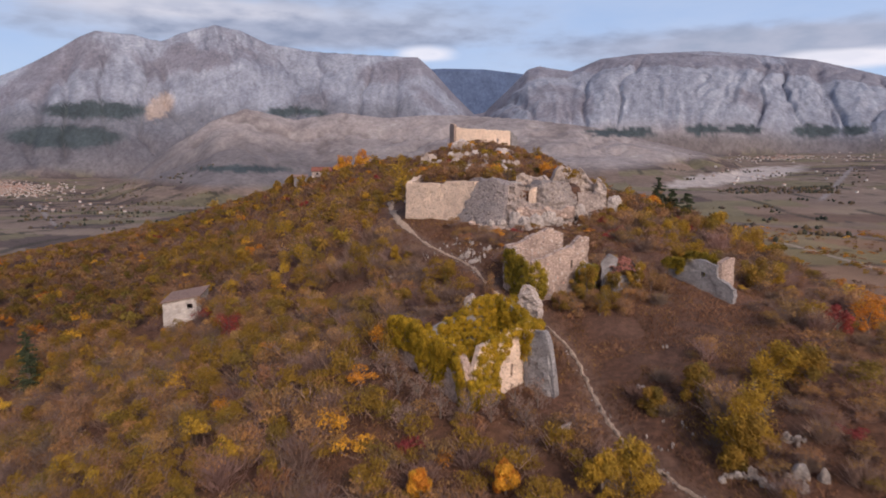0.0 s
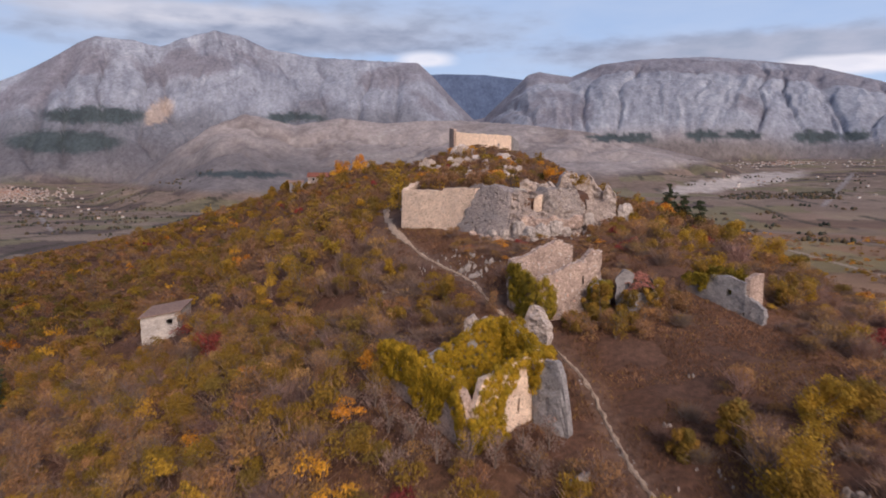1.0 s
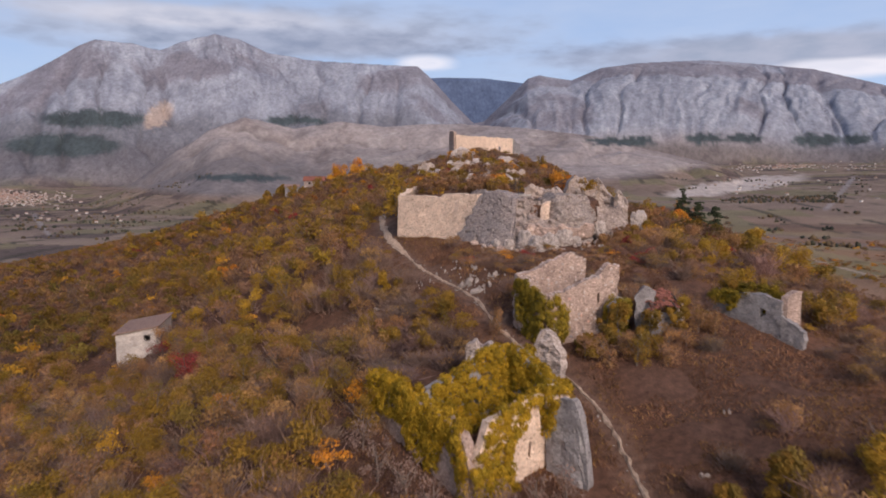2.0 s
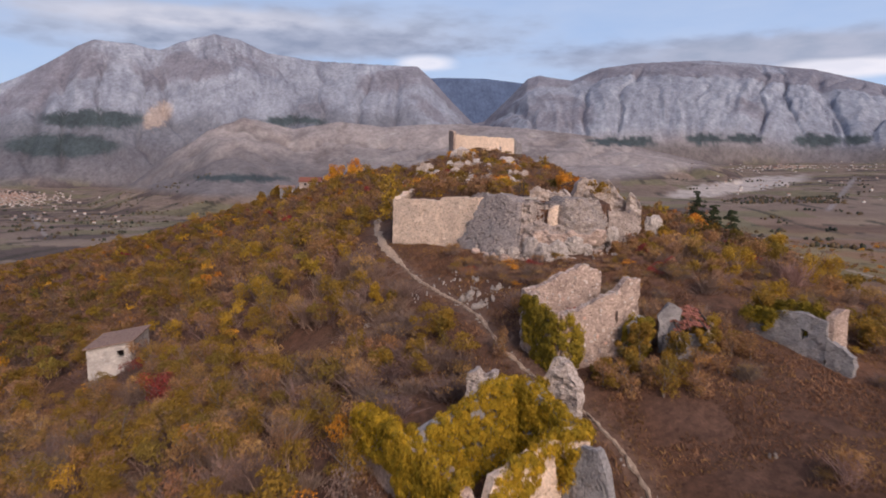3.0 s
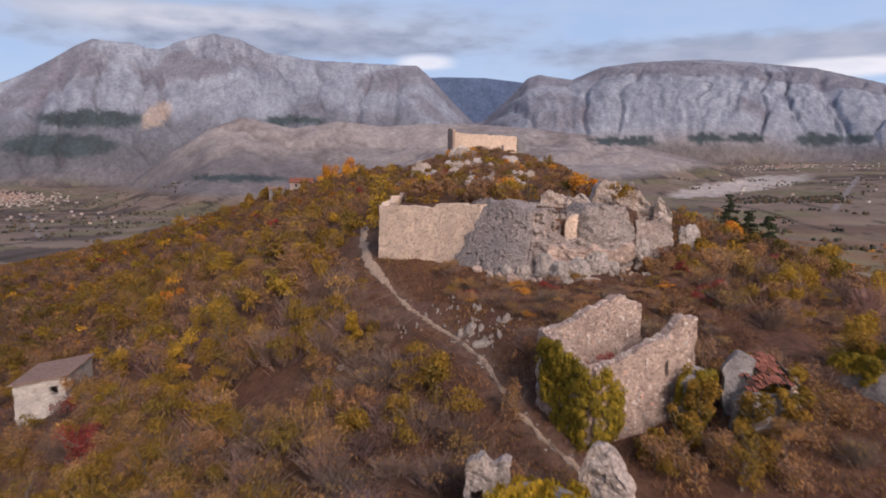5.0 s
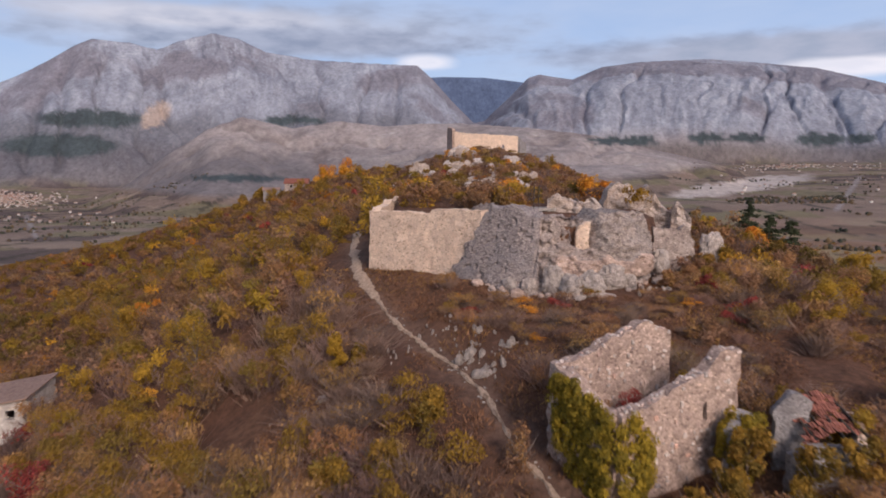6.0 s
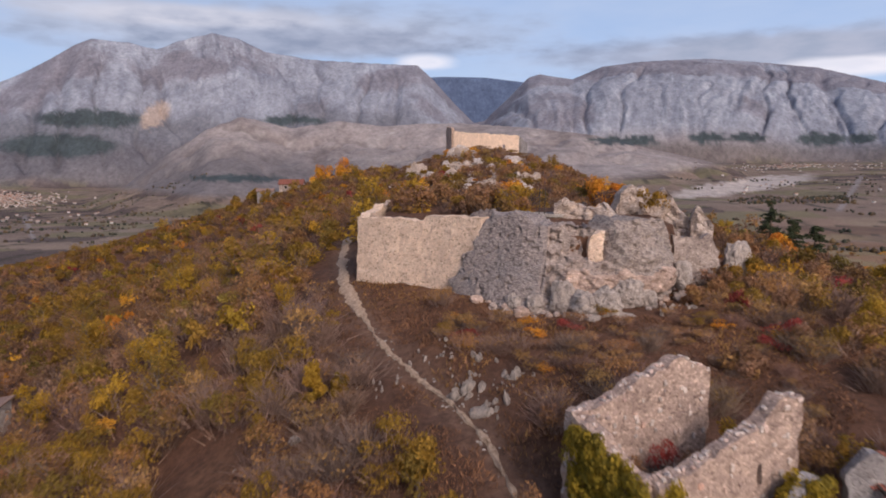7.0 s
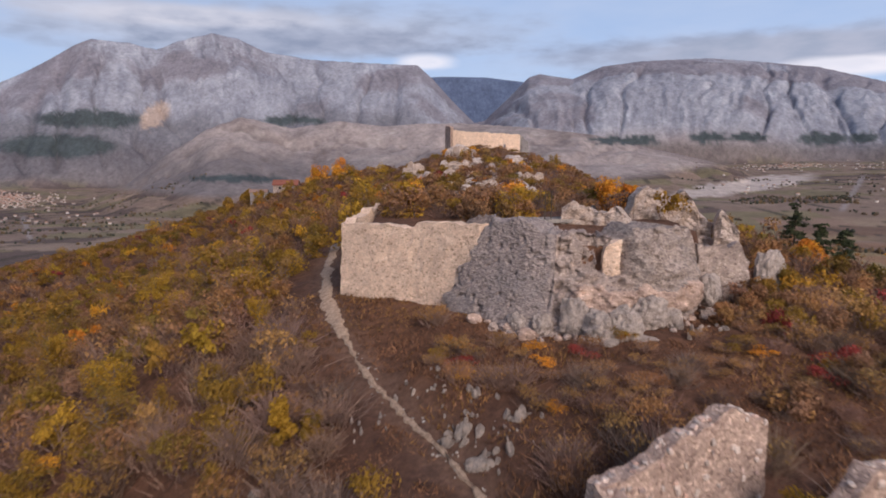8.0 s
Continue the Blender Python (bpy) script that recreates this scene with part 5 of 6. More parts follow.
RUSSET = "low spreading tree with thin russet-brown leaves"
OLIVE, GOLD, FLAME = "spreading tree with olive-green autumn leaves", "small tree with golden yellow autumn leaves", "tree in bright orange autumn leaf"
for x, y, h, w, kind, words in ((21.6, 51.5, 5.4, 3.5, "yellow", GOLD), (26.6, 58.6, 5.4, 2.9, "yellow", GOLD), (20.6, 49.8, 4.6, 2.3, "olive", OLIVE), (30.0, 59.5, 4.6, 2.6, "olive", OLIVE), (20.4, 59.2, 3.4, 2.0, "olive", OLIVE),
                               (16.3, 58.6, 2.4, 1.4, "olive", OLIVE), (11.9, 47.1, 4.6, 2.3, "yellow", GOLD), (9.7, 47.1, 4.4, 1.8, "yellow", GOLD), (2.8, 48.4, 3.0, 1.3, "orange", FLAME), (-3.7, 49.4, 2.4, 1.4, "orange", FLAME),
                               (-3.0, 91.0, 3.6, 2.0, "olive", OLIVE), (-8.6, 87.0, 2.4, 2.1, "olive", OLIVE), (-5.6, 88.2, 2.2, 1.6, "olive", OLIVE), (-11.6, 103.8, 3.2, 1.3, "yellow", "slim tree with yellow-green autumn leaves"), (-9.5, 103.4, 2.2, 1.0, "olive", OLIVE),
                               (-57.0, 98.0, 5.0, 2.2, "yellow", GOLD), (-36.3, 99.6, 5.6, 2.9, "red", "dense dark red tree below the hut"), (45.0, 77.0, 5.0, 2.6, "orange", FLAME), (40.0, 74.0, 3.6, 2.0, "red", "dark red tree on the meadow's edge"),
                               (38.0, 91.0, 3.6, 3.0, "olive", OLIVE), (41.5, 92.0, 3.2, 2.6, "yellow", GOLD), (36.6, 87.6, 3.0, 2.0, "olive", OLIVE), (27.0, 88.6, 4.8, 2.3, "olive", OLIVE), (30.6, 87.4, 5.0, 1.8, "olive", OLIVE), (14.6, 84.0, 4.6, 1.6, "olive", OLIVE), (13.0, 83.0, 3.4, 1.4, "olive", OLIVE), (17.4, 82.4, 3.6, 1.9, "olive", OLIVE), (20.2, 83.6, 3.4, 1.7, "olive", OLIVE), (21.2, 86.4, 3.4, 1.6, "yellow", GOLD), (13.6, 90.0, 4.0, 2.0, "yellow", GOLD), (11.0, 82.6, 2.2, 1.2, "olive", OLIVE),
                               (-69.0, 375.0, 11.5, 8.5, "orange", FLAME), (-58.0, 377.0, 12.5, 9.0, "orange", FLAME), (-84.0, 318.0, 7.0, 4.0, "olive", OLIVE), (-88.0, 306.0, 7.0, 4.0, "olive", OLIVE),
                               (-9.0, 165.0, 6.4, 3.2, "orange", FLAME), (-5.6, 162.0, 3.8, 2.4, "orange", FLAME), (15.6, 141.0, 3.6, 2.6, "orange", FLAME), (18.0, 143.0, 3.2, 2.0, "orange", FLAME), (8.4, 150.0, 3.0, 2.4, "yellow", GOLD), (1.0, 152.0, 3.4, 2.6, "olive", OLIVE), (-15.5, 166.0, 5.0, 3.6, "olive", OLIVE),
                               (31.5, 110.0, 3.4, 2.2, "yellow", GOLD), (34.5, 113.0, 3.2, 2.4, "yellow", GOLD), (29.0, 106.5, 2.8, 2.0, "brown", RUSSET), (37.5, 117.0, 3.8, 2.6, "brown", RUSSET), (41.0, 124.0, 4.0, 2.8, "olive", OLIVE), (35.0, 127.0, 3.6, 2.6, "brown", RUSSET), (46.0, 118.0, 4.0, 2.8, "yellow", GOLD), (50.0, 122.0, 4.2, 2.8, "yellow", GOLD), (43.0, 108.0, 3.2, 2.4, "brown", RUSSET), (54.0, 131.0, 4.4, 3.0, "brown", RUSSET), (49.0, 137.0, 4.2, 2.8, "yellow", GOLD), (31.0, 136.0, 3.4, 2.6, "brown", RUSSET), (37.0, 140.0, 3.8, 2.6, "orange", FLAME), (25.5, 112.0, 2.6, 1.9, "brown", RUSSET), (22.5, 104.0, 2.2, 1.7, "brown", RUSSET), (18.0, 101.0, 2.0, 1.6, "brown", RUSSET), (26.0, 99.5, 2.2, 1.7, "brown", RUSSET), (32.0, 97.0, 2.8, 2.0, "yellow", GOLD),
                               (18.6, 113.6, 1.9, 1.5, "brown", RUSSET), (21.0, 115.4, 2.2, 1.7, "brown", RUSSET), (22.6, 118.4, 2.6, 1.8, "brown", RUSSET), (24.2, 120.6, 2.8, 1.8, "olive", OLIVE), (24.6, 116.6, 2.4, 1.8, "brown", RUSSET), (21.6, 112.0, 1.8, 1.5, "red", "low dark red tree below the crag"),
                               (27.0, 122.0, 3.6, 1.9, "olive", OLIVE), (30.0, 118.0, 3.0, 2.0, "yellow", GOLD)):
    tree(x, y, h, w, kind, words, 4600 if y < 62 else 2600, leaf=0.42 if y > 300 else 0.16 if y > 130 else 0.11)
for x, y, h, w in ((41.6, 153, 7.6, 2.9), (44.2, 152, 6.2, 2.6), (47.8, 153, 6.0, 2.4), (-73.0, 106.0, 10.0, 2.4), (-70.0, 102.0, 8.0, 2.2)):
    conifer(x, y, h, w, "dark green conifer standing among the scrub")


BRUSH = "tall leafless grey-brown brushwood below the ruin"
for x, y, h, w in ((-8.6, 67.6, 3.2, 1.8), (-7.0, 64.2, 3.6, 2.0), (-4.6, 61.4, 4.2, 2.0), (-2.6, 59.4, 3.8, 1.9), (-0.2, 58.6, 3.4, 1.8), (2.0, 58.8, 3.6, 1.8), (4.2, 60.0, 3.4, 1.6), (6.4, 61.0, 3.0, 1.4), (5.0, 57.4, 3.0, 1.7), (-5.6, 57.6, 3.2, 2.0)):
    tree(x, y, h, w, "bare", BRUSH, 620, category="brushwood", leaf=0.085, name="brushwood")
for i, (x, y) in enumerate(((12.5, 81.2), (14.6, 80.4), (16.6, 80.0), (18.6, 80.8), (20.6, 81.6), (22.4, 83.8), (23.0, 87.4), (15.2, 78.6), (18.0, 78.4), (12.8, 79.2), (21.6, 89.4), (17.0, 91.2), (19.6, 90.8), (10.8, 80.8), (24.0, 83.6), (2.8, 87.4))):
    tree(x, y, 2.2 + 0.3 * (i % 4), 1.5 + 0.2 * (i % 3), "olive" if i % 5 == 2 else "brown", "tall russet brushwood between the ruins", 1000, category="brushwood", leaf=0.085, name="brushwood")


def hillside_trees():
    """Round-crowned small trees scattered over the flank: a few shapes, copied."""
    words = {"olive": "small olive-leaved tree on the overgrown flank", "brown": "small russet-leaved tree on the overgrown flank", "yellow": "small yellow-leaved tree on the overgrown flank"}
    stock = []
    for i, kind in enumerate(("olive", "brown", "olive", "brown", "yellow", "brown", "olive", "brown")):
        stock.append(tagged(tree(-20 - 3.1 * i, 84 + 3.7 * i, 3.8 + 0.25 * (i % 3), 2.0 + 0.2 * (i % 4), kind, words[kind], 1900, leaf=0.085), group="trees on the flank"))
    q = random.Random(31)
    n = 0
    while n < 130:
        x, y = q.uniform(-75, -9), q.uniform(52, 180)
        if path_distance(np.array([x]), np.array([y]))[0] < 4.5 or abs(x) > 0.72 * (y + 5) or (-60 < x < -45 and 108 < y < 126):
            continue
        t = copy_thing(q.choice(stock), pose(x, y, height(x, y) - 0.15, 0, 0, q.uniform(0, 360)))
        k = q.uniform(0.6, 1.0) if x > -18 else q.uniform(0.75, 1.4)
        t.scale = (k, k, k * q.uniform(0.85, 1.15))
        n += 1


hillside_trees()


def ridge_trees():
    """Bigger trees along the far flank, which break its outline."""
    stock = [tagged(tree(-36 - 9 * i, 190 + 14 * i, 5.0, 2.8, kind, words, 620, leaf=0.22), group="trees along the ridge") for i, (kind, words) in enumerate((("olive", "round olive-leaved tree along the ridge"), ("brown", "round russet-leaved tree along the ridge"), ("olive", "round olive-leaved tree along the ridge"), ("yellow", "round yellow-leaved tree along the ridge")))]
    q = random.Random(77)
    for i in range(70):
        y = q.uniform(140, 330)
        x = q.uniform(-0.42 * y - 20, -14 - 0.08 * (y - 140)) if i < 60 else q.uniform(26, 70)
        t = copy_thing(stock[q.choice((0, 1, 1, 2, 2, 3))], pose(x, y, height(x, y) - 0.2, 0, 0, q.uniform(0, 360)))
        k = q.uniform(0.75, 1.4)
        t.scale = (k * 1.1, k * 1.1, k)


ridge_trees()


def summit_trees():
    """Bushy small trees between the rocks of the summit, in mixed autumn colours."""
    names = {"olive": "olive-green bushy tree among the summit rocks", "brown": "russet bushy tree among the summit rocks", "yellow": "golden bushy tree among the summit rocks", "orange": "orange bushy tree among the summit rocks"}
    stock = [tagged(tree(-20 + 9 * i, 170 + 17 * i, 3.0, 2.1, kind, names[kind], 1100, leaf=0.14, category="shrub", name="shrub"), group="bushy trees on the summit") for i, kind in enumerate(("brown", "olive", "brown", "yellow", "brown", "orange"))]
    q = random.Random(53)
    for i in range(110):
        y = q.uniform(133, 285)
        x = q.uniform(-30, 27) if i % 3 else q.uniform(-44, -14)
        if path_distance(np.array([x]), np.array([y]))[0] < 3.0 or (5 < x < 26 and y < 142):
            continue
        t = copy_thing(stock[q.choice((0, 0, 1, 2, 2, 3, 4, 4, 5, 1))], pose(x, y, height(x, y) - 0.2, 0, 0, q.uniform(0, 360)))
        k = q.uniform(0.6, 1.15) * (0.85 if y > 240 else 1.0)
        t.scale = (k * 1.15, k * 1.15, k)
    # a thicket close behind the castle wall, and beside the path's top
    for i in range(34):
        x, y = (q.uniform(-9, 5.5), q.uniform(131, 150)) if i < 22 else (q.uniform(-29, -19), q.uniform(120, 152))
        t = copy_thing(stock[q.choice((0, 2, 4, 3, 5, 2) if i < 22 else (1, 1, 0, 3, 2))], pose(x, y, height(x, y) - 0.2, 0, 0, q.uniform(0, 360)))
        k = q.uniform(0.75, 1.25)
        t.scale = (k * 1.2, k * 1.2, k)


summit_trees()


# ---- ivy ----
def inside(poly, u, v):
    """Which of the points lie in the polygon."""
    hit = np.zeros(len(u), bool)
    for (ax, ay), (bx, by) in zip(poly, poly[1:] + poly[:1]):
        cross = (ay > v) != (by > v)
        hit ^= cross & (u < ax + (v - ay) * (bx - ax) / (by - ay if by != ay else 1e-9))
    return hit


def ivy(label, patches, kind="ivy", leaf=0.09, clumps=10.0, leaves=85):
    """Ivy over walls, in swelling leafy clumps. patches: (wall line, outline as (along, height), side, offset from the wall's middle)."""
    origin = np.array([*patches[0][0][0], 0.0])
    t = thing("ivy", tuple(origin), label, "ivy")
    for (p0, p1), poly, side, offset in patches:
        run = math.hypot(p1[0] - p0[0], p1[1] - p0[1])
        tx, ty = (p1[0] - p0[0]) / run, (p1[1] - p0[1]) / run
        out = np.array([ty * side, -tx * side, 0.0]) if side else np.array([0, 0, 1.0])
        us, vs = [q[0] for q in poly], [q[1] for q in poly]
        area = (max(us) - min(us)) * (max(vs) - min(vs))
        n = int(area * clumps)
        u, v = rng.uniform(min(us), max(us), n), rng.uniform(min(vs), max(vs), n)
        wave = 0.25 * fbm(u / 0.8, v / 0.8, 2, 351)
        keep = inside(poly, u + wave, v + 0.8 * wave)
        u, v = u[keep], v[keep]
        n = len(u)
        r = rng.uniform(0.22, 0.46, n)
        push = offset + 0.28 * np.clip(fbm(u / 1.4, v / 1.4, 2, 357), -0.4, 1)
        c = np.stack([p0[0] + tx * u, p0[1] + ty * u, v], 1) + out * push[:, None]
        w = np.repeat(np.arange(n), leaves)
        d = rng.normal(size=(len(w), 3)) + out * 0.55 + (0, 0, 0.35)
        d /= np.linalg.norm(d, axis=1, keepdims=True)
        p = c[w] + d * (r[w] * rng.uniform(0.7, 1.1, len(w)))[:, None]
        p[:, 2] -= 0.12 * rng.random(len(w))
        vv, f = leaf_cards(p, leaf, d * 1.5)
        pal = np.array(PAL[kind])
        tint = (pal[rng.integers(0, len(pal), n)] * rng.uniform(0.72, 1.2, (n, 1)))[w] * rng.uniform(0.8, 1.18, (len(w), 1))
        new("ivy_mat", raw_mesh("ivy_mat", vv - origin, f, LEAF, np.repeat(tint, 3, 0))).parent = t
    return t


ivy("thick yellow-green ivy over the roofless ruin's outer wall", [
    (RUIN_LEFT, [(-0.6, 29.4), (-0.4, 31.6), (0.4, 32.3), (4.5, 32.6), (8.8, 31.7), (12.7, 31.5), (13.3, 30.8), (13.6, 29.0), (13.9, 24.6), (12.9, 24.6), (12.5, 28.0), (11.3, 30.1), (10.3, 29.5), (9.8, 26.8), (8.6, 26.6), (5.7, 28.8), (4.2, 29.8), (0.3, 29.2)], 1, 0.55),
    (RUIN_LEFT, [(-0.5, 30.0), (-0.5, 32.2), (4.5, 32.5), (8.6, 31.6), (12.4, 31.4), (12.0, 30.6), (8.0, 30.6), (4.0, 30.8)], -1, 0.5),
    (RUIN_LEFT, [(-0.3, 31.3), (0.4, 32.1), (4.5, 32.5), (8.8, 31.7), (12.4, 31.6), (12.4, 30.9), (8.8, 31.0), (4.5, 31.7), (0.0, 31.2)], 1, 0.0),
    (((-7.9, 72.9), (-8.9, 72.2)), [(0.0, 27.6), (0.0, 32.2), (1.0, 32.0), (1.2, 28.6)], 1, 0.2)])
ivy("thick yellow-green ivy over the roofless ruin's rear walls", [
    (RUIN_BACK, [(0.2, 28.0), (1.0, 31.6), (1.9, 32.2), (4.7, 33.7), (6.2, 34.6), (7.6, 34.9), (8.9, 34.9), (8.9, 28.0)], 1, 0.5),
    (RUIN_SIDE, [(0.2, 28.0), (0.0, 34.9), (1.2, 35.0), (4.2, 33.5), (6.0, 32.9), (6.2, 28.0)], 1, 0.5),
    (RUIN_BACK, [(1.9, 31.6), (1.9, 32.3), (4.7, 33.8), (6.2, 34.7), (7.6, 35.0), (8.9, 35.0), (8.9, 34.3), (6.2, 34.0), (4.7, 33.0)], 1, 0.0),
    (RUIN_SIDE, [(0.0, 34.3), (0.0, 35.0), (1.2, 35.1), (4.2, 33.7), (6.0, 33.1), (6.0, 32.4), (4.2, 33.0), (1.2, 34.4)], 1, 0.0),
    (RUIN_SIDE, [(0.0, 31.0), (0.0, 34.8), (1.2, 34.9), (4.2, 33.5), (6.0, 32.9), (6.0, 29.0)], -1, 0.45),
    (RUIN_BACK, [(4.8, 32.8), (6.2, 34.4), (7.6, 34.8), (8.9, 34.8), (8.9, 31.0)], -1, 0.45)])
ivy("yellow-green ivy trailing over the roofless ruin's front wall", [
    (RUIN_FRONT, [(0.5, 31.4), (1.7, 32.4), (3.8, 33.0), (4.8, 32.4), (4.6, 30.8), (3.2, 29.6), (2.6, 28.6), (0.9, 29.2)], 1, 0.35),
    (RUIN_FRONT, [(3.8, 32.6), (7.3, 33.5), (8.8, 33.0), (8.8, 32.2), (7.2, 32.9), (5.6, 32.3), (4.4, 32.2)], 1, 0.35),
    (RUIN_FRONT, [(2.4, 31.8), (2.4, 32.5), (3.8, 32.9), (7.3, 33.7), (8.8, 33.1), (8.8, 32.5), (7.3, 33.0), (3.8, 32.2)], 1, 0.0),
    (RUIN_FRONT, [(1.4, 31.8), (3.8, 32.7), (7.3, 33.4), (8.8, 32.9), (8.8, 31.6), (5.0, 31.6), (2.0, 31.2)], -1, 0.3),
    (((5.2, 65.4), (8.2, 62.7)), [(-0.4, 30.4), (-0.4, 33.2), (0.9, 33.2), (1.5, 32.8), (1.4, 31.2), (0.9, 30.2), (0.3, 29.8)], 1, 0.4),
    (RUIN_FRONT, [(-0.5, 23.8), (-0.5, 29.0), (0.6, 30.2), (1.2, 29.6), (2.8, 28.4), (3.6, 27.2), (3.7, 23.8)], 1, 0.6)])
END_WALL, TOWER_FRONT = ((4.8, 88.4), (7.5, 83.9)), ((7.5, 83.9), (15.0, 87.9))
ivy("olive-green ivy climbing the tower ruin's end wall", [
    (END_WALL, [(0.5, 34.0), (0.4, 37.4), (1.2, 37.9), (2.6, 37.8), (4.0, 37.0), (5.2, 36.4), (5.3, 30.6), (3.4, 30.8), (2.6, 31.6), (1.4, 33.2)], 1, 0.45),
    (TOWER_FRONT, [(-0.3, 36.6), (1.0, 36.4), (1.9, 35.4), (2.2, 34.2), (1.9, 32.4), (0.8, 31.0), (-0.3, 30.6)], 1, 0.45)], "dark_ivy")
MEADOW_FRONT = ((25.5, 88.8), (30.2, 83.1))
ivy("green ivy along the top of the meadow ruin", [
    (MEADOW_FRONT, [(-0.5, 35.0), (0.0, 36.4), (2.5, 36.9), (3.8, 36.8), (3.0, 36.0), (2.6, 34.9), (2.0, 34.8), (1.4, 35.7)], 1, 0.3),
    (MEADOW_FRONT, [(-0.4, 34.0), (0.0, 36.6), (2.5, 37.5), (6.6, 37.8), (7.4, 36.4), (7.4, 34.0)], -1, 0.6)], "dark_ivy")
ivy("olive ivy over the collapsed house's gable", [(((13.6, 84.8), (16.0, 87.0)), [(0.0, 31.6), (0.2, 35.4), (1.4, 36.3), (3.2, 35.8), (3.2, 32.0)], 1, 0.45), (((13.6, 84.8), (16.0, 87.0)), [(0.0, 33.6), (0.2, 35.4), (1.4, 36.3), (3.2, 35.8), (3.2, 34.0)], -1, 0.4)], "dark_ivy")
ivy("yellow ivy covering the low wall stub", [(((7.0, 55.7), (8.6, 54.9)), [(-0.2, 22.6), (0.1, 26.6), (0.8, 27.0), (1.7, 26.8), (1.9, 22.8)], 1, 0.45), (((7.0, 55.7), (8.6, 54.9)), [(0.0, 24.6), (0.1, 26.6), (0.8, 27.0), (1.7, 26.8), (1.8, 24.8)], -1, 0.4)])


# ---- rocks on the slope ----
stones = random.Random(8)


def outcrop(x, y, spread, count, big, label="pale limestone rocks breaking through the grass"):
    """A cluster of sharp limestone rocks, each its own thing."""
    for i in range(count):
        rx, ry = x + stones.gauss(0, spread), y + stones.gauss(0, spread * 0.7)
        s = big * stones.uniform(0.35, 1.0) * (1.5 if y > 160 else 1.0)
        angular_rock("rock", (rx, ry, height(rx, ry) + (0.12 if big < 0.7 or y > 130 else -0.12) * s), (s * stones.uniform(0.4, 0.8) * (1.5 if y > 160 else 1), s * stones.uniform(0.35, 0.7), s * stones.uniform(0.6, 1.4) * (0.62 if y > 160 else 1)), PALEROCK if y > 130 else ROCK, stones.randint(1, 900), label, "rock", "limestone outcrops", 9, 2 if big < 0.7 else 3)


for x, y, sp, n, big in ((-3.0, 106.3, 1.2, 12, 0.35), (-1.8, 105.0, 0.9, 8, 0.3), (-0.3, 100.2, 0.5, 13, 0.75), (0.9, 98.0, 0.55, 14, 0.7), (0.6, 103.4, 0.7, 7, 0.4), (2.9, 101.0, 0.4, 9, 0.7), (-0.6, 101.8, 0.7, 9, 0.4), (1.4, 99.6, 0.9, 12, 0.22), (-7.6, 103.4, 0.9, 8, 0.25), (-5.8, 102.6, 0.8, 6, 0.4), (-13.8, 98.6, 0.8, 4, 0.8), (-21.5, 95.2, 1.8, 7, 0.5), (-25.0, 97.0, 2.0, 5, 0.5), (-16.6, 92.2, 0.9, 3, 0.5),
                         (19.9, 48.1, 0.8, 11, 0.75), (22.8, 46.3, 0.9, 14, 1.1), (24.8, 51.4, 0.7, 13, 0.6), (15.8, 52.5, 0.9, 8, 0.3), (20.6, 71.2, 0.2, 2, 0.35), (16.0, 62.2, 0.3, 2, 0.5), (17.5, 56.0, 1.2, 6, 0.4), (22.0, 117.0, 1.6, 10, 0.6), (16.0, 111.4, 1.5, 9, 0.6), (20.0, 113.5, 1.6, 8, 0.4),
                         (-3.0, 265, 3.0, 5, 3.0), (-13, 225, 3.0, 8, 2.2), (10.6, 245, 3.0, 6, 2.4), (8.3, 178, 2.0, 5, 1.8), (10.5, 165, 1.6, 5, 1.5), (-3.7, 198, 3.0, 9, 1.3), (2.0, 186, 2.0, 6, 1.2), (-8.0, 182, 3.0, 7, 1.0), (6.0, 205, 3.0, 7, 1.3), (-9.0, 245, 4.0, 9, 1.6), (14.0, 222, 3.0, 6, 1.4), (-11.5, 146, 1.4, 6, 0.8), (12.5, 145, 1.5, 4, 1.2), (5.0, 225, 3.0, 4, 2.0)):
    outcrop(x, y, sp, n, big)
for x0, x1, y0, low, tall_, seed in ((-7.0, 2.0, 206, 44, 48.2, 81), (-5.4, 1.6, 226, 45.5, 50.0, 82), (-17.0, -12.0, 236, 44, 49.4, 84), (8.0, 13.5, 196, 43.5, 47.6, 85), (1.0, 6.0, 176, 42.5, 46.4, 86), (9.5, 15.0, 250, 46, 52.0, 87), (-4.8, -1.6, 257, 48, 54.6, 88)):
    t = thing("terrace_wall", (0, 0, 0), "broken pale terrace wall among autumn scrub", "wall", "old terrace walls")
    plan_wall([(x0, y0, low, tall_ - 0.7), ((x0 + x1) / 2, y0 - 0.8, low, tall_), (x1, y0 + 0.6, low, tall_ - 0.9)], 1.2, CRAGROCK, "masonry", t, 0.8, seed, 0.5, relief=0.25)


for i in range(30):
    k = stones.uniform(0, 1)
    x, y = -1 + 21 * k, float(face_y(-1 + 21 * k)) - stones.uniform(1.6, 3.4)
    s = stones.uniform(0.25, 0.8)
    angular_rock("rubble_block", (x, y, height(x, y) + 0.2 * s), (s, s * 0.8, s * stones.uniform(0.6, 1.0)), BROKEN if i % 3 else RUBBLE, 400 + i, "pale fallen block at the crag's foot", "rock", "fallen blocks below the crag", 9, 2)


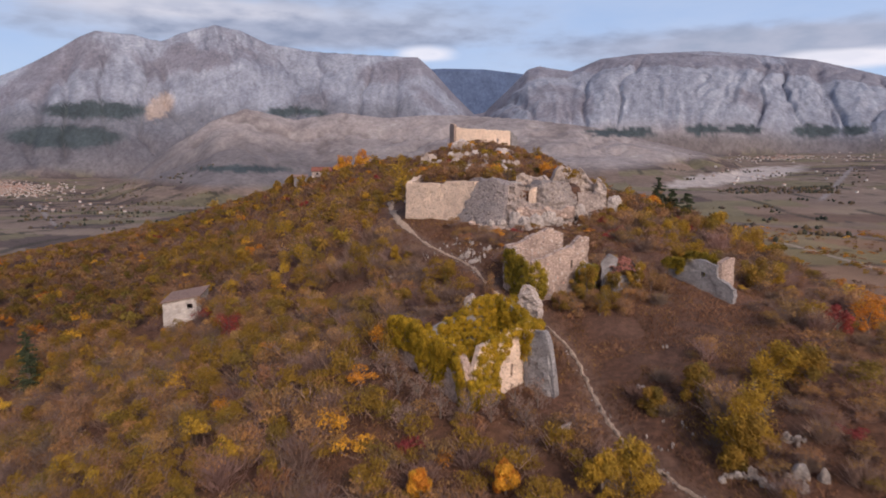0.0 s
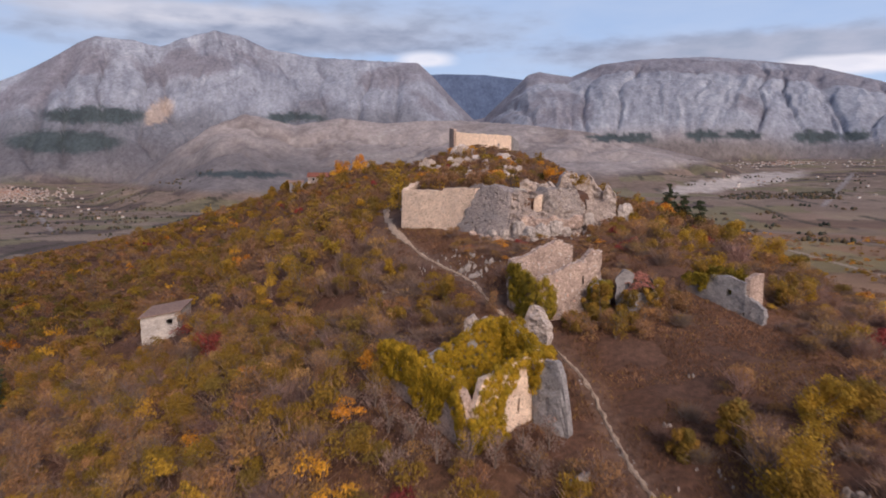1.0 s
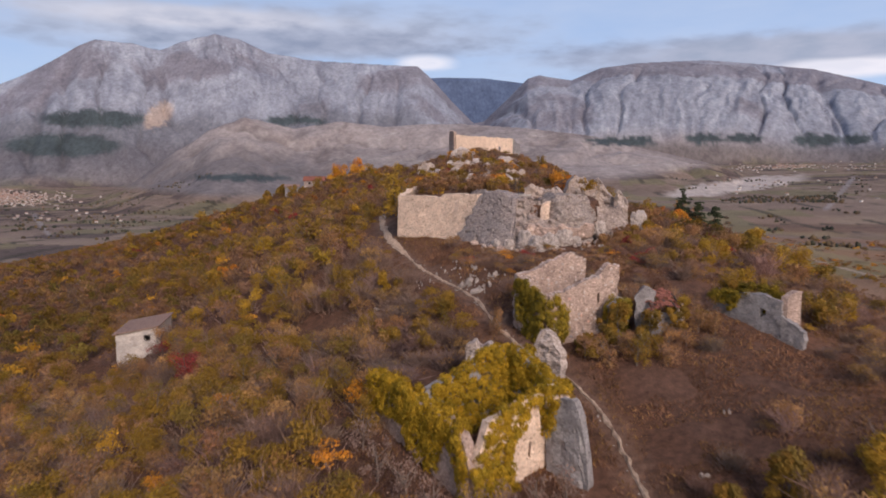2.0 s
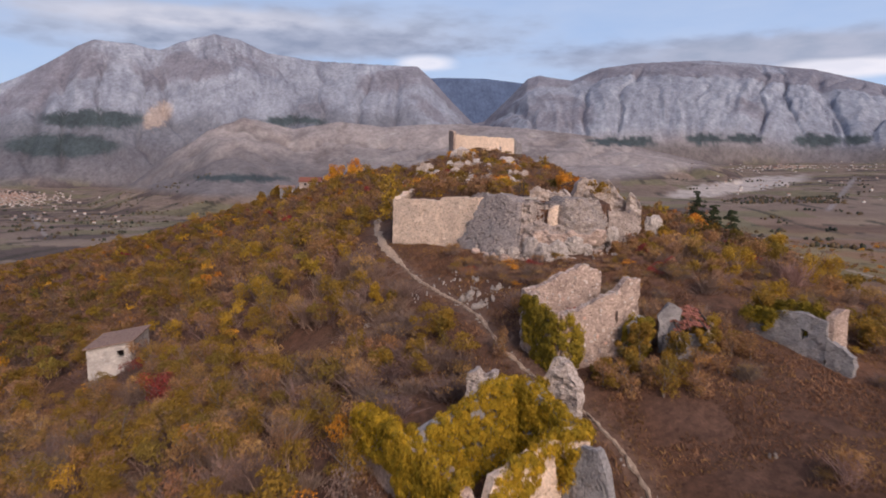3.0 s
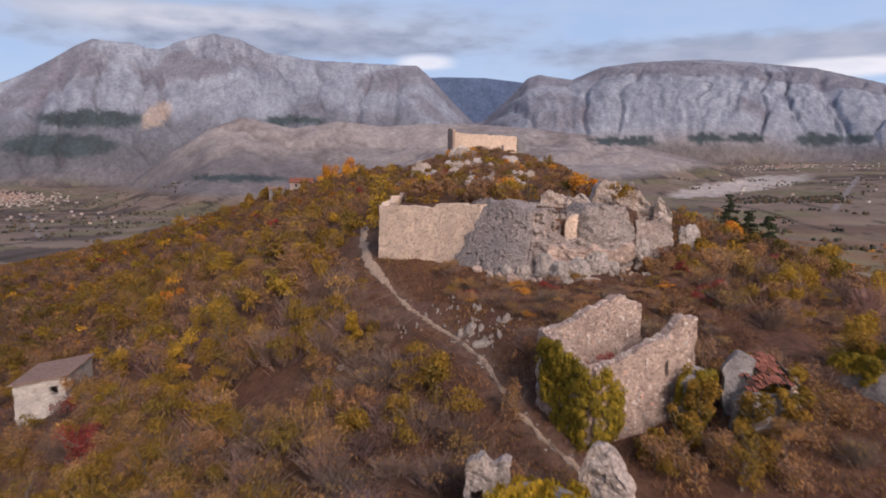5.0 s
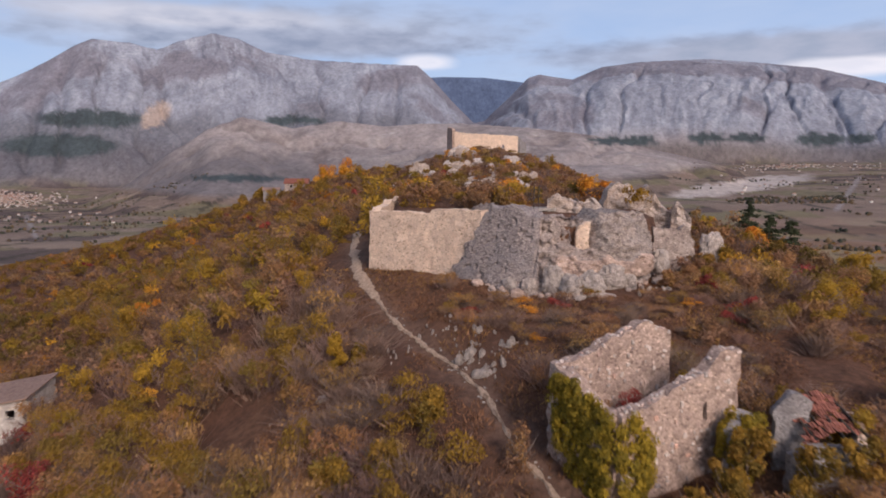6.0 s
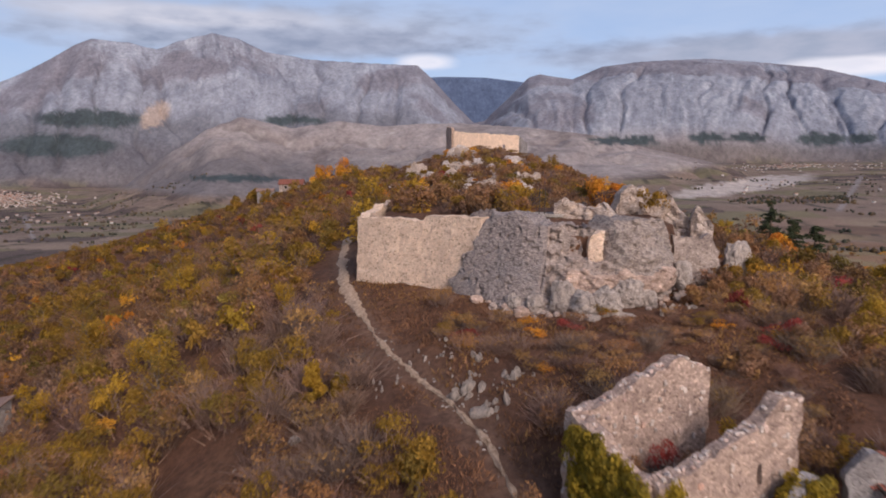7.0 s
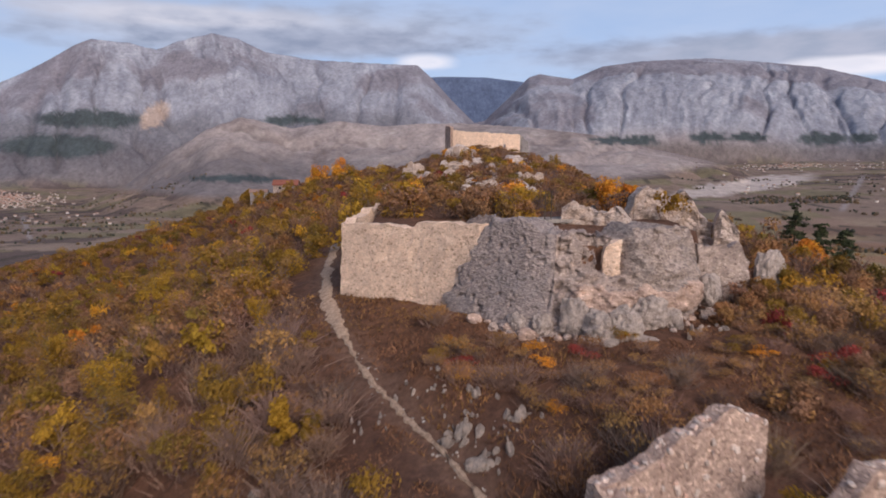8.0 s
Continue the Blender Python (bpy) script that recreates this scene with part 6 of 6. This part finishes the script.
def rubble_fill():
    """Fallen stone and earth inside the tower, with brush growing on it."""
    u, w = Vector((0.885, 0.466)), Vector((0.466, -0.885))
    n = 22
    vs, fs = [], []
    for i in range(n):
        for j in range(n):
            a, b = 0.4 + 7.4 * i / (n - 1), 0.4 + 4.3 * j / (n - 1)
            x, y = 4.9 + u.x * a + w.x * b, 88.5 + u.y * a + w.y * b
            vs.append((x, y, 35.4 - 0.16 * a - 0.12 * b + 0.35 * float(fbm(x / 1.2, y / 1.2, 3, 501))))
    for i in range(n - 1):
        for j in range(n - 1):
            a = i * n + j
            fs.append((a, a + 1, a + n + 1, a + n))
    base = len(vs)
    vs += [(x, y, 31.0) for x, y, z in vs]
    rim = [i * n for i in range(n)] + [(n - 1) * n + j for j in range(1, n)] + [i * n + n - 1 for i in range(n - 2, -1, -1)] + list(range(n - 2, 0, -1))
    for a, b in zip(rim, rim[1:] + rim[:1]):
        fs.append((a, b, b + base, a + base))
    ob = new("rubble_heap", raw_mesh("rubble_heap", vs, fs, EARTH))
    tagged(ob, "heap of fallen rubble and earth filling the tower ruin", "rubble")
    for x, y, h, r, kind in ((7.6, 88.6, 1.3, 0.9, "brown"), (9.6, 89.2, 1.6, 1.1, "red"), (8.8, 87.4, 1.0, 0.8, "brown"), (11.2, 89.6, 1.2, 1.0, "brown"), (6.3, 87.9, 1.3, 0.9, "olive")):
        t = thing("bush", (x, y, 34.3), "low russet bush growing inside the tower ruin", "bush", "bushes inside the tower")
        t.scale = (r, r, h)
        for name, (v, f, c), mat in zip(("branchwork", "foliage"), STOCK[kind][0][1], (BARK, LEAF)):
            tagged(new(name, raw_mesh(name, v, f, mat, c)), kind="stuff").parent = t


EARTH = rock_material("stony_earth", (0.26, 0.19, 0.15), (0.12, 0.08, 0.06), (0.34, 0.27, 0.22))
rubble_fill()


# ---- valley towns ----
def far_town(label, spots, seed):
    """Many small houses too far off to count, with tiled gable roofs."""
    r = random.Random(seed)
    wv, wf, rv, rf = [], [], [], []
    for x, y in spots:
        w, d, h, rise, a = r.uniform(4, 7.5), r.uniform(4, 6.5), r.uniform(2.5, 4.5), r.uniform(1.0, 1.7), r.choice((0.2, 0.4, 1.6)) + r.uniform(-0.2, 0.2)
        z = height(x, y)
        ca, sa = math.cos(a), math.sin(a)

        def put(px, py, pz):
            return (x + px * ca - py * sa, y + px * sa + py * ca, z + pz)

        b = len(wv)
        wv += [put(*p) for p in ((-w / 2, -d / 2, -3), (w / 2, -d / 2, -3), (w / 2, d / 2, -3), (-w / 2, d / 2, -3), (-w / 2, -d / 2, h), (w / 2, -d / 2, h), (w / 2, d / 2, h), (-w / 2, d / 2, h))]
        wf += [tuple(b + i for i in q) for q in ((0, 1, 5, 4), (1, 2, 6, 5), (2, 3, 7, 6), (3, 0, 4, 7))]
        b = len(rv)
        e = 0.5
        rv += [put(*p) for p in ((-w / 2 - e, -d / 2 - e, h - 0.2), (w / 2 + e, -d / 2 - e, h - 0.2), (w / 2 + e, 0, h + rise), (-w / 2 - e, 0, h + rise), (w / 2 + e, d / 2 + e, h - 0.2), (-w / 2 - e, d / 2 + e, h - 0.2))]
        rf += [tuple(b + i for i in q) for q in ((0, 1, 2, 3), (3, 2, 4, 5), (5, 4, 1, 0))]
    e = thing("town", (0, 0, 0), label, "town", kind="stuff")
    for name, v, f, mat in (("walls", wv, wf, TOWNWALL), ("roofs", rv, rf, TOWNROOF)):
        ob = new(name, raw_mesh(name, v, f, mat))
        ob.parent = e
        tagged(ob, kind="stuff")


def island_material(name, stops):
    m, n, l, b = material(name, 0.9)
    gm = n.new("ShaderNodeNewGeometry")
    l.new(ramp(n, l, gm.outputs["Random Per Island"], stops), b.inputs["Base Color"])
    return m


TOWNWALL = island_material("town_plaster", [(0.0, (0.3, 0.26, 0.235)), (0.6, (0.42, 0.38, 0.35)), (1.0, (0.6, 0.56, 0.53))])
TOWNROOF = island_material("town_tiles", [(0.0, (0.3, 0.15, 0.1)), (0.5, (0.4, 0.24, 0.18)), (1.0, (0.45, 0.33, 0.28))])


def seen_from(u, dist):
    """Place at a sideways ratio and a distance along the flight line."""
    c, s = math.cos(HEAD), math.sin(HEAD)
    return (u * dist * c - dist * s, 64 + dist * c + u * dist * s)


r = random.Random(5)
far_town("hill town of pale houses with red roofs in the valley", [seen_from(-0.67 + abs(r.gauss(0, 0.045)), 2450 + r.gauss(0, 110)) for _ in range(480)], 1)
far_town("village of pale houses below the right-hand mountains", [seen_from(0.505 + r.gauss(0, 0.03), 2780 + r.gauss(0, 60)) for _ in range(130)] + [seen_from(r.uniform(0.42, 0.66), 2700 + r.gauss(0, 120)) for _ in range(70)], 2)
far_town("scattered pale farmsteads over the valley floor", [seen_from(r.uniform(-0.66, -0.48), r.uniform(1300, 2200)) for _ in range(22)] + [seen_from(r.uniform(0.4, 0.66), r.uniform(1200, 2100)) for _ in range(24)], 3)


def far_trees():
    """Hedges, copses and tree rows across the valley, far off."""
    q = random.Random(9)
    spots = []
    for u0, u1, d0, d1, n in ((0.43, 0.6, 1230, 1400, 70), (0.36, 0.66, 500, 1150, 26), (0.34, 0.66, 1400, 2200, 28), (-0.66, -0.35, 900, 2200, 130)):
        for _ in range(n):
            uu, dd = q.uniform(u0, u1), q.uniform(d0, d1)
            for j in range(q.randint(2, 8)):
                spots.append((uu + q.gauss(0, 0.009), dd + q.gauss(0, 7), q.uniform(1.0, 2.7)))
    bm = bmesh.new()
    bmesh.ops.create_icosphere(bm, subdivisions=2, radius=1.0)
    bv = np.array([v.co[:] for v in bm.verts])
    bf = np.array([[v.index for v in f.verts] for f in bm.faces])
    bm.free()
    vs, fs, ts = [], [], []
    for i, (uu, dd, size) in enumerate(spots):
        x, y = seen_from(uu, dd)
        k = 1 + 0.45 * fbm(bv[:, 0] * 2 + i, bv[:, 1] * 2 + bv[:, 2] * 3, 2, i % 50)
        v = bv * k[:, None] * (size, size, size * q.uniform(0.8, 1.5)) + (x, y, height(x, y) + 0.6 * size)
        vs.append(v), fs.append(bf + i * len(bv))
        c = q.choice(((0.06, 0.065, 0.05), (0.08, 0.075, 0.05), (0.13, 0.095, 0.07), (0.16, 0.11, 0.06)))
        ts.append(np.tile(np.array(c), (len(v), 1)))
    tagged(new("far_trees", raw_mesh("far_trees", np.concatenate(vs), np.concatenate(fs), LEAF, np.concatenate(ts))), "dark hedges and copses across the valley floor", "trees", kind="stuff")


far_trees()


def field_shrubs():
    """Hedges and lone shrubs in the fields below the hill's right flank."""
    q = random.Random(19)
    vs, fs, ts, base = [], [], [], 0
    for i in range(420):
        x, y = q.uniform(95, 420), q.uniform(170, 760)
        if i % 2:
            lane = np.interp(y, [380, 467, 600, 714, 900], [250, 258, 271, 279, 300])
            x = lane + q.choice((-1, 1)) * q.choice((6, 45, 90, 140)) + q.gauss(0, 3) + 0.15 * (y - 500) * q.choice((0, 1))
        if x < 95 or x > 0.75 * y + 60:
            continue
        z = height(x, y)
        for _ in range(q.randint(1, 4)):
            kind = q.choice(("brown", "brown", "olive", "bare", "yellow", "orange") if q.random() < 0.6 else ("brown", "olive", "bare"))
            w, h, a = q.uniform(1.6, 3.8), q.uniform(1.2, 3.6), q.uniform(0, 6.28)
            ox, oy = q.gauss(0, 4), q.gauss(0, 4)
            for v, f, c in STOCK[kind][2][q.randrange(5)]:
                p = np.stack([(v[:, 0] * math.cos(a) - v[:, 1] * math.sin(a)) * w + x + ox, (v[:, 0] * math.sin(a) + v[:, 1] * math.cos(a)) * w + y + oy, v[:, 2] * h + z - 0.3], 1)
                vs.append(p), fs.append(f + base), ts.append(c * q.uniform(0.7, 1.05))
                base += len(v)
    tagged(new("hedges", raw_mesh("hedges", np.concatenate(vs), np.concatenate(fs), LEAF, np.concatenate(ts))), "autumn hedges and shrubs in the fields below the hill", "hedge", kind="stuff")


field_shrubs()


# ---- grass ----
def dry_grass():
    n = 150000
    x, y = rng.uniform(-16, 42, n), rng.uniform(44, 128, n)
    keep = (path_distance(x, y) > 0.7) & (terrace(x, y) < 0.1) & (fbm(x / 3, y / 3, 2, 401) > -0.35)
    x, y = x[keep], y[keep]
    z = land(x, y)
    n = len(x)
    a = rng.uniform(0, 6.28, n)
    h = rng.uniform(0.08, 0.32, n) * (1 + 0.5 * fbm(x / 2.5, y / 2.5, 2, 421))
    w = rng.uniform(0.03, 0.09, n)
    lean = rng.normal(size=(n, 2)) * 0.24
    v = np.stack([np.stack([x - w * np.cos(a), y - w * np.sin(a), z - 0.04], 1), np.stack([x + w * np.cos(a), y + w * np.sin(a), z - 0.04], 1), np.stack([x + lean[:, 0], y + lean[:, 1], z + h], 1)], 1)
    base = np.array([(0.25, 0.125, 0.07), (0.29, 0.148, 0.08), (0.22, 0.115, 0.072), (0.36, 0.195, 0.075)])
    mixn = np.clip(((fbm(x / 7, y / 7, 3, 411) + 1) * 2).astype(int) + rng.integers(-1, 2, n), 0, 3)
    t = base[mixn] * rng.uniform(0.55, 1.15, (n, 1)) * (1 + 0.35 * fbm(x / 4, y / 4, 3, 431))[:, None]
    tagged(new("dry_grass", raw_mesh("dry_grass", v.reshape(-1, 3), np.arange(3 * n).reshape(n, 3), LEAF, np.repeat(t, 3, 0))), "dry brown autumn grass over the meadow and slope", "grass", kind="stuff")


dry_grass()


# ---- pieces: stones of the tower, stones of the path ----
def stone_meshes(n, mat, seed):
    """A few rough stone shapes, shared by many pieces."""
    q = random.Random(seed)
    out = []
    for i in range(n):
        bm = bmesh.new()
        bmesh.ops.create_cube(bm, size=1.0)
        bmesh.ops.bevel(bm, geom=bm.edges[:], offset=0.16, segments=1, affect="EDGES")
        for v in bm.verts:
            v.co += Vector((q.uniform(-0.07, 0.07), q.uniform(-0.07, 0.07), q.uniform(-0.07, 0.07)))
        me = bpy.data.meshes.new("stone")
        bm.to_mesh(me)
        bm.free()
        me.materials.append(mat)
        out.append(me)
    return out


def piece_material(name, stops):
    m, n, l, b = material(name, 0.92)
    o = n.new("ShaderNodeObjectInfo")
    p = position(n)
    tone_ = ramp(n, l, o.outputs["Random"], stops)
    grain = ramp(n, l, noise_node(n, l, 7, 6, p, 0.7), [(0.3, (0.6, 0.6, 0.6)), (0.7, (1.3, 1.3, 1.3))])
    l.new(blend(n, l, 1.0, tone_, grain, "MULTIPLY"), b.inputs["Base Color"])
    bump(n, l, b, noise_node(n, l, 12, 6, p, 0.7), 0.6, 0.05)
    return m


WALLSTONE = stone_meshes(6, piece_material("tower_stones", [(0.0, (0.36, 0.3, 0.27)), (0.35, (0.56, 0.46, 0.4)), (0.75, (0.68, 0.56, 0.49)), (0.92, (0.6, 0.36, 0.27)), (1.0, (0.3, 0.25, 0.24))]), 3)
PATHSTONE = stone_meshes(5, piece_material("path_stones", [(0.0, (0.28, 0.23, 0.2)), (0.6, (0.42, 0.36, 0.31)), (1.0, (0.58, 0.51, 0.45))]), 5)


def set_stones(wall, count, seed):
    """Stones standing proud on a wall's faces and along its broken top."""
    q = random.Random(seed)
    polys = [p for p in wall.data.polygons if p.normal.z > -0.3]
    weights = [p.area * (3.0 if p.normal.z > 0.5 else 1.0) for p in polys]
    for p in q.choices(polys, weights, k=count):
        vs = [wall.data.vertices[i].co for i in p.vertices]
        w = [q.random() for _ in vs]
        at = sum((v * k for v, k in zip(vs, w)), Vector()) / sum(w)
        turn = p.normal.to_track_quat("Z", "X").to_matrix().to_4x4()
        s = q.uniform(0.14, 0.34)
        ob = new("stone", q.choice(WALLSTONE))
        ob.parent = wall
        ob.matrix_basis = Matrix.Translation(at + p.normal * 0.01) @ turn @ pose(0, 0, 0, 0, 0, q.choice((0, 90)) + q.uniform(-12, 12)) @ Matrix.Diagonal((s, s * q.uniform(0.55, 0.9), q.uniform(0.1, 0.2), 1))


for t in [o for o in scene.objects if o.name.startswith("tower_ruin")]:
    for w in t.children:
        set_stones(w, {"back": 280, "front": 250, "end_w": 60}.get(w.name.split("_")[0], 60), len(w.name))


TRODDEN = rock_material("trodden_gravel", (0.72, 0.53, 0.39), (0.34, 0.225, 0.15), (0.55, 0.4, 0.29), 2.2)


def build_path():
    t = thing("footpath", (0, 0, 0), "narrow trodden footpath strewn with pale stones", "path", kind="structure")
    q = random.Random(12)
    run = np.concatenate([[0], np.cumsum(np.hypot(*np.diff(np.array(PATH_PLAN), axis=0).T))])
    # the trodden line itself: a ragged strip lying on the ground
    k = np.arange(0, run[-1], 0.22)
    soft = np.ones(9) / 9
    px, py = (np.convolve(np.pad(np.interp(k, run, [p[i] for p in PATH_PLAN]), 4, "edge"), soft, "valid") for i in (0, 1))
    px = px + 0.07 * fbm(k / 3.5, k * 0, 2, 601)
    tx, ty = np.gradient(px), np.gradient(py)
    tl = np.hypot(tx, ty)
    half = (0.14 + 0.42 * step(113, 122, py)) * (1 + 0.35 * fbm(k / 3, k * 0, 2, 603))
    cols = np.linspace(-1, 1, 7)
    ragged = 0.16 * fbm(k[:, None] / 0.5, cols[None] * 2 + 0 * k[:, None], 3, 605)
    off = half[:, None] * cols[None] * (1 + ragged) + 0.12 * fbm(k[:, None] / 0.6, 0 * cols[None] + 5 * np.sign(cols)[None], 2, 607)
    X, Y = px[:, None] + off * (ty / tl)[:, None], py[:, None] - off * (tx / tl)[:, None]
    Zp = land(X, Y) + 0.16 - 0.14 * np.abs(cols)[None] ** 4
    idx = np.arange(X.size).reshape(X.shape)
    f = np.stack([idx[:-1, :-1], idx[:-1, 1:], idx[1:, 1:], idx[1:, :-1]], -1).reshape(-1, 4)
    ob = new("trodden_strip", raw_mesh("trodden_strip", np.stack([X, Y, Zp], -1).reshape(-1, 3), f, TRODDEN, None, True))
    ob.parent = t
    tagged(ob, "pale trodden gravel and earth")
    for i in range(300):
        k = q.uniform(4, run[-1])
        x, y = np.interp(k, run, [p[0] for p in PATH_PLAN]) + q.gauss(0, 0.3), np.interp(k, run, [p[1] for p in PATH_PLAN]) + q.gauss(0, 0.3)
        s = q.uniform(0.08, 0.2)
        ob = new("stone", q.choice(PATHSTONE))
        ob.parent = t
        ob.matrix_basis = pose(x, y, height(x, y) + 0.02, q.uniform(-10, 10), q.uniform(-10, 10), q.uniform(0, 360)) @ Matrix.Diagonal((s, s * q.uniform(0.6, 1), s * 0.45, 1))


build_path()
